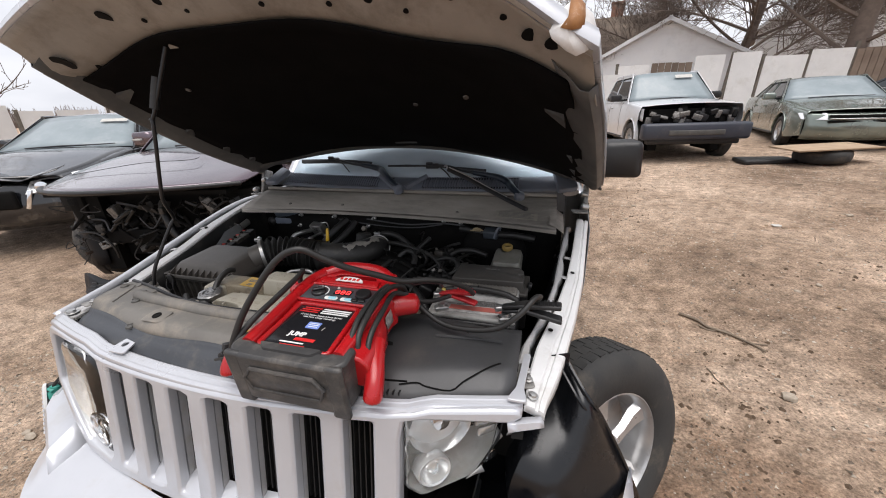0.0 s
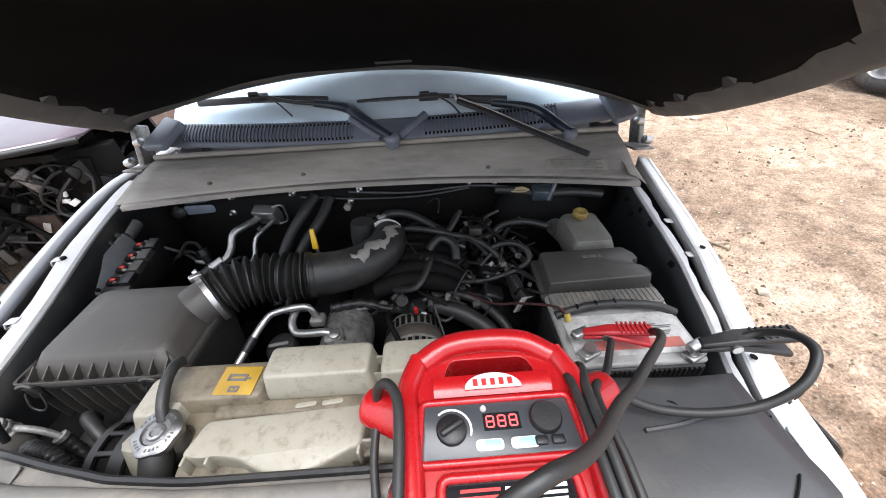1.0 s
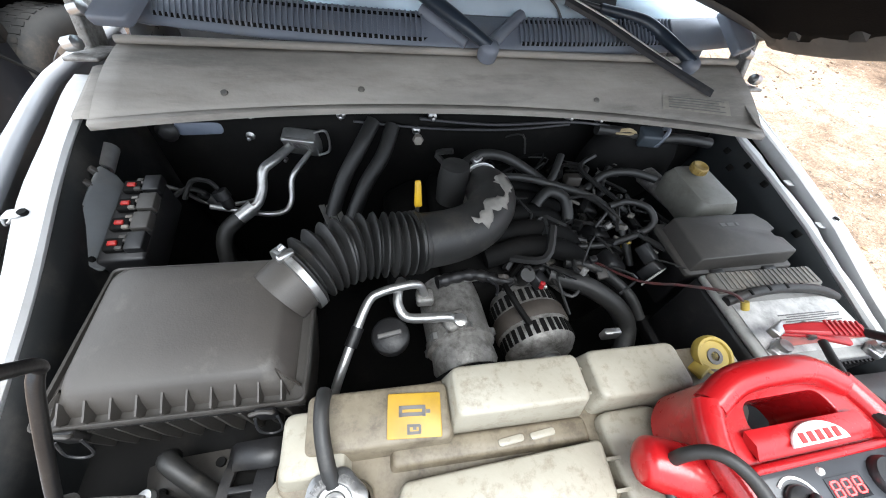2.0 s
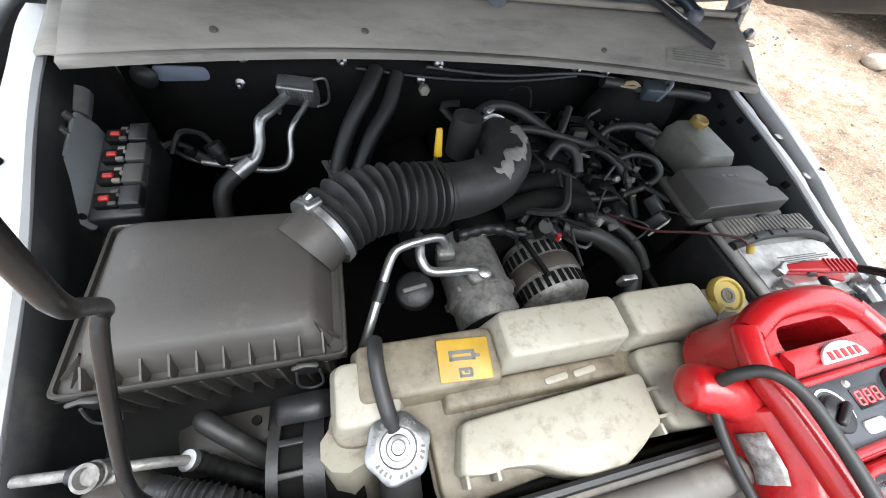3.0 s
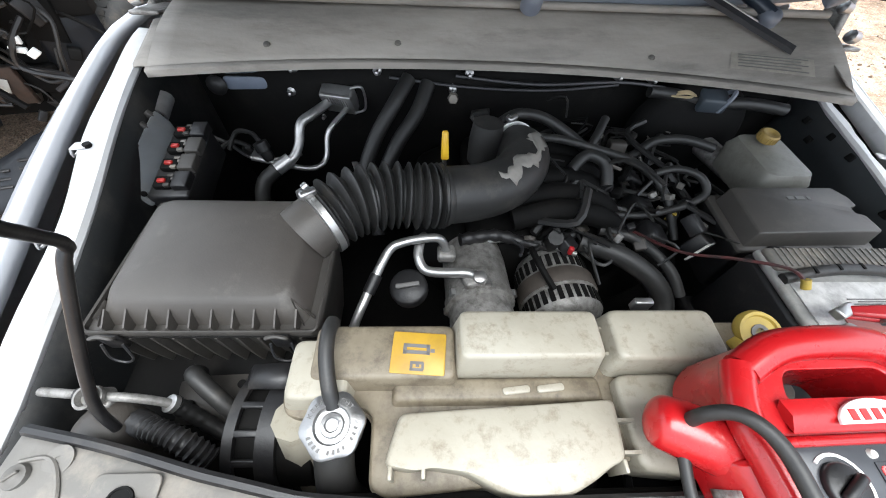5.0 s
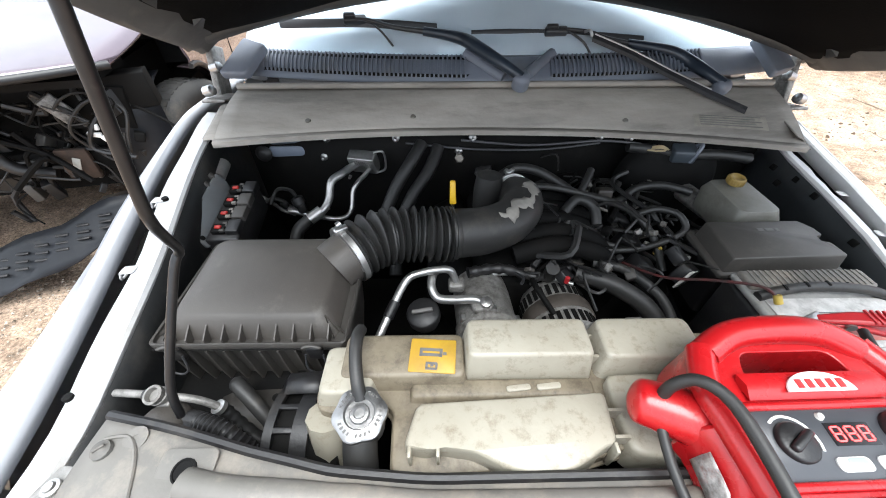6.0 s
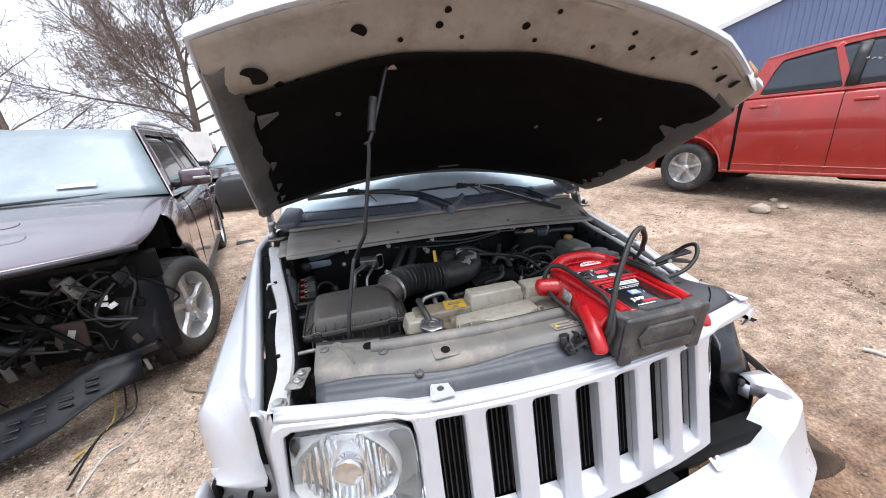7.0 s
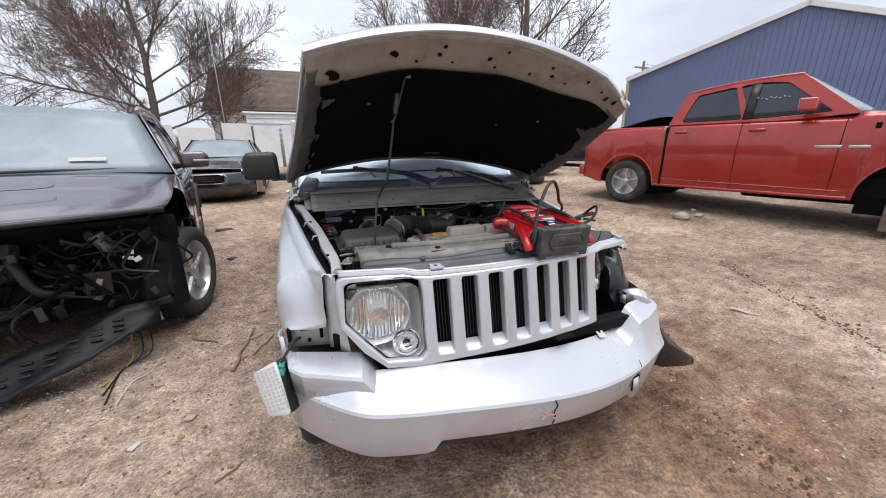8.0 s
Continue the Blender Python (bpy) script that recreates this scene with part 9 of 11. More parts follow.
# the maker's mark: plain slanted bars in red and white
def slant_bar(x0, x1, y0, y1, bm):
    k = 0.18
    loft([[Vector((x0 + k * (y0 - 0.09), y0, z)), Vector((x1 + k * (y0 - 0.09), y0, z)), Vector((x1 + k * (y1 - 0.09), y1, z)), Vector((x0 + k * (y1 - 0.09), y1, z))] for z in (LZ - 0.0004, LZ + 0.0004)], bm)
    return bm


bm = slant_bar(-0.066, -0.022, 0.130, 0.133, bmesh.new())
slant_bar(-0.064, -0.022, 0.1365, 0.1395, bm)
slant_bar(-0.062, -0.020, 0.143, 0.146, bm)
part("red_mark", bm, M_REDPRINT, lb)
bm = slant_bar(-0.015, 0.050, 0.130, 0.1335, bmesh.new())
slant_bar(-0.015, 0.050, 0.1365, 0.1395, bm)
slant_bar(-0.015, 0.050, 0.1425, 0.146, bm)
part("white_mark", bm, M_WHITE, lb)
words("caption", "12 Volt Power Supply & Jump Starter", 0.0066, pose(0, 0.1215, LZ), M_WHITE, lb, 0.0003)
words("caption", "with Auto Charge Technology", 0.0062, pose(0, 0.1145, LZ), M_WHITE, lb, 0.0003)
st = part("blue_sticker", slab(rpoly([(-0.015, -0.010), (0.015, -0.010), (0.015, 0.010), (-0.015, 0.010)], 0.003, 3), 0, 0.0008, pose(0.002, 0.090, LZ), edge=0.0003), M_BLUEPRINT, lb, "blue and white sticker")
for k in range(3):
    part("sticker_line", box((0.002, 0.095 - k * 0.005, LZ + 0.0010), (0.022, 0.0018, 0.0005)), M_WHITE, st)
words("caption", "JUMP", 0.0165, pose(-0.016, 0.060, LZ) @ Matrix.Shear('XY', 4, (0.25, 0.0)), M_WHITE, lb, 0.0004, 0.0006)
part("red_mark", slant_bar(-0.006, 0.038, 0.043, 0.051, bmesh.new()), M_REDPRINT, lb)
part("white_line", slant_bar(-0.030, 0.022, 0.0345, 0.0375, bmesh.new()), M_WHITE, lb)
part("red_line", slant_bar(-0.024, 0.030, 0.0285, 0.030, bmesh.new()), M_REDPRINT, lb)
part("scratch", box((0.028, 0.084, LZ), (0.0016, 0.010, 0.0004), rot=(0, 0, -20)), M_PALEPRINT, lb)
# black base with recessed panels and feet
base_prof = [(-HW - 0.004, 0.046), (-HW - 0.006, 0.000), (-HW + 0.016, -0.020), (HW - 0.016, -0.020), (HW + 0.006, 0.000), (HW + 0.004, 0.046), (HW - 0.020, 0.040), (HW - 0.034, 0.018), (-HW + 0.034, 0.018), (-HW + 0.020, 0.040)]
jb = part("base", loft([[Vector((x * 0.97, y, -0.114)) for x, y in rpoly(base_prof, 0.012, 3)], [Vector((x, y, 0.000)) for x, y in rpoly(base_prof, 0.012, 3)]]), M_BOOT, jump, "scuffed black rubber base", bevel=0.007)
part("base_lip", loft([[Vector((x, y, -0.004)) for x, y in rpoly([(-0.070, 0.020), (0.070, 0.020), (0.052, 0.000), (-0.052, 0.000)], 0.006, 2)], [Vector((x, y, 0.005)) for x, y in rpoly([(-0.066, 0.018), (0.066, 0.018), (0.050, 0.002), (-0.050, 0.002)], 0.006, 2)]]), M_BOOT, jb)
for s in (-1, 1):
    part("foot", loft([[Vector((s * 0.105 + x, -0.012 + y * 0.6, z)) for x, y in ((-0.018, 0.01), (0.018, 0.01), (0.018, -0.014), (-0.018, -0.014))] for z in (-0.126, -0.06, 0.001)]), M_BOOT, jb, bevel=0.006)
oct_ = [(-0.072, -0.058), (0.072, -0.058), (0.084, -0.030), (0.066, -0.006), (-0.066, -0.006), (-0.084, -0.030)]
part("base_panel", slab(rpoly(oct_, 0.006, 2), 0.0, 0.006, pose(0, -0.0185, -0.020, 90, 0, 0), edge=0.002), M_BOOT, jb)
part("panel_ridge", tube([Vector((x, -0.024, z - 0.020)) for x, z in oct_ + oct_[:1]], 0.004, 6, smooth=0), M_BOOT, jb)


# cables and clamps
def clampset(name, label, material, m):
    """A spring clamp: two handles, jaws, pivot."""
    c = part(name, loft([[m @ Vector((x, y, z)) for y, z in ((-0.014, 0.004), (0.014, 0.004), (0.014, 0.016), (-0.014, 0.016))] for x in (-0.085, -0.05, 0.0)] + [[m @ Vector((0.055, y, z)) for y, z in ((-0.009, -0.004), (0.009, -0.004), (0.009, 0.006), (-0.009, 0.006))]]), material, jump, label, bevel=0.004)
    part("lower_handle", loft([[m @ Vector((x, y, z)) for y, z in ((-0.014, -0.034 + 0.30 * (x + 0.085)), (0.014, -0.034 + 0.30 * (x + 0.085)), (0.014, -0.022 + 0.30 * (x + 0.085)), (-0.014, -0.022 + 0.30 * (x + 0.085)))] for x in (-0.085, -0.05, 0.0)] + [[m @ Vector((0.055, y, z)) for y, z in ((-0.009, -0.014), (0.009, -0.014), (0.009, -0.006), (-0.009, -0.006))]]), material, c, bevel=0.004)
    part("jaw", box(m @ Vector((0.058, 0, -0.002)), (0.032, 0.016, 0.014), rot=(0, 0, 20), bevel=0.003), M_STEEL, c)
    part("pivot", lathe([(0.008, -0.017), (0.008, 0.017), (0.001, 0.018)], m @ pose(0.006, 0, 0, 90, 0, 0), 12), M_STEEL, c)
    for k in range(7):
        part("grip_rib", box(m @ Vector((-0.075 + k * 0.009, 0, 0.017)), (0.003, 0.024, 0.003)), material, c)
    return c


JI = JM.inverted()


def to_j(pts):
    return [JI @ Vector(p) for p in pts]


clampset("red_clamp", "red battery clamp on the battery post", M_REDCLAMP, JI @ pose(0.405, 0.385, 0.972, 0, 10, 166) @ Matrix.Scale(0.76, 4))
clampset("black_clamp", "black battery clamp on the battery post", M_BLACK, JI @ pose(0.592, 0.350, 0.975, 0, 6, 176))
for pts, rr in (
        # cable that loops from the holder over the face
        ([(0.043, 0.251, 1.018), (0.046, 0.255, 1.052), (0.061, 0.250, 1.074), (0.076, 0.226, 1.079), (0.081, 0.178, 1.075), (0.082, 0.120, 1.067), (0.083, 0.068, 1.060), (0.075, 0.030, 1.041), (0.062, 0.011, 1.005), (0.052, 0.014, 0.972)], 0.0064),
        # cable standing up in a tall bow across the front
        ([(0.058, 0.026, 0.975), (0.058, 0.018, 1.010), (0.074, 0.030, 1.058), (0.099, 0.050, 1.109), (0.150, 0.078, 1.180), (0.192, 0.095, 1.201), (0.226, 0.114, 1.178), (0.257, 0.140, 1.150), (0.300, 0.185, 1.115), (0.336, 0.217, 1.090), (0.382, 0.262, 1.075), (0.425, 0.305, 1.050), (0.455, 0.345, 1.015), (0.462, 0.368, 0.990)], 0.0066),
        # pair of cables down the other side to the loop past the battery
        ([(0.309, 0.050, 0.987), (0.301, 0.077, 1.039), (0.297, 0.147, 1.059), (0.296, 0.225, 1.061), (0.308, 0.277, 1.041), (0.320, 0.291, 1.008), (0.400, 0.262, 0.968), (0.470, 0.245, 0.968), (0.540, 0.240, 0.985), (0.585, 0.247, 1.020), (0.612, 0.275, 1.045), (0.625, 0.315, 1.030), (0.615, 0.345, 1.000), (0.592, 0.350, 0.982)], 0.0066),
        ([(0.324, 0.049, 0.982), (0.317, 0.089, 1.030), (0.314, 0.160, 1.047), (0.311, 0.237, 1.046), (0.355, 0.290, 1.000), (0.380, 0.330, 0.985), (0.400, 0.365, 0.978)], 0.0060),
        ([(0.294, 0.048, 1.032), (0.286, 0.108, 1.055), (0.284, 0.185, 1.061), (0.284, 0.254, 1.053), (0.284, 0.282, 1.023)], 0.0060),
        ([(0.052, 0.052, 0.962), (0.052, 0.118, 0.983), (0.041, 0.193, 1.002), (0.042, 0.240, 1.016)], 0.0055)):
    part("cable", tube(to_j(pts), rr, 10, smooth=8), M_RUBBER, jump, "thick black rubber cable")

# ---- the other vehicles of the yard ----
def paint(name, c, c2=None, metal=0.35, rough=0.28, dust=0.25):
    return mat(name, c, c2, 2.5, rough, metal, 0.0, coat=0.9, dirt=(0.30, 0.27, 0.23), dscale=2.2, damount=dust)


def vehicle(name, label, m, P):
    """A parked vehicle: front along -y, base at the ground. P holds its measures."""
    car = thing(name, label, "car" if not P.get("bed") else "pickup truck", m)
    L, W, H = P["L"], P["W"], P["H"]
    pm, gl = P["paint"], P.get("glass", M_DARKGLASS)
    f0, r0 = -L / 2, L / 2
    yc, yw, yr, yb = P["cowl"], P["top"], P["roof_end"], P["back"]
    hf, hc, belt, deck = P["hood_f"], P["hood_c"], P["belt"], P["deck"]
    fw, rw, wr = P["fw"], P["rw"], P["wr"]
    rock = P.get("rock", 0.30)
    front_cut = P.get("cut", 0.0)
    side_cut = P.get("side_cut", front_cut)
    ar = wr + P.get("gap", 0.06)

    def half(y):
        a = smooth(f0 + 0.75, f0, y)
        b = smooth(r0 - 0.6, r0, y)
        return W / 2 * (1 - P.get("nose", 0.12) * a * a - P.get("tail", 0.08) * b * b)

    def top(y):
        if y < yc:
            return lerp(hf, hc, smooth(f0 - 0.15, yc, y) ** 0.8)
        if y > yb:
            return lerp(deck, deck - 0.03, smooth(yb, r0, y))
        return lerp(belt, deck if not P.get("bed") else belt, smooth(yc, yb, y))

    def low(y):
        z = rock + 0.05 * smooth(f0 + 0.5, f0, y) + 0.08 * smooth(r0 - 0.4, r0, y)
        for w in (fw, rw):
            d = abs(y - w)
            if d < ar:
                z = max(z, wr + math.sqrt(ar * ar - d * d))
        return z

    ys = sorted(set([round(v, 4) for v in np.linspace(f0 + front_cut, r0, 70)] + [round(w + ar * math.cos(a), 4) for w in (fw, rw) for a in np.linspace(0, math.pi, 19)]))
    for s in (-1, 1):
        rows = []
        for y in [v for v in ys if v >= f0 + side_cut]:
            h, zb, zt = half(y), low(y), top(y)
            fl = 0.018 * sum(math.exp(-((abs(y - w) - ar) / 0.10) ** 2) if abs(y - w) > ar * 0.6 else 1.0 for w in (fw, rw))
            rows.append([(s * (h - 0.06), y, zb + 0.01), (s * (h - 0.012 + fl * 0.5), y, zb), (s * (h - 0.004 + fl), y, lerp(zb, zt, 0.16)), (s * h, y, lerp(zb, zt, 0.40)), (s * (h + 0.004), y, lerp(zb, zt, 0.62)),
                         (s * (h - 0.008), y, lerp(zb, zt, 0.80)), (s * (h - 0.028), y, lerp(zb, zt, 0.93)), (s * (h - 0.06), y, zt)])
        side = part("body_side", sheet(rows), pm, car, solid=0.004, sharp=45)
        for yd in P.get("doors", ()):
            h = half(yd)
            part("door_gap", tube([(s * (h - 0.010), yd, rock + 0.08), (s * (h + 0.001), yd, lerp(rock, belt, 0.45)), (s * (h - 0.006), yd, lerp(rock, belt, 0.78)), (s * (h - 0.045), yd, belt - 0.01)], 0.005, 5), M_DARK, side)
            if yd > P["doors"][0]:
                hd = part("door_handle", box((s * (h + 0.006), yd - 0.20, belt - 0.13), (0.035, 0.20, 0.035), bevel=0.010), pm, side)
        part("sill", tube([(s * (half(y) - 0.015), y, rock + 0.02) for y in np.linspace(fw + ar + 0.05, rw - ar - 0.05, 8)], 0.028, 8), P.get("trim", M_BLACK), side)
        for w in (fw, rw):
            pts = [(s * (half(w) + 0.010), w + (ar + 0.012) * math.cos(a), wr + (ar + 0.012) * math.sin(a)) for a in np.linspace(0.05, math.pi - 0.05, 17) if w + (ar + 0.012) * math.cos(a) > f0 + side_cut]
            part("arch_lip", tube(pts, 0.016, 7, smooth=0), P.get("lip", pm), side)
    # deck surfaces
    ytop = [y for y in ys if y <= yc + 0.02]
    bow = P.get("bow", 0.16)
    rows = []
    for y in ytop:
        h, z = half(y) - 0.06, top(y)
        t = smooth(f0 + front_cut + 0.4, f0 + front_cut, y)
        rows.append([(h * u, y - bow * t * (1 - u * u), z + 0.05 * (1 - u * u) * (1 - 0.25 * t)) for u in np.linspace(-1, 1, 17)])
    hood_p = part("hood", sheet(rows), pm, car, solid=0.012)
    if not P.get("bed"):
        rows = [[((half(y) - 0.06) * u, y, top(y) + 0.03 * (1 - u * u)) for u in np.linspace(-1, 1, 9)] for y in np.linspace(yb, r0, 6)]
        part("boot_lid", sheet(rows), pm, car, solid=0.01)
    # greenhouse
    wt = W / 2 * P.get("tumble", 0.70)
    wb = half(yc + 0.3) - 0.065
    hr = H - 0.045
    arch_h, drop_h = P.get("roof_arch", 0.0), P.get("roof_drop", 0.0)

    def roof_fall(t):
        return arch_h * (2 * t - 0.7) ** 2 + drop_h * t
    rows = [[(wt * u, lerp(yw, yr, t), H - 0.045 * (u * u) - 0.03 * (2 * t - 1) ** 2 - roof_fall(t)) for u in np.linspace(-1, 1, 15)] for t in np.linspace(0, 1, 13)]
    roof = part("roof", sheet(rows), P.get("roof", pm), car, solid=0.02)
    rows = [[(lerp(wb, wt, v) * u * 0.985, lerp(yc - 0.10 * (1 - u * u), yw, v), lerp(hc + 0.015 + 0.03 * (1 - u * u), hr - roof_fall(0) - 0.02 + 0.04 * (1 - u * u), v)) for u in np.linspace(-1, 1, 11)] for v in np.linspace(0, 1, 7)]
    wsn = part("windscreen", sheet(rows), P.get("front_glass", M_PALEGLASS), car, solid=0.006)
    part("wiper", tube([(-0.45, yc - 0.06, hc + 0.05), (0.0, yc - 0.09, hc + 0.065), (0.35, yc - 0.05, hc + 0.06)], 0.010, 6), M_WIPER, wsn)
    part("wiper", tube([(0.05, yc - 0.07, hc + 0.05), (0.40, yc - 0.04, hc + 0.06), (0.62, yc + 0.02, hc + 0.06)], 0.010, 6), M_WIPER, wsn)
    if P.get("notice"):
        part("windscreen_notice", sheet([[(lerp(*P["notice"][:2], i / 4), yc - 0.085 * (1 - (lerp(*P["notice"][:2], i / 4) / wb) ** 2) + (yw - yc) * v - 0.014, lerp(hc + 0.055, hr, v)) for i in range(5)] for v in P["notice"][2:]]), M_PALEPRINT, wsn, "white paper notice")
    rows = [[(lerp(wb, wt, v) * u * 0.97, lerp(yb, yr, v), lerp(belt + 0.01, hr - roof_fall(1) - 0.02 + 0.03 * (1 - u * u), v)) for u in np.linspace(-1, 1, 7)] for v in np.linspace(0, 1, 4)]
    part("rear_window", sheet(rows), gl, car, solid=0.006)
    for s in (-1, 1):
        def gp(t, v):
            y = lerp(lerp(yc, yw, v), lerp(yb, yr, v), t)
            return Vector((s * lerp(half(lerp(yc, yb, t)) - 0.065, wt, v) * (1 - 0.0 * v), y, lerp(belt if t > 0.3 else lerp(hc, belt, t / 0.3), hr - roof_fall(min(1.0, max(0.0, t))), v)))
        rows = [[gp(t, v) + Vector((s * 0.012 * math.sin(v * math.pi), 0, 0)) for t in np.linspace(0.0, 1.0, 13)] for v in np.linspace(0, 1, 5)]
        sg = part("side_window", sheet(rows), gl, car, solid=0.005)
        # door frames: one pressed panel with an opening for each window
        edges = [-0.012] + list(P.get("pillars", (0.45, 0.80))) + [1.0 - P.get("cpillar", 0.06) * 0.3]
        rim = [(t, -0.02) for t in np.linspace(-0.012, 1.012, 13)] + [(t, 1.02) for t in np.linspace(1.012, -0.012, 13)]
        gaps = []
        for a, b in zip(edges, edges[1:]):
            if b - a > 0.08:
                gaps.append(rpoly([(a + (0.036 if a < 0 else 0.016), 0.05), (b - 0.014, 0.05), (b - 0.014, 0.90), (a + (0.050 if a < 0 else 0.018), 0.90)], 0.035, 3))
        gaps = [rpoly(w, 0.04, 5) for w in P["windows"]] if P.get("windows") else gaps
        frm = part("door_frame", holed(rim, gaps, 0.014, lambda t, v, w: gp(t, v) + Vector((s * (w + 0.004 + 0.012 * math.sin(min(1.0, max(0.0, v)) * math.pi)), 0, 0))), pm, car, bevel=0.004)
        part("roof_edge", tube([gp(t, 1.0) for t in np.linspace(0, 1, 9)], 0.026, 8), pm, frm)
        part("belt_trim", tube([gp(t, 0.0) + Vector((s * 0.006, 0, 0.0)) for t in np.linspace(0, 1, 9)], 0.013, 6), P.get("belt_trim", M_BLACK), car)
        for tp in P.get("pillars", (0.45, 0.80)):
            part("door_split", tube([gp(tp + 0.001, v) + Vector((s * (0.020 + 0.012 * math.sin(v * math.pi)), 0, 0)) for v in (0.0, 0.5, 1.0)], 0.004, 5), M_DARK, car)
        if P.get("rails"):
            rl = part("roof_rail", tube([(s * (wt - 0.02), lerp(yw, yr, 0.06), H - 0.05), (s * (wt - 0.02), lerp(yw, yr, 0.14), H + 0.012), (s * (wt - 0.02), lerp(yw, yr, 0.5), H + 0.03), (s * (wt - 0.02), lerp(yw, yr, 0.92), H + 0.005), (s * (wt - 0.02), lerp(yw, yr, 0.98), H - 0.05)], 0.019, 8), M_ALU, car)
        big = P.get("mirror", 1.0)
        my, mz = P.get("mirror_y", 0.42), P.get("mirror_z", 0.09)
        mm = part("mirror", slab(rpoly([(-0.12 * big, -0.075 * big), (0.11 * big, -0.07 * big), (0.12 * big, 0.03 * big), (0.08 * big, 0.08 * big), (-0.11 * big, 0.07 * big)], 0.03, 4), -0.07 * big, 0.08 * big, axis((s * (W / 2 + 0.10 * big), yc + my, belt + mz), (0, -1, 0), roll=0), edge=0.03), P.get("mirror_paint", pm), car)
        part("mirror_arm", box((s * (W / 2 - 0.02), yc + my + 0.01, belt + mz - 0.05), (0.14, 0.06, 0.05), bevel=0.012), M_BLACK, mm)
        part("mirror_glass", box((s * (W / 2 + 0.10 * big), yc + my + 0.072 * big, belt + mz), (0.19 * big, 0.006, 0.11 * big)), M_CHROME, mm)
        if P.get("blinker"):
            part("blinker", box((s * (W / 2 + 0.15), yc + my - 0.075, belt + mz - 0.005), (0.13, 0.03, 0.022), rot=(0, 0, s * 14), bevel=0.006), M_PALEPRINT, mm)
    # wheels
    for w in (fw, rw):
        for s in (-1, 1):
            if (w == fw and P.get("no_front_wheels")):
                continue
            wheel(car, (s * (half(w) - 0.105), w, wr), wr, P.get("tw", 0.22), wr * P.get("rim", 0.66), P.get("spokes", 5), s, style=P.get("style", 0), lean=s * P.get("steer", 0.0) if w == fw else 0.0)
    # Added dark boxes that paint the shade under the body and inside the arches.
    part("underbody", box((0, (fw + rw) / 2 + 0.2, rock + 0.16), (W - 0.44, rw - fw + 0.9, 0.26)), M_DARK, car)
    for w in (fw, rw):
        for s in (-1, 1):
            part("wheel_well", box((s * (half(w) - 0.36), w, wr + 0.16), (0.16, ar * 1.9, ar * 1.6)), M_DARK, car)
    part("cabin", box((0, lerp(yc, yb, 0.5), belt - 0.22), (W - 0.40, (yb - yc) * 0.9, 0.40)), M_INTERIOR, car)
    # rear
    if not P.get("bed"):
        rows = [[(half(r0) * u * 0.96, r0 - 0.05 * (abs(u) ** 3), z) for u in np.linspace(-1, 1, 9)] for z in (rock + 0.08, 0.55, 0.8, top(r0))]
        part("tail", sheet(rows), pm, car, solid=0.01)
    return car, half, top, low


def car_front(car, half, f0, P, pm):
    """Bumper, grille and lamps for an undamaged nose."""
    hf = P["hood_f"]
    bow = P.get("bow", 0.16)
    rows = []
    for u in np.linspace(-1, 1, 21):
        x = half(f0) * 0.985 * u
        y = f0 - bow * (1 - u * u) + 0.0
        rows.append([(x, y + 0.05, hf - 0.02), (x, y, hf - 0.06), (x, y - 0.015, hf - 0.16), (x, y - 0.045, hf - 0.24), (x, y - 0.05, 0.44), (x, y - 0.02, 0.32), (x, y + 0.05, 0.22)])
    b = part("front_bumper", sheet(rows), pm, car, solid=0.006)
    return b


M_MAROON = paint("dusty_maroon_paint", (0.16, 0.120, 0.140), (0.125, 0.096, 0.112), 0.75, 0.24, 0.10)
xo = dict(L=4.68, W=1.88, H=1.69, cowl=-1.02, top=-0.42, roof_end=1.75, back=2.12, hood_f=0.90, hood_c=1.10, belt=1.06, deck=1.08, fw=-1.60, rw=1.30, wr=0.362, rock=0.30, paint=M_MAROON, cut=0.25, side_cut=0.72,
          doors=(-0.72, 0.28, 1.12), rails=True, pillars=(0.42, 0.74), nose=0.10, mirror_paint=M_MAROON, blinker=True, notice=(0.22, 0.44, 0.15, 0.205), bow=0.42, style=1, steer=-0.38, mirror_y=0.27, mirror_z=0.15, lip=M_BLACK, rim=0.68, front_glass=M_PALEGLASS)
car1, half1, top1, low1 = vehicle("crossover", "maroon crossover with its front end stripped to bare wiring", pose(-2.86, 3.64, 0.03, 0.6, 0, 12), xo)
M_RUSTDARK = mat("dark_rusty_steel", (0.06, 0.035, 0.024), (0.035, 0.026, 0.02), 25, 0.85, 0.1, 0.4, 90)
# Added black tube hiding the bright rim, so the hood's edge turns dark.
part("hood_seal", tube([((half1(-2.09) - 0.06) * u, -2.09 - 0.42 * (1 - u * u) - 0.005, top1(-2.09) + 0.0375 * (1 - u * u) - 0.005) for u in np.linspace(-1, 1, 21)], 0.017, 8, smooth=0), M_BLACK, car1)
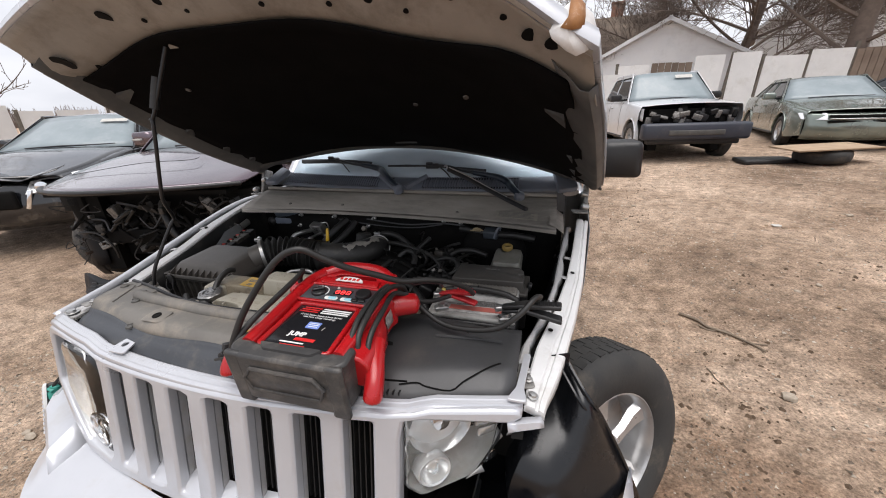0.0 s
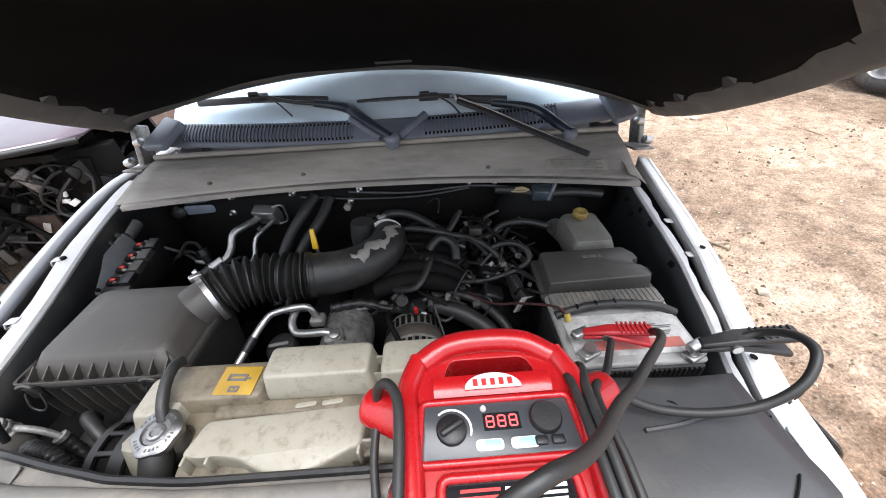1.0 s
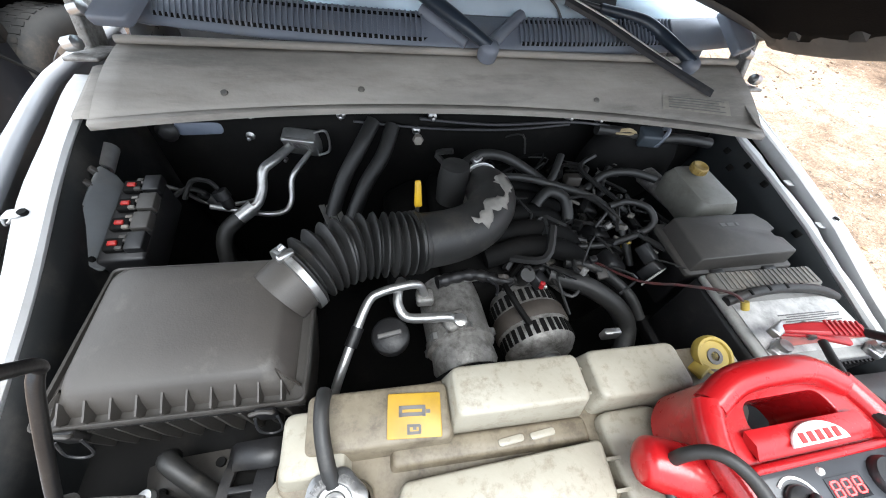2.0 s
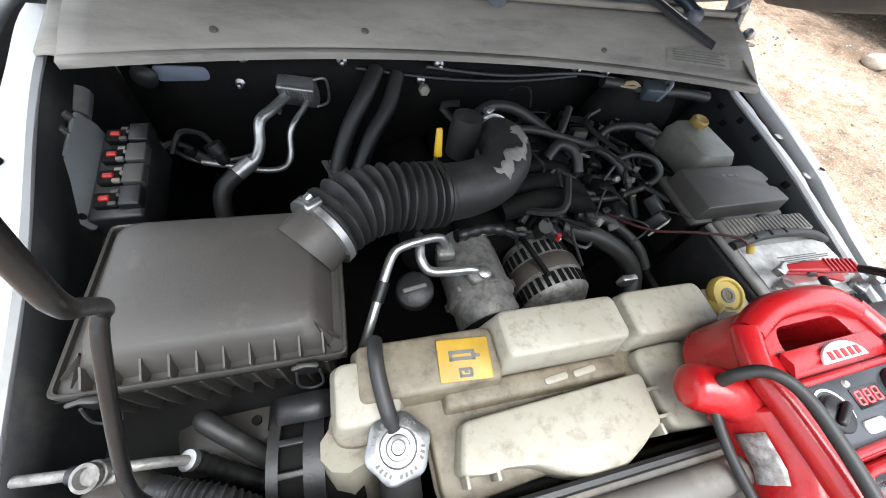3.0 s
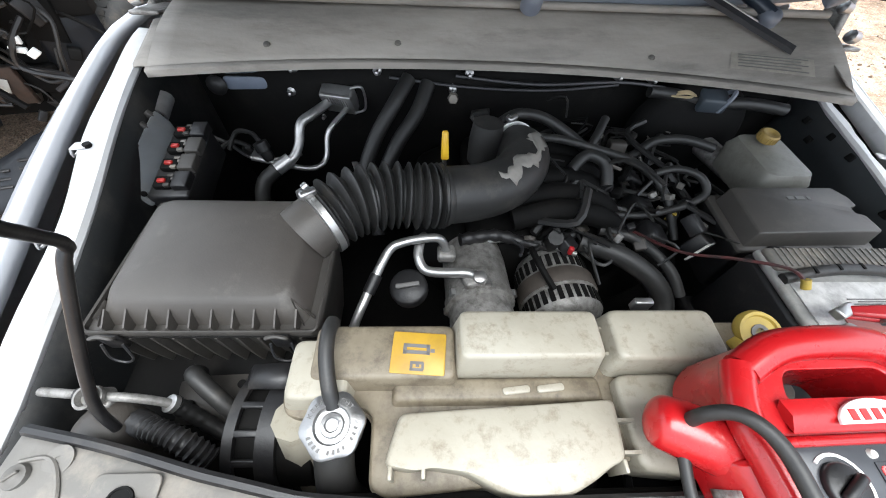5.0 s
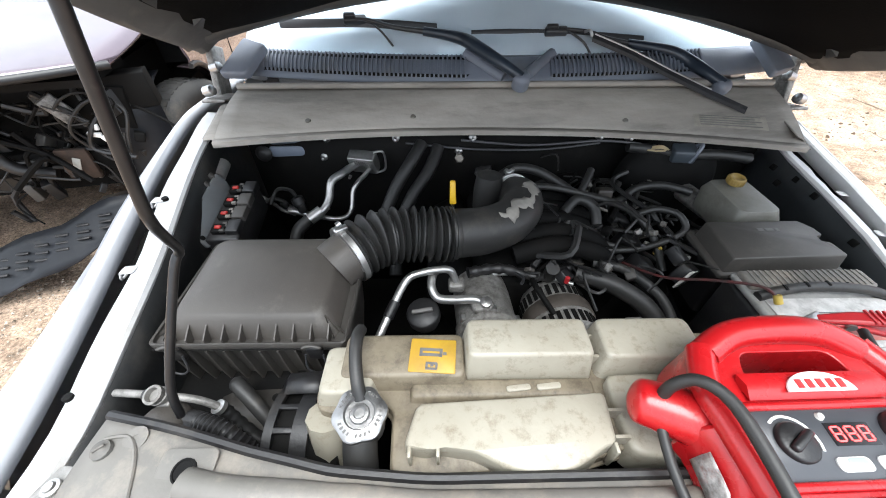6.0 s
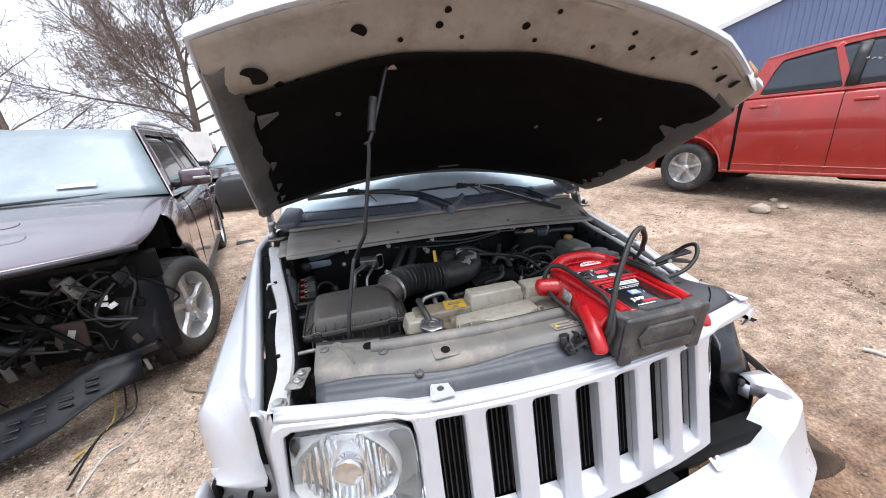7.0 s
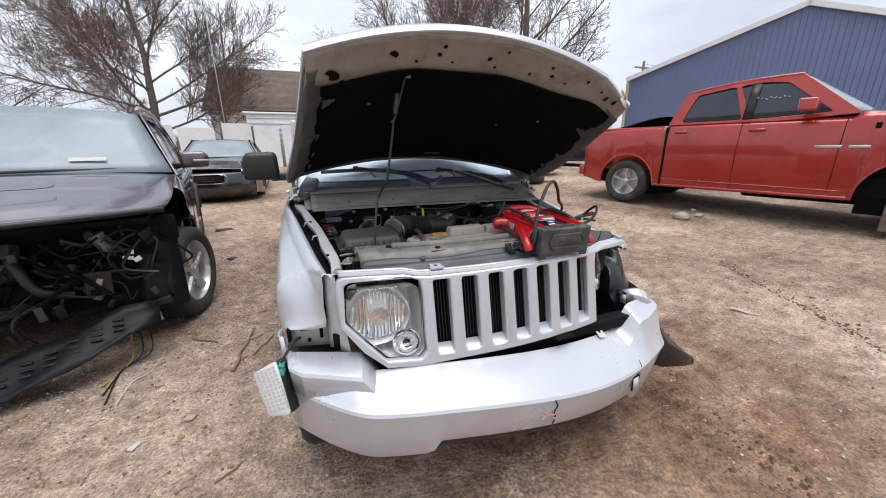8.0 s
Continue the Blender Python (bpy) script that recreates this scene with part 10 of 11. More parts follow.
# bared front: dark boxes painting the cavity's shade, supports, wiring, broken undertray
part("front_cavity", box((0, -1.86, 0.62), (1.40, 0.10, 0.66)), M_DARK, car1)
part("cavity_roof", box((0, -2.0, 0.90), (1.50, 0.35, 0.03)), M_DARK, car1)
for s in (-1, 1):
    rows = [[(s * (0.80 - 0.03 * j), -2.00 + 0.42 * math.cos(a) * 1.0 + 0.39, 0.362 + 0.44 * math.sin(a)) for j in range(4)] for a in np.linspace(radians(95), radians(215), 12)]
    part("inner_liner", sheet(rows), mat("dark_blue_liner", (0.007, 0.008, 0.011), (0.005, 0.006, 0.008), 5, 0.48, dirt=(0.05, 0.045, 0.04), dscale=9, damount=0.2, spec=0.3) if s < 0 else bpy.data.materials["dark_blue_liner"], car1, solid=0.004)
    rows = [[(s * lerp(0.60, 0.86, i / 5), -2.03 + 0.012 * i - 0.05 * math.sin(i * 0.6) + 0.05 * (j / 5), lerp(0.24, 0.78, j / 5)) for i in range(6)] for j in range(6)]
    part("splash_panel", sheet(rows), bpy.data.materials["dark_blue_liner"], car1, solid=0.004)
    bm = box((s * 0.74, -1.95, 0.80), (0.26, 0.10, 0.16), rot=(0, 0, s * 12), bevel=0.006)
    box((s * 0.70, -2.00, 0.74), (0.12, 0.03, 0.20), bm, rot=(0, s * 10, 0), bevel=0.004)
    part("lamp_bracket", bm, M_DARK, car1)
r = random.Random(77)
bm = box((0, -1.98, 0.50), (1.24, 0.10, 0.12), bevel=0.01)
part("crash_beam", bm, M_DARK, car1)
part("rusty_bracket", box((0.42, -2.06, 0.50), (0.13, 0.03, 0.16), rot=(0, 4, 6), bevel=0.006), M_RUSTDARK, car1, "rusty crash-bar bracket")
part("bracket_tag", box((0.425, -2.082, 0.51), (0.03, 0.004, 0.06), rot=(0, 24, 6)), M_PALEPRINT, car1)
part("bracket_hole", box((0.40, -2.079, 0.45), (0.05, 0.006, 0.04), rot=(0, 4, 6), bevel=0.002), M_DARK, car1)
for k in range(70):
    a = Vector((r.uniform(-0.75, 0.72), r.uniform(-2.08, -1.94), r.uniform(0.42, 0.82)))
    pts = [a]
    for i in range(3):
        pts.append(pts[-1] + Vector((r.uniform(-0.17, 0.17), r.uniform(-0.05, 0.03), r.uniform(-0.15, 0.09))))
    part("wiring", tube(pts, r.choice((0.004, 0.005, 0.007, 0.010, 0.014)), 6, smooth=4), r.choice((M_DARK, M_DARK, M_BLACK, M_HOSE, M_RUBBER)), car1)
for k in range(26):
    c = (r.uniform(-0.75, 0.75), r.uniform(-2.05, -1.92), r.uniform(0.36, 0.80))
    part("bracket", box(c, (r.uniform(0.03, 0.14), r.uniform(0.03, 0.08), r.uniform(0.03, 0.12)), rot=(r.uniform(-30, 30), r.uniform(-30, 30), r.uniform(0, 90)), bevel=0.005), r.choice((M_BLACK, M_DARK, M_BLACK, M_DARK, M_FUSELID, M_CAST)), car1)
for k, q in enumerate((0.0, 0.03)):
    part("wire_coil", tube([(0.60 + q + (0.12 + 0.02 * math.sin(3 * a)) * math.cos(a), -2.05 - 0.02 * k + 0.02 * math.sin(2 * a), 0.68 - q + 0.15 * math.sin(a + 0.3 * k)) for a in np.linspace(0.3 + k, 6.0 + k, 16)], 0.006 + 0.002 * k, 7, smooth=3), M_RUBBER, car1)
for c, sz, ro in (((0.60, -2.10, 0.655), (0.055, 0.018, 0.022), (0, 14, 0)), ((0.645, -2.105, 0.640), (0.04, 0.02, 0.028), (0, -28, 10)), ((0.625, -2.10, 0.690), (0.02, 0.016, 0.03), (0, 10, 0))):
    part("white_plug", box(c, sz, rot=ro, bevel=0.004), M_WHITE, car1, "white wiring plug")
part("yellow_wire", tube([(0.42, -2.05, 0.90), (0.50, -2.07, 0.885), (0.60, -2.05, 0.87)], 0.004, 6), M_YELLOWCAP, car1)
for k in range(40):
    c = (r.uniform(-0.75, 0.78), r.uniform(-2.10, -1.98), r.uniform(0.32, 0.78))
    part("torn_piece", box(c, (r.uniform(0.012, 0.05), r.uniform(0.008, 0.03), r.uniform(0.012, 0.06)), rot=(r.uniform(-50, 50), r.uniform(-50, 50), r.uniform(0, 90)), bevel=0.003), r.choice((M_BLACK, M_DARK, M_FUSELID, M_RAIL, M_BLACK, M_RUSTDARK)), car1)
part("fan", lathe([(0.17, -0.02), (0.18, 0), (0.18, 0.03), (0.16, 0.035), (0.06, 0.02), (0.05, 0.03), (0.001, 0.03)], axis((-0.05, -1.95, 0.52), (0, -1, 0)), 24), M_BLACK, car1)
part("intake_pipe", tube([(0.05, -2.0, 0.78), (0.10, -2.06, 0.66), (0.16, -2.08, 0.52), (0.30, -2.06, 0.46)], 0.030, 12), M_BLACK, car1)
# undertray hanging to the ground
rows = []
for i in range(19):
    x = lerp(-0.78, 0.70, i / 18)
    u = x / 0.92
    rows.append([(x, -2.06 - 0.22 * (1 - u * u) - 0.20 * (1 - u * u) * (j / 6), 0.20 - 0.15 * (j / 6) ** 0.8 + 0.04 * smooth(-0.2, 0.6, x) + 0.016 * math.sin(i * 1.3 + j) + 0.13 * smooth(-0.1, 0.66, x)) for j in range(7)])
tray = part("undertray", sheet(rows), bpy.data.materials["dark_blue_liner"], car1, "broken dark bumper skirt drooping to the ground", solid=0.005)
for i in range(12):
    for j in range(3):
        x = -0.60 + i * 0.10
        u = x / 0.92
        t = 0.30 + 0.16 * j
        part("louvre", box((x, -2.06 - 0.22 * (1 - u * u) - 0.20 * (1 - u * u) * t, 0.212 - 0.15 * t ** 0.8 + 0.04 * smooth(-0.2, 0.6, x) + 0.13 * smooth(-0.1, 0.66, x)), (0.055, 0.014, 0.008), rot=(24, 0, 12 * u), bevel=0.003), M_BLACK, tray)
part("hanging_bracket", box((0.55, -2.02, 0.27), (0.44, 0.07, 0.05), rot=(0, -12, -6), bevel=0.006), M_BLACK, car1)
for k in range(4):
    part("bracket_slot", box((0.42 + k * 0.085, -2.058, 0.244 + k * 0.018), (0.045, 0.006, 0.022), rot=(0, -12, -6)), M_DARK, car1)
part("hanging_plug", tube([(0.66, -2.02, 0.26), (0.67, -2.03, 0.20), (0.675, -2.03, 0.155)], 0.012, 7), M_BATTERY, car1)
part("hood_stripe", tube([(-0.62, -2.02, 1.028), (-0.1, -1.92, 1.092), (0.22, -1.84, 1.096), (0.28, -1.78, 1.100), (0.27, -1.72, 1.106)], 0.0022, 5), M_DARK, car1)

# red crew-cab pickup
M_REDPAINT = paint("red_truck_paint", (0.40, 0.030, 0.019), (0.33, 0.024, 0.018), 0.25, 0.25, 0.12)
rp = dict(L=5.24, W=2.04, H=2.085, cowl=-1.14, top=-0.50, roof_end=0.90, back=1.05, hood_f=1.24, hood_c=1.47, belt=1.42, deck=1.40, fw=-1.80, rw=1.70, wr=0.400, rock=0.36, paint=M_REDPAINT, bed=True,
          doors=(-1.06, 0.03, 1.05), pillars=(), nose=0.05, tail=0.02, gap=0.10, mirror=1.15, mirror_y=0.46, mirror_z=0.17, tumble=0.80, no_front_wheels=True, cpillar=0.10, tw=0.27, rim=0.64, spokes=5, belt_trim=M_REDPAINT, trim=M_REDPAINT, style=1, roof_arch=0.035, roof_drop=0.07,
          windows=([(0.085, 0.07), (0.500, 0.045), (0.500, 0.90), (0.300, 0.91), (0.150, 0.84)], [(0.545, 0.045), (0.925, 0.04), (0.900, 0.62), (0.870, 0.86), (0.545, 0.90)]),
          glass=mat("blue_tinted_window", (0.030, 0.036, 0.048), (0.040, 0.047, 0.060), 2, 0.07, 0, 0, rvar=0.02, spec=0.6))
car2, half2, top2, low2 = vehicle("pickup_truck", "red crew-cab pickup with a dented bed and missing front wheels", pose(6.62, 2.78, 0.240, 0, 0, 15), rp)
M_REDLENS = mat("red_lens", (0.40, 0.02, 0.02), (0.32, 0.02, 0.02), 6, 0.15)
for s in (-1, 1):
    part("bed_rail", tube([(s * (half2(y) - 0.075), y, 1.375) for y in np.linspace(1.10, 2.58, 6)], 0.028, 8), M_REDPAINT, car2)
    rows = [[(s * (half2(y) - 0.10), y, 0.62), (s * (half2(y) - 0.10), y, 1.35)] for y in np.linspace(1.10, 2.56, 5)]
    part("bed_wall", sheet(rows), M_REDPAINT, car2, solid=0.03)
    part("cab_gap", box((s * (half2(1.07) - 0.018), 1.070, 0.88), (0.06, 0.030, 1.00), bevel=0.005), M_DARK, car2)
    part("gap_bracket", box((s * (half2(1.07) - 0.005), 1.095, 1.36), (0.03, 0.05, 0.07), rot=(20, 0, 0), bevel=0.006), M_ALU, car2)
    part("door_post_cover", sheet([[(s * (lerp(0.968, wx, v) + 0.022 + 0.012 * math.sin(v * math.pi)), lerp(y0, y1, v), lerp(1.435, 1.985, v)) for y0, y1, wx in ((-0.055, -0.075, 0.822), (0.020, 0.000, 0.822), (0.052, 0.032, 0.822))] for v in (0.03, 0.35, 0.65, 0.93)]), M_BLACK, car2, "black cover on the door post", solid=0.004)
    part("jack_block", box((s * 0.78, -1.8, 0.16), (0.30, 0.40, 0.36), bevel=0.02), M_WOOD, car2)
    # pressed crease low on the doors
    part("door_crease", tube([(s * (half2(y) + 0.003), y, 0.47 + 0.02 * (y + 1) / 2) for y in np.linspace(-1.18, 1.03, 8)], 0.010, 8), M_REDPAINT, car2)
    part("tail_lamp", box((s * 0.965, 2.55, 1.04), (0.07, 0.12, 0.40), bevel=0.02), M_REDLENS, car2)
    # badge: plain light bars
    for y0, wd in ((-0.92, 0.26), (-1.24, 0.19)):
        part("badge", box((s * (half2(y0) + 0.006), y0 - wd / 2 + 0.10, 1.045), (0.014, wd, 0.038), bevel=0.006), M_ALU, car2, "light metal badge")
    part("frame_rail", box((s * 0.46, 0.1, 0.40), (0.10, 4.8, 0.16), bevel=0.01), M_DARK, car2)
    part("hub", lathe([(0.17, -0.02), (0.17, 0.02), (0.08, 0.03), (0.08, 0.09), (0.001, 0.10)], axis((s * 0.80, -1.80, 0.44), (s, 0, 0)), 20), M_RUSTDARK, car2)
    part("wing_lamp", box((s * (half2(-1.30) - 0.006), -1.34, 1.30), (0.02, 0.05, 0.07), bevel=0.006), M_DARK, car2)
part("gearbox", box((0, -0.7, 0.34), (0.50, 1.5, 0.24), bevel=0.05), M_DARK, car2)
part("exhaust", tube([(0.25, -0.6, 0.34), (0.30, 0.6, 0.32), (0.34, 1.2, 0.34), (0.40, 2.4, 0.40)], 0.05, 10), M_RUSTDARK, car2)
part("bed_floor", box((0, 1.84, 0.66), (1.70, 1.46, 0.06)), M_BLACK, car2)
part("tailgate", box((0, 2.57, 1.00), (1.86, 0.07, 0.74), bevel=0.02), M_REDPAINT, car2)
part("cab_back", box((0, 1.04, 0.95), (1.90, 0.06, 0.90), bevel=0.02), M_REDPAINT, car2)
part("rear_bumper", box((0, 2.66, 0.58), (1.96, 0.20, 0.22), bevel=0.04), M_REDPAINT, car2)
part("tarp", sheet([[(lerp(-0.90, 0.86, i / 8), lerp(1.16, 2.50, j / 8), 1.40 + 0.05 * math.sin(i * 1.1) * math.sin(j * 0.9) + 0.17 * smooth(6, 0, j)) for i in range(9)] for j in range(9)]), M_RUBBER, car2, "black tarp over the bed", solid=0.01)
rows = [[(half2(-2.6) * u, -2.60 - 0.10 * (1 - u * u), z) for u in np.linspace(-1, 1, 9)] for z in (0.45, 0.75, 1.14)]
part("front_face", sheet(rows), M_BLACK, car2, solid=0.03)
# writing in crayon on the front side window: unreadable, so plain strokes
bm = bmesh.new()
for k in range(8):
    box((-0.915, -0.42 + k * 0.050, 1.735 + 0.012 * math.sin(k * 2.1)), (0.004, 0.032, 0.012 + 0.006 * (k % 2)), bm, rot=(35 * math.sin(k * 1.7), -14, 0))
part("window_scrawl", bm, M_PALEPRINT, car2)

# dark sedan beside the crossover
M_BLACKPAINT = paint("black_paint", (0.012, 0.013, 0.016), (0.018, 0.019, 0.022), 0.3, 0.18, 0.14)
sd = dict(L=4.75, W=1.84, H=1.46, cowl=-0.95, top=-0.20, roof_end=0.95, back=1.75, hood_f=0.76, hood_c=0.96, belt=0.96, deck=1.04, fw=-1.42, rw=1.38, wr=0.325, rock=0.24, paint=M_BLACKPAINT, doors=(-0.70, 0.32, 1.15), pillars=(0.45, 0.78), notice=(0.25, 0.60, 0.78, 0.88), bow=0.22)
car3, half3, top3, low3 = vehicle("sedan", "black sedan with a crumpled hood and a loose headlamp", pose(-6.55, 4.05, 0.10, 0, 0, 28), sd)
b3 = car_front(car3, half3, -2.375, sd, M_BLACKPAINT)
for s in (-1, 1):
    lp = part("headlamp", loft([[Vector((s * x, y, z)) for x, y, z in ((0.50, -2.56, 0.60), (0.86, -2.34, 0.64), (0.88, -2.10, 0.80), (0.55, -2.48, 0.74))], [Vector((s * x, y + 0.12, z - 0.01)) for x, y, z in ((0.52, -2.46, 0.60), (0.80, -2.30, 0.64), (0.82, -2.10, 0.78), (0.57, -2.40, 0.72))]]), M_REFLECT, car3, bevel=0.01)
    part("amber_lamp", box((s * 0.86, -2.15, 0.74), (0.05, 0.12, 0.08), rot=(0, 0, s * 30), bevel=0.01), mat("amber_lens", (0.70, 0.28, 0.10), (0.62, 0.25, 0.1), 8, 0.2) if s < 0 else bpy.data.materials["amber_lens"], lp)
    part("lamp_bulb", lathe([(0.05, 0), (0.055, 0.03), (0.03, 0.04), (0.001, 0.04)], axis((s * 0.66, -2.50, 0.68), (s * 0.4, -1, 0)), 14), M_CHROME, lp)
part("grille_mouth", box((0, -2.60, 0.56), (0.90, 0.06, 0.20), bevel=0.02), M_DARK, car3)
part("chrome_strip", box((0.52, -2.545, 0.55), (0.04, 0.03, 0.22), rot=(0, 20, 20), bevel=0.006), M_CHROME, car3)
rows = [[(lerp(-0.8, 0.85, i / 10), -2.50 - 0.1 * (1 - (i / 5 - 1) ** 2) + 0.05 * j, 0.80 + 0.05 * math.sin(i * 1.4) + 0.012 * j) for i in range(11)] for j in range(4)]
part("buckled_hood", sheet(rows), M_BLACKPAINT, car3, solid=0.006)

# grey sedan parked at the back
M_GREYPAINT = paint("dark_grey_paint", (0.026, 0.028, 0.032), (0.02, 0.022, 0.025), 0.4, 0.2, 0.15)
s4 = dict(sd, paint=M_GREYPAINT, doors=(-0.70, 0.32, 1.15), notice=None, hood_f=0.78)
car4, half4, top4, low4 = vehicle("sedan", "dark grey sedan with a smashed front corner", pose(-2.59, 10.1, 0.10, 0, 0, 2), s4)
car_front(car4, half4, -2.375, s4, M_GREYPAINT)
part("grille", box((-0.15, -2.62, 0.62), (0.80, 0.06, 0.17), bevel=0.02), M_DARK, car4)
for z in (0.58, 0.62, 0.66):
    part("grille_bar", box((-0.15, -2.655, z), (0.74, 0.012, 0.012)), M_CHROME, car4)
part("grille_trim", tube([(-0.55, -2.62, 0.70), (-0.15, -2.67, 0.715), (0.27, -2.64, 0.70), (0.24, -2.64, 0.54), (-0.15, -2.67, 0.53), (-0.50, -2.64, 0.54)], 0.012, 6, smooth=3), M_CHROME, car4)
for s in (-1, 1):
    part("headlamp", loft([[Vector((s * x, y, z)) for x, y, z in ((0.45, -2.54, 0.64), (0.86, -2.30, 0.66), (0.87, -2.12, 0.78), (0.50, -2.46, 0.74))], [Vector((s * x, y + 0.12, z)) for x, y, z in ((0.47, -2.44, 0.64), (0.80, -2.26, 0.66), (0.82, -2.12, 0.76), (0.52, -2.40, 0.72))]]), M_REFLECT if s < 0 else M_DARK, car4, bevel=0.01)
r = random.Random(5)
for k in range(14):
    part("crash_debris", box((r.uniform(0.45, 0.88), r.uniform(-2.52, -2.30), r.uniform(0.55, 0.80)), (r.uniform(0.05, 0.16), 0.05, r.uniform(0.03, 0.09)), rot=(r.uniform(-40, 40), r.uniform(-40, 40), r.uniform(-40, 40)), bevel=0.008), r.choice((M_BLACK, M_REFLECT, M_DARK, M_GREYPAINT)), car4)

# white pickup with its nose stripped
M_WHITEPAINT = paint("white_paint", (0.66, 0.67, 0.69), (0.60, 0.61, 0.63), 0.0, 0.3, 0.22)
wp = dict(L=5.3, W=1.86, H=1.76, cowl=-1.15, top=-0.55, roof_end=0.75, back=0.95, hood_f=1.00, hood_c=1.12, belt=1.13, deck=1.14, fw=-1.72, rw=1.50, wr=0.37, rock=0.38, paint=M_WHITEPAINT, bed=True, cut=0.45, doors=(-0.85, 0.12), pillars=(0.55,), notice=(0.15, 0.5, 0.78, 0.9), mirror_paint=M_BLACK, bow=0.10, nose=0.06)
car5, half5, top5, low5 = vehicle("pickup_truck", "white pickup with grille and lamps missing", pose(3.10, 10.08, 0.28, 0, 0, 5.3), wp)
# Solid dark box standing for the shade in the empty nose.
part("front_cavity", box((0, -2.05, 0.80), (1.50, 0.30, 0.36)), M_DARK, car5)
bmp = part("bumper", box((0, -2.46, 0.58), (1.84, 0.26, 0.30), bevel=0.05), mat("dark_blue_bumper", (0.035, 0.04, 0.055), (0.028, 0.032, 0.045), 3, 0.45, dirt=(0.12, 0.11, 0.1), dscale=4, damount=0.2), car5, "dark blue-black bumper")
part("bumper_mouth", box((0, -2.595, 0.56), (0.95, 0.02, 0.09), bevel=0.01), M_RAIL, bmp)
part("bumper_skirt", box((0, -2.40, 0.40), (1.60, 0.20, 0.12), bevel=0.03), M_BLACK, car5)
r = random.Random(15)
for k in range(26):
    part("bared_bracket", box((r.uniform(-0.75, 0.75), r.uniform(-2.32, -2.22), r.uniform(0.72, 0.95)), (r.uniform(0.05, 0.18), 0.06, r.uniform(0.05, 0.18)), rot=(r.uniform(-20, 20), r.uniform(-20, 20), 0), bevel=0.01), r.choice((M_BLACK, M_DARK, M_RAIL, M_BLACK, M_CAST)), car5)
part("bed_floor", box((0, 1.8, 0.7), (1.6, 1.6, 0.06)), M_BLACK, car5)
part("tailgate", box((0, 2.62, 0.85), (1.72, 0.07, 0.55), bevel=0.02), M_WHITEPAINT, car5)
part("torn_wing_edge", sheet([[(-0.86 + 0.02 * math.sin(i * 2.1), -2.22 + i * 0.05, 0.98 - 0.05 * j + 0.02 * math.sin(i + j)) for i in range(6)] for j in range(5)]), M_WHITEPAINT, car5, solid=0.004)

# grey-green sedan
M_GREENPAINT = paint("grey_green_paint", (0.22, 0.255, 0.225), (0.18, 0.21, 0.185), 0.45, 0.25, 0.3)
s6 = dict(sd, L=4.78, paint=M_GREENPAINT, notice=None, hood_f=0.74, hood_c=0.94)
car6, half6, top6, low6 = vehicle("sedan", "faded grey-green sedan with peeling hood paint", pose(6.85, 10.85, 0.37, 0, 0, -12), s6)
car_front(car6, half6, -2.39, s6, M_GREENPAINT)
for z, hh in ((0.655, 0.05), (0.56, 0.035)):
    part("grille", box((0.0, -2.60, z), (1.05, 0.06, hh), bevel=0.015), M_DARK, car6)
part("chrome_bar", box((0.0, -2.622, 0.608), (1.02, 0.05, 0.022), bevel=0.008), M_ALU, car6)
for s in (-1, 1):
    part("headlamp", loft([[Vector((s * x, y, z)) for x, y, z in ((0.50, -2.57, 0.58), (0.86, -2.36, 0.60), (0.88, -2.16, 0.72), (0.54, -2.50, 0.72))], [Vector((s * x, y + 0.12, z)) for x, y, z in ((0.52, -2.47, 0.58), (0.80, -2.30, 0.60), (0.82, -2.14, 0.70), (0.56, -2.40, 0.70))]]), M_REFLECT, car6, bevel=0.012)

# dark car far behind the pickup
s7 = dict(sd, paint=M_BLACKPAINT, notice=None)
car7, half7, top7, low7 = vehicle("sedan", "dark car standing behind the red pickup", pose(9.6, 10.6, 0.5, 0, 0, 40), s7)
car_front(car7, half7, -2.375, s7, M_BLACKPAINT)

# tyre with a board on it
ty = thing("spare_tyre", "worn tyre lying flat on the dirt", "tyre", pose(5.25, 7.35, 0.33))
part("tread", lathe([(0.20, 0.0), (0.30, -0.005), (0.36, 0.03), (0.375, 0.08), (0.375, 0.14), (0.36, 0.19), (0.30, 0.22), (0.20, 0.215), (0.19, 0.11), (0.20, 0.0)], pose(0, 0, 0), 36), M_TYRE, ty)
free("board", box((5.22, 7.30, 0.585), (1.35, 0.62, 0.025), rot=(2, -1, 14), bevel=0.004), mat("plywood", (0.40, 0.29, 0.19), (0.32, 0.23, 0.15), 4, 0.8, 0, 0.2, 40, dirt=(0.2, 0.15, 0.11), dscale=5, damount=0.4), "weathered plywood board lying on a tyre", "board")
free("flat_rubber_mat", slab(rpoly([(-0.5, -0.25), (0.4, -0.3), (0.5, 0.25), (-0.4, 0.3)], 0.08, 3), 0, 0.05, pose(4.55, 7.55, 0.31, 0, 0, 10), edge=0.02), M_RUBBER, "flat black rubber piece on the dirt", "rubber")

# ---- loose things on the ground ----
def gz(x, y):
    return ground_z(x, y) + relief(x, y)


def stick(label, a, b, rr=0.008, bend=0.02, seed=1, material=None):
    r = random.Random(seed)
    A, B = Vector((*a, gz(*a) + rr)), Vector((*b, gz(*b) + rr))
    pts = [A.lerp(B, t) + Vector((r.uniform(-bend, bend), r.uniform(-bend, bend), abs(r.uniform(0, 0.01)))) for t in np.linspace(0, 1, 6)]
    for p in pts:
        p.z = gz(p.x, p.y) + rr * 1.1
    return free("stick", tube(pts, lambda t: lerp(rr, rr * 0.5, t), 7, smooth=4), material or M_WOOD, label, "stick")


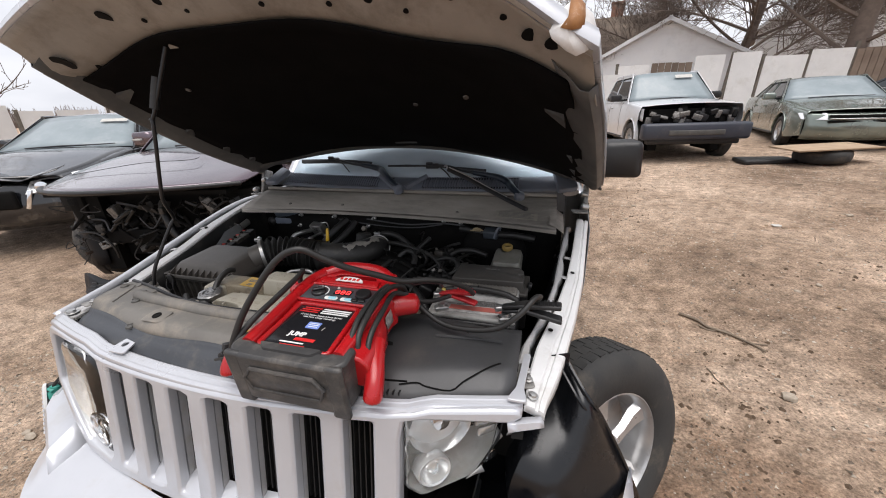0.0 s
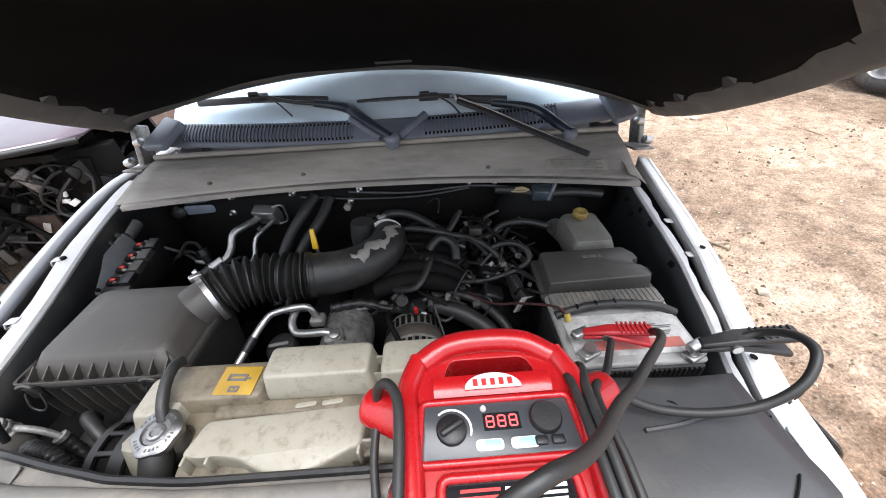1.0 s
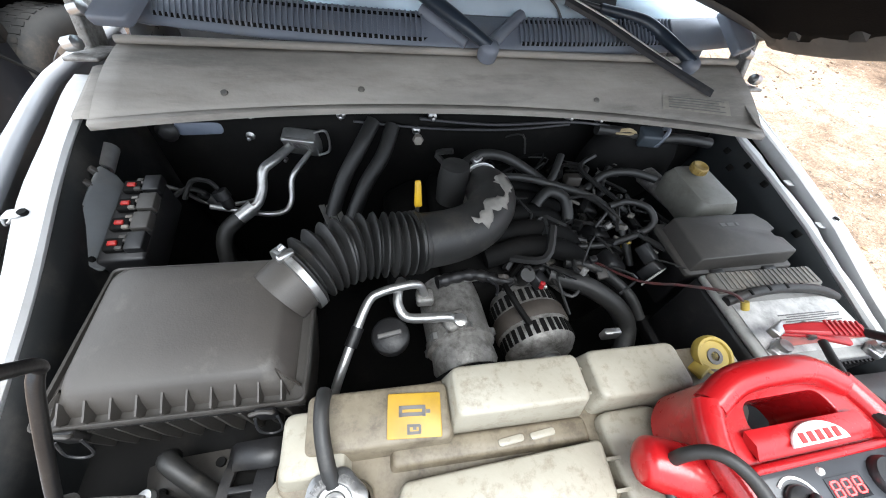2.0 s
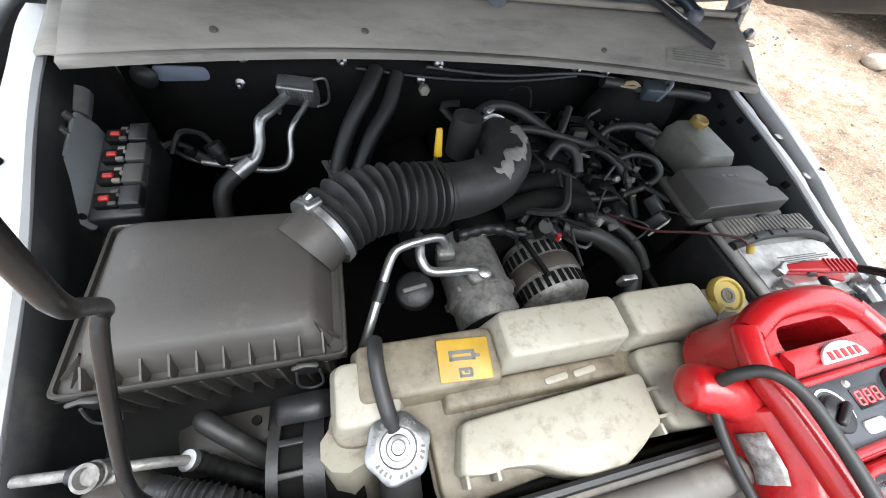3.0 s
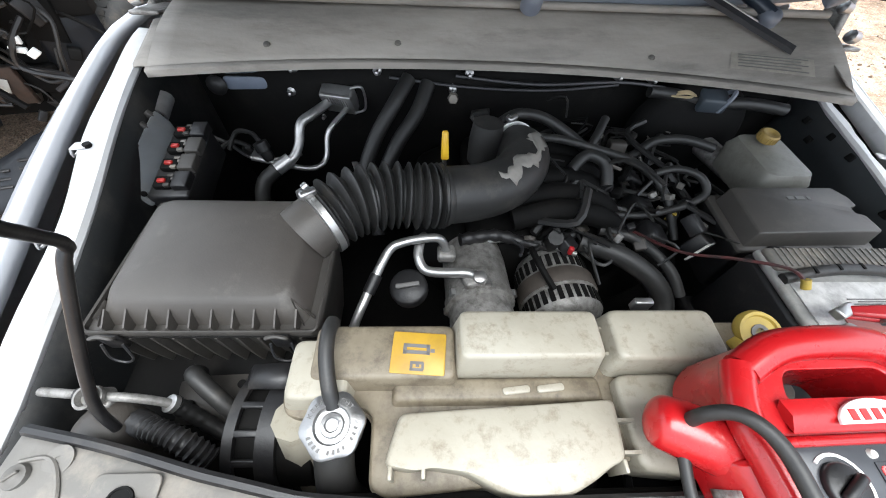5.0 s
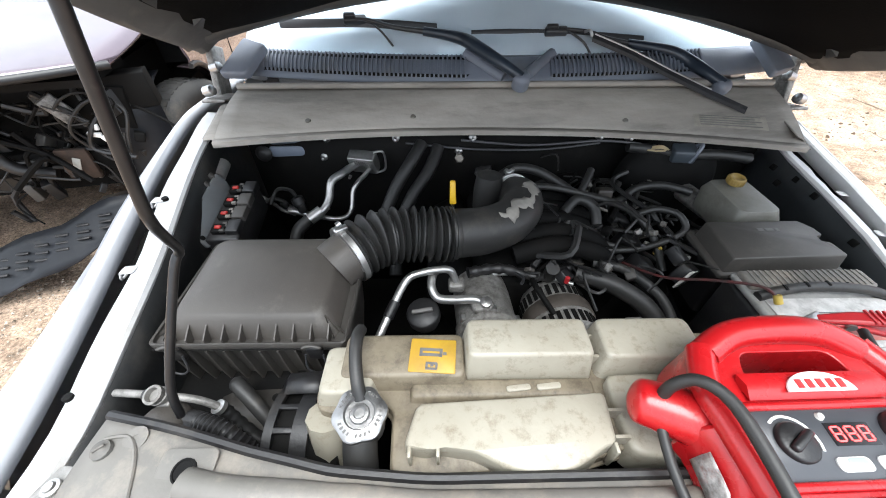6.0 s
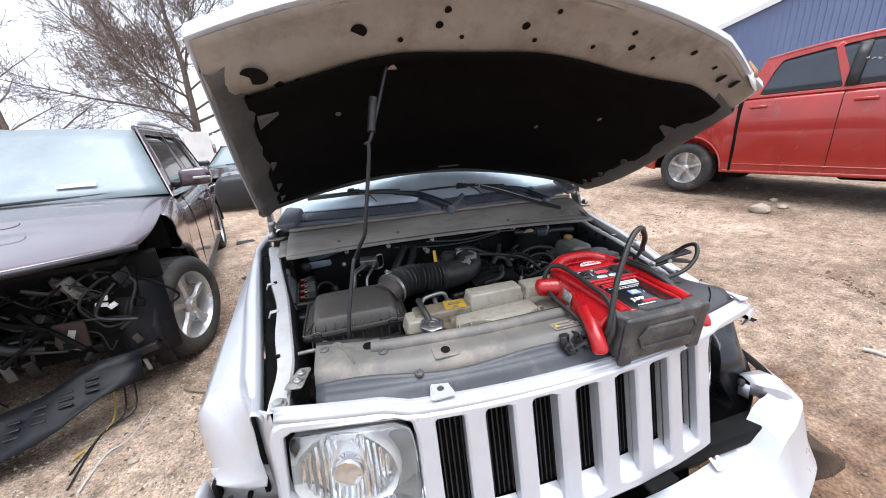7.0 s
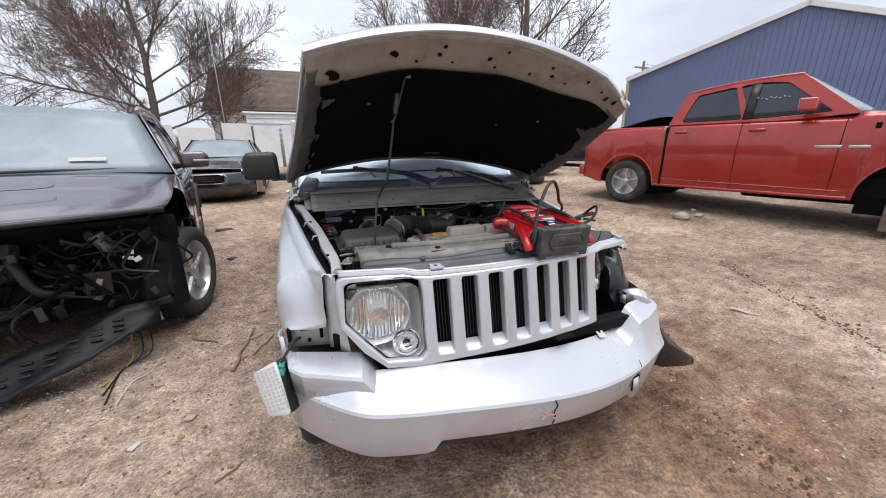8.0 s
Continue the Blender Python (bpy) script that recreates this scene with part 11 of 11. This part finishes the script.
stick("dry bent stick lying on the dirt", (1.62, 2.08), (1.97, 1.72), 0.011, 0.02, 3)
stick("thin dry twig beside a stick", (1.70, 1.98), (1.98, 1.78), 0.006, 0.02, 4)
stick("dark thin stick on the dirt", (-1.27, 1.16), (-1.20, 1.72), 0.010, 0.012, 5)
stick("dark thin stick on the dirt", (-1.18, 1.30), (-1.06, 1.58), 0.007, 0.012, 6)
stick("pale curved reed on the dirt", (-1.80, 1.12), (-1.72, 1.62), 0.006, 0.05, 7, M_PALEPRINT)
stick("brown split stick on the dirt", (-1.60, 1.72), (-1.42, 1.62), 0.010, 0.01, 8)
stick("pale stick near the bumper", (2.42, 0.52), (2.50, 0.36), 0.012, 0.01, 9, M_PALEPRINT)
r = random.Random(33)
for k in range(46):
    a = (r.uniform(1.4, 6.0), r.uniform(-0.5, 8.0)) if k % 3 else (r.uniform(-2.0, -1.0), r.uniform(-0.2, 2.2))
    an = r.uniform(0, 6.28)
    ln = r.uniform(0.05, 0.28)
    stick("small dead twig on the dirt", a, (a[0] + ln * math.cos(an), a[1] + ln * math.sin(an)), r.uniform(0.002, 0.005), 0.006, 100 + k)


def rock(c, s, seed, label="pale rough stone on the dirt"):
    bm = bmesh.new()
    bmesh.ops.create_icosphere(bm, subdivisions=2, radius=1)
    for v in bm.verts:
        n = noise.noise(v.co * 1.6 + Vector((seed, 0, 0)))
        v.co = v.co * (1 + 0.35 * n)
        v.co = Vector((v.co.x * s, v.co.y * s * 0.8, v.co.z * s * 0.55)) + Vector((*c, gz(*c) + s * 0.32))
    return free("rock", bm, M_STONE, label, "stone")


rock((5.00, 2.78), 0.13, 1)
rock((5.35, 2.72), 0.07, 2)
rock((5.6, 3.0), 0.06, 3)
r = random.Random(8)
for k in range(30):
    rock((r.uniform(1.3, 6.5), r.uniform(-0.6, 7.0)) if k % 3 else (r.uniform(-2.2, -1.0), r.uniform(-0.3, 3.0)), r.uniform(0.012, 0.035), 10 + k, "small stone on the dirt")


def scrap(name, label, c, size, yaw, material, cat="litter"):
    bm = slab(rpoly([(-size[0] / 2, -size[1] / 2), (size[0] / 2, -size[1] * 0.35), (size[0] * 0.4, size[1] / 2), (-size[0] * 0.45, size[1] * 0.4)], 0.004, 2), 0, 0.004, pose(c[0], c[1], gz(*c) + 0.004, 3, 4, yaw), edge=0.001)
    return free(name, bm, material, label, cat)


M_LEAF = mat("dead_leaf", (0.30, 0.20, 0.11), (0.22, 0.14, 0.08), 20, 0.8)
scrap("pale_scrap", "pale scrap of paper on the dirt", (-1.60, 0.70), (0.06, 0.034), 60, M_PALEPRINT)
scrap("pale_scrap", "crumpled pale wrapper on the dirt", (3.05, 3.95), (0.10, 0.07), 10, M_PALEPRINT)
scrap("black_scrap", "black plastic scrap on the dirt", (-1.93, 5.05), (0.26, 0.16), 20, M_BLACK)
scrap("black_scrap", "small black plastic scrap", (-1.62, 3.6), (0.12, 0.08), 50, M_BLACK)
scrap("clear_plastic", "clear bent plastic piece by the bumper", (-0.30, -0.22), (0.11, 0.05), 12, M_LENS)
for k in range(60):
    c = (r.uniform(1.2, 6.0), r.uniform(-0.6, 7.5)) if k % 2 else (r.uniform(-2.3, -0.95), r.uniform(-0.6, 3.2))
    scrap("leaf", "dead brown leaf on the dirt", c, (r.uniform(0.02, 0.05), r.uniform(0.015, 0.03)), r.uniform(0, 360), M_LEAF, "leaf")
for k in range(3):
    a = (-1.95 + 0.05 * k, 1.75)
    pts = [(a[0], a[1], 0.22), (a[0] + 0.06, a[1] - 0.18, 0.05), (a[0] + 0.02 - 0.05 * k, a[1] - 0.26, gz(a[0], a[1] - 0.26) + 0.006), (a[0] - 0.03, a[1] - 0.42 - 0.1 * k, gz(a[0], a[1] - 0.45) + 0.006)]
    free("loose_wire", tube(pts, 0.005, 6), M_RUBBER if k else M_YELLOWCAP, "loose wire trailing on the dirt", "wire")

# crumbled dark clods along a scraped track
rs = np.random.RandomState(12)
verts, faces = [], []
for (x0, y0), (x1, y1), n, w in (((3.56, 1.30), (2.62, -0.45), 420, 0.07), ((1.05, 0.10), (0.95, -1.1), 300, 0.16), ((1.2, 0.4), (2.0, 2.0), 260, 0.30), ((2.1, 2.6), (4.6, 3.4), 140, 0.16), ((1.5, 3.6), (2.2, 6.5), 90, 0.25)):
    for q in range(n):
        t = rs.rand()
        x, y = lerp(x0, x1, t) + rs.normal() * w * 0.55, lerp(y0, y1, t) + rs.normal() * w * 0.55
        s = 0.005 + 0.018 * rs.rand() ** 3
        z = gz(x, y)
        i0 = len(verts)
        a = rs.uniform(0, 6.28)
        for bx, by, bz in ((1, 0, -0.3), (0.3, 0.9, -0.3), (-0.8, 0.5, -0.3), (-0.7, -0.6, -0.3), (0.3, -0.9, -0.3), (0.3, 0.2, 0.55), (-0.3, -0.2, 0.6)):
            bx, by = bx * s * rs.uniform(0.7, 1.3), by * s * rs.uniform(0.7, 1.3)
            verts.append((x + bx * math.cos(a) - by * math.sin(a), y + bx * math.sin(a) + by * math.cos(a), z + bz * s * rs.uniform(0.7, 1.2)))
        faces += [tuple(i0 + v for v in f) for f in ((0, 1, 5), (1, 2, 6), (1, 6, 5), (2, 3, 6), (3, 4, 6), (4, 0, 5), (4, 5, 6))]
cme = bpy.data.meshes.new("dirt_clods")
cme.from_pydata(verts, [], faces)
cme.materials.append(mat("dark_soil", (0.125, 0.082, 0.052), (0.075, 0.05, 0.032), 20, 0.95, 0.0, 0.3, 90))
tagged(new("dirt_clods", cme), "crumbled dark soil clods along scraped tracks", "soil", kind="stuff")

# gravel: thousands of small stones, too many to count
rs = np.random.RandomState(3)
verts, faces = [], []
base = [(1, 0, 0), (-0.5, 0.8, 0), (-0.6, -0.75, 0), (0.1, 0.05, 0.75), (0.0, 0.0, -0.5)]
tri = [(0, 1, 3), (1, 2, 3), (2, 0, 3), (1, 0, 4), (2, 1, 4), (0, 2, 4)]
spots = 0
while spots < 36000:
    x, y = (rs.uniform(0.9, 6.5), rs.uniform(-1.5, 8.5)) if rs.rand() < 0.62 else (rs.uniform(-2.6, -0.7), rs.uniform(-1.2, 4.0))
    if rs.rand() > 0.25 + 0.9 * (0.5 + 0.7 * noise.noise((x * 0.9, y * 0.9, 7.7))):
        continue
    spots += 1
    s = 0.0028 + 0.0100 * rs.rand() ** 3.2
    a = rs.uniform(0, 6.28)
    z = gz(x, y)
    i0 = len(verts)
    for bx, by, bz in base:
        bx, by, bz = bx * s * rs.uniform(0.7, 1.3), by * s * rs.uniform(0.7, 1.3), bz * s
        verts.append((x + bx * math.cos(a) - by * math.sin(a), y + bx * math.sin(a) + by * math.cos(a), z + bz + s * 0.2))
    faces += [tuple(i0 + q for q in t) for t in tri]
gme = bpy.data.meshes.new("gravel")
gme.from_pydata(verts, [], faces)
M_GRAVEL = bpy.data.materials.new("mixed_gravel")
M_GRAVEL.use_nodes = True
gn, gk = M_GRAVEL.node_tree.nodes, M_GRAVEL.node_tree.links
geo = gn.new("ShaderNodeNewGeometry")
gr = gn.new("ShaderNodeValToRGB")
gr.color_ramp.elements[0].color, gr.color_ramp.elements[1].color = (0.10, 0.072, 0.05, 1), (0.60, 0.53, 0.44, 1)
gk.new(geo.outputs["Random Per Island"], gr.inputs["Fac"])
gk.new(gr.outputs["Color"], gn["Principled BSDF"].inputs["Base Color"])
gn["Principled BSDF"].inputs["Roughness"].default_value = 0.9
gme.materials.append(M_GRAVEL)
tagged(new("gravel", gme), "scattered small gravel on the dirt", "gravel", kind="stuff")
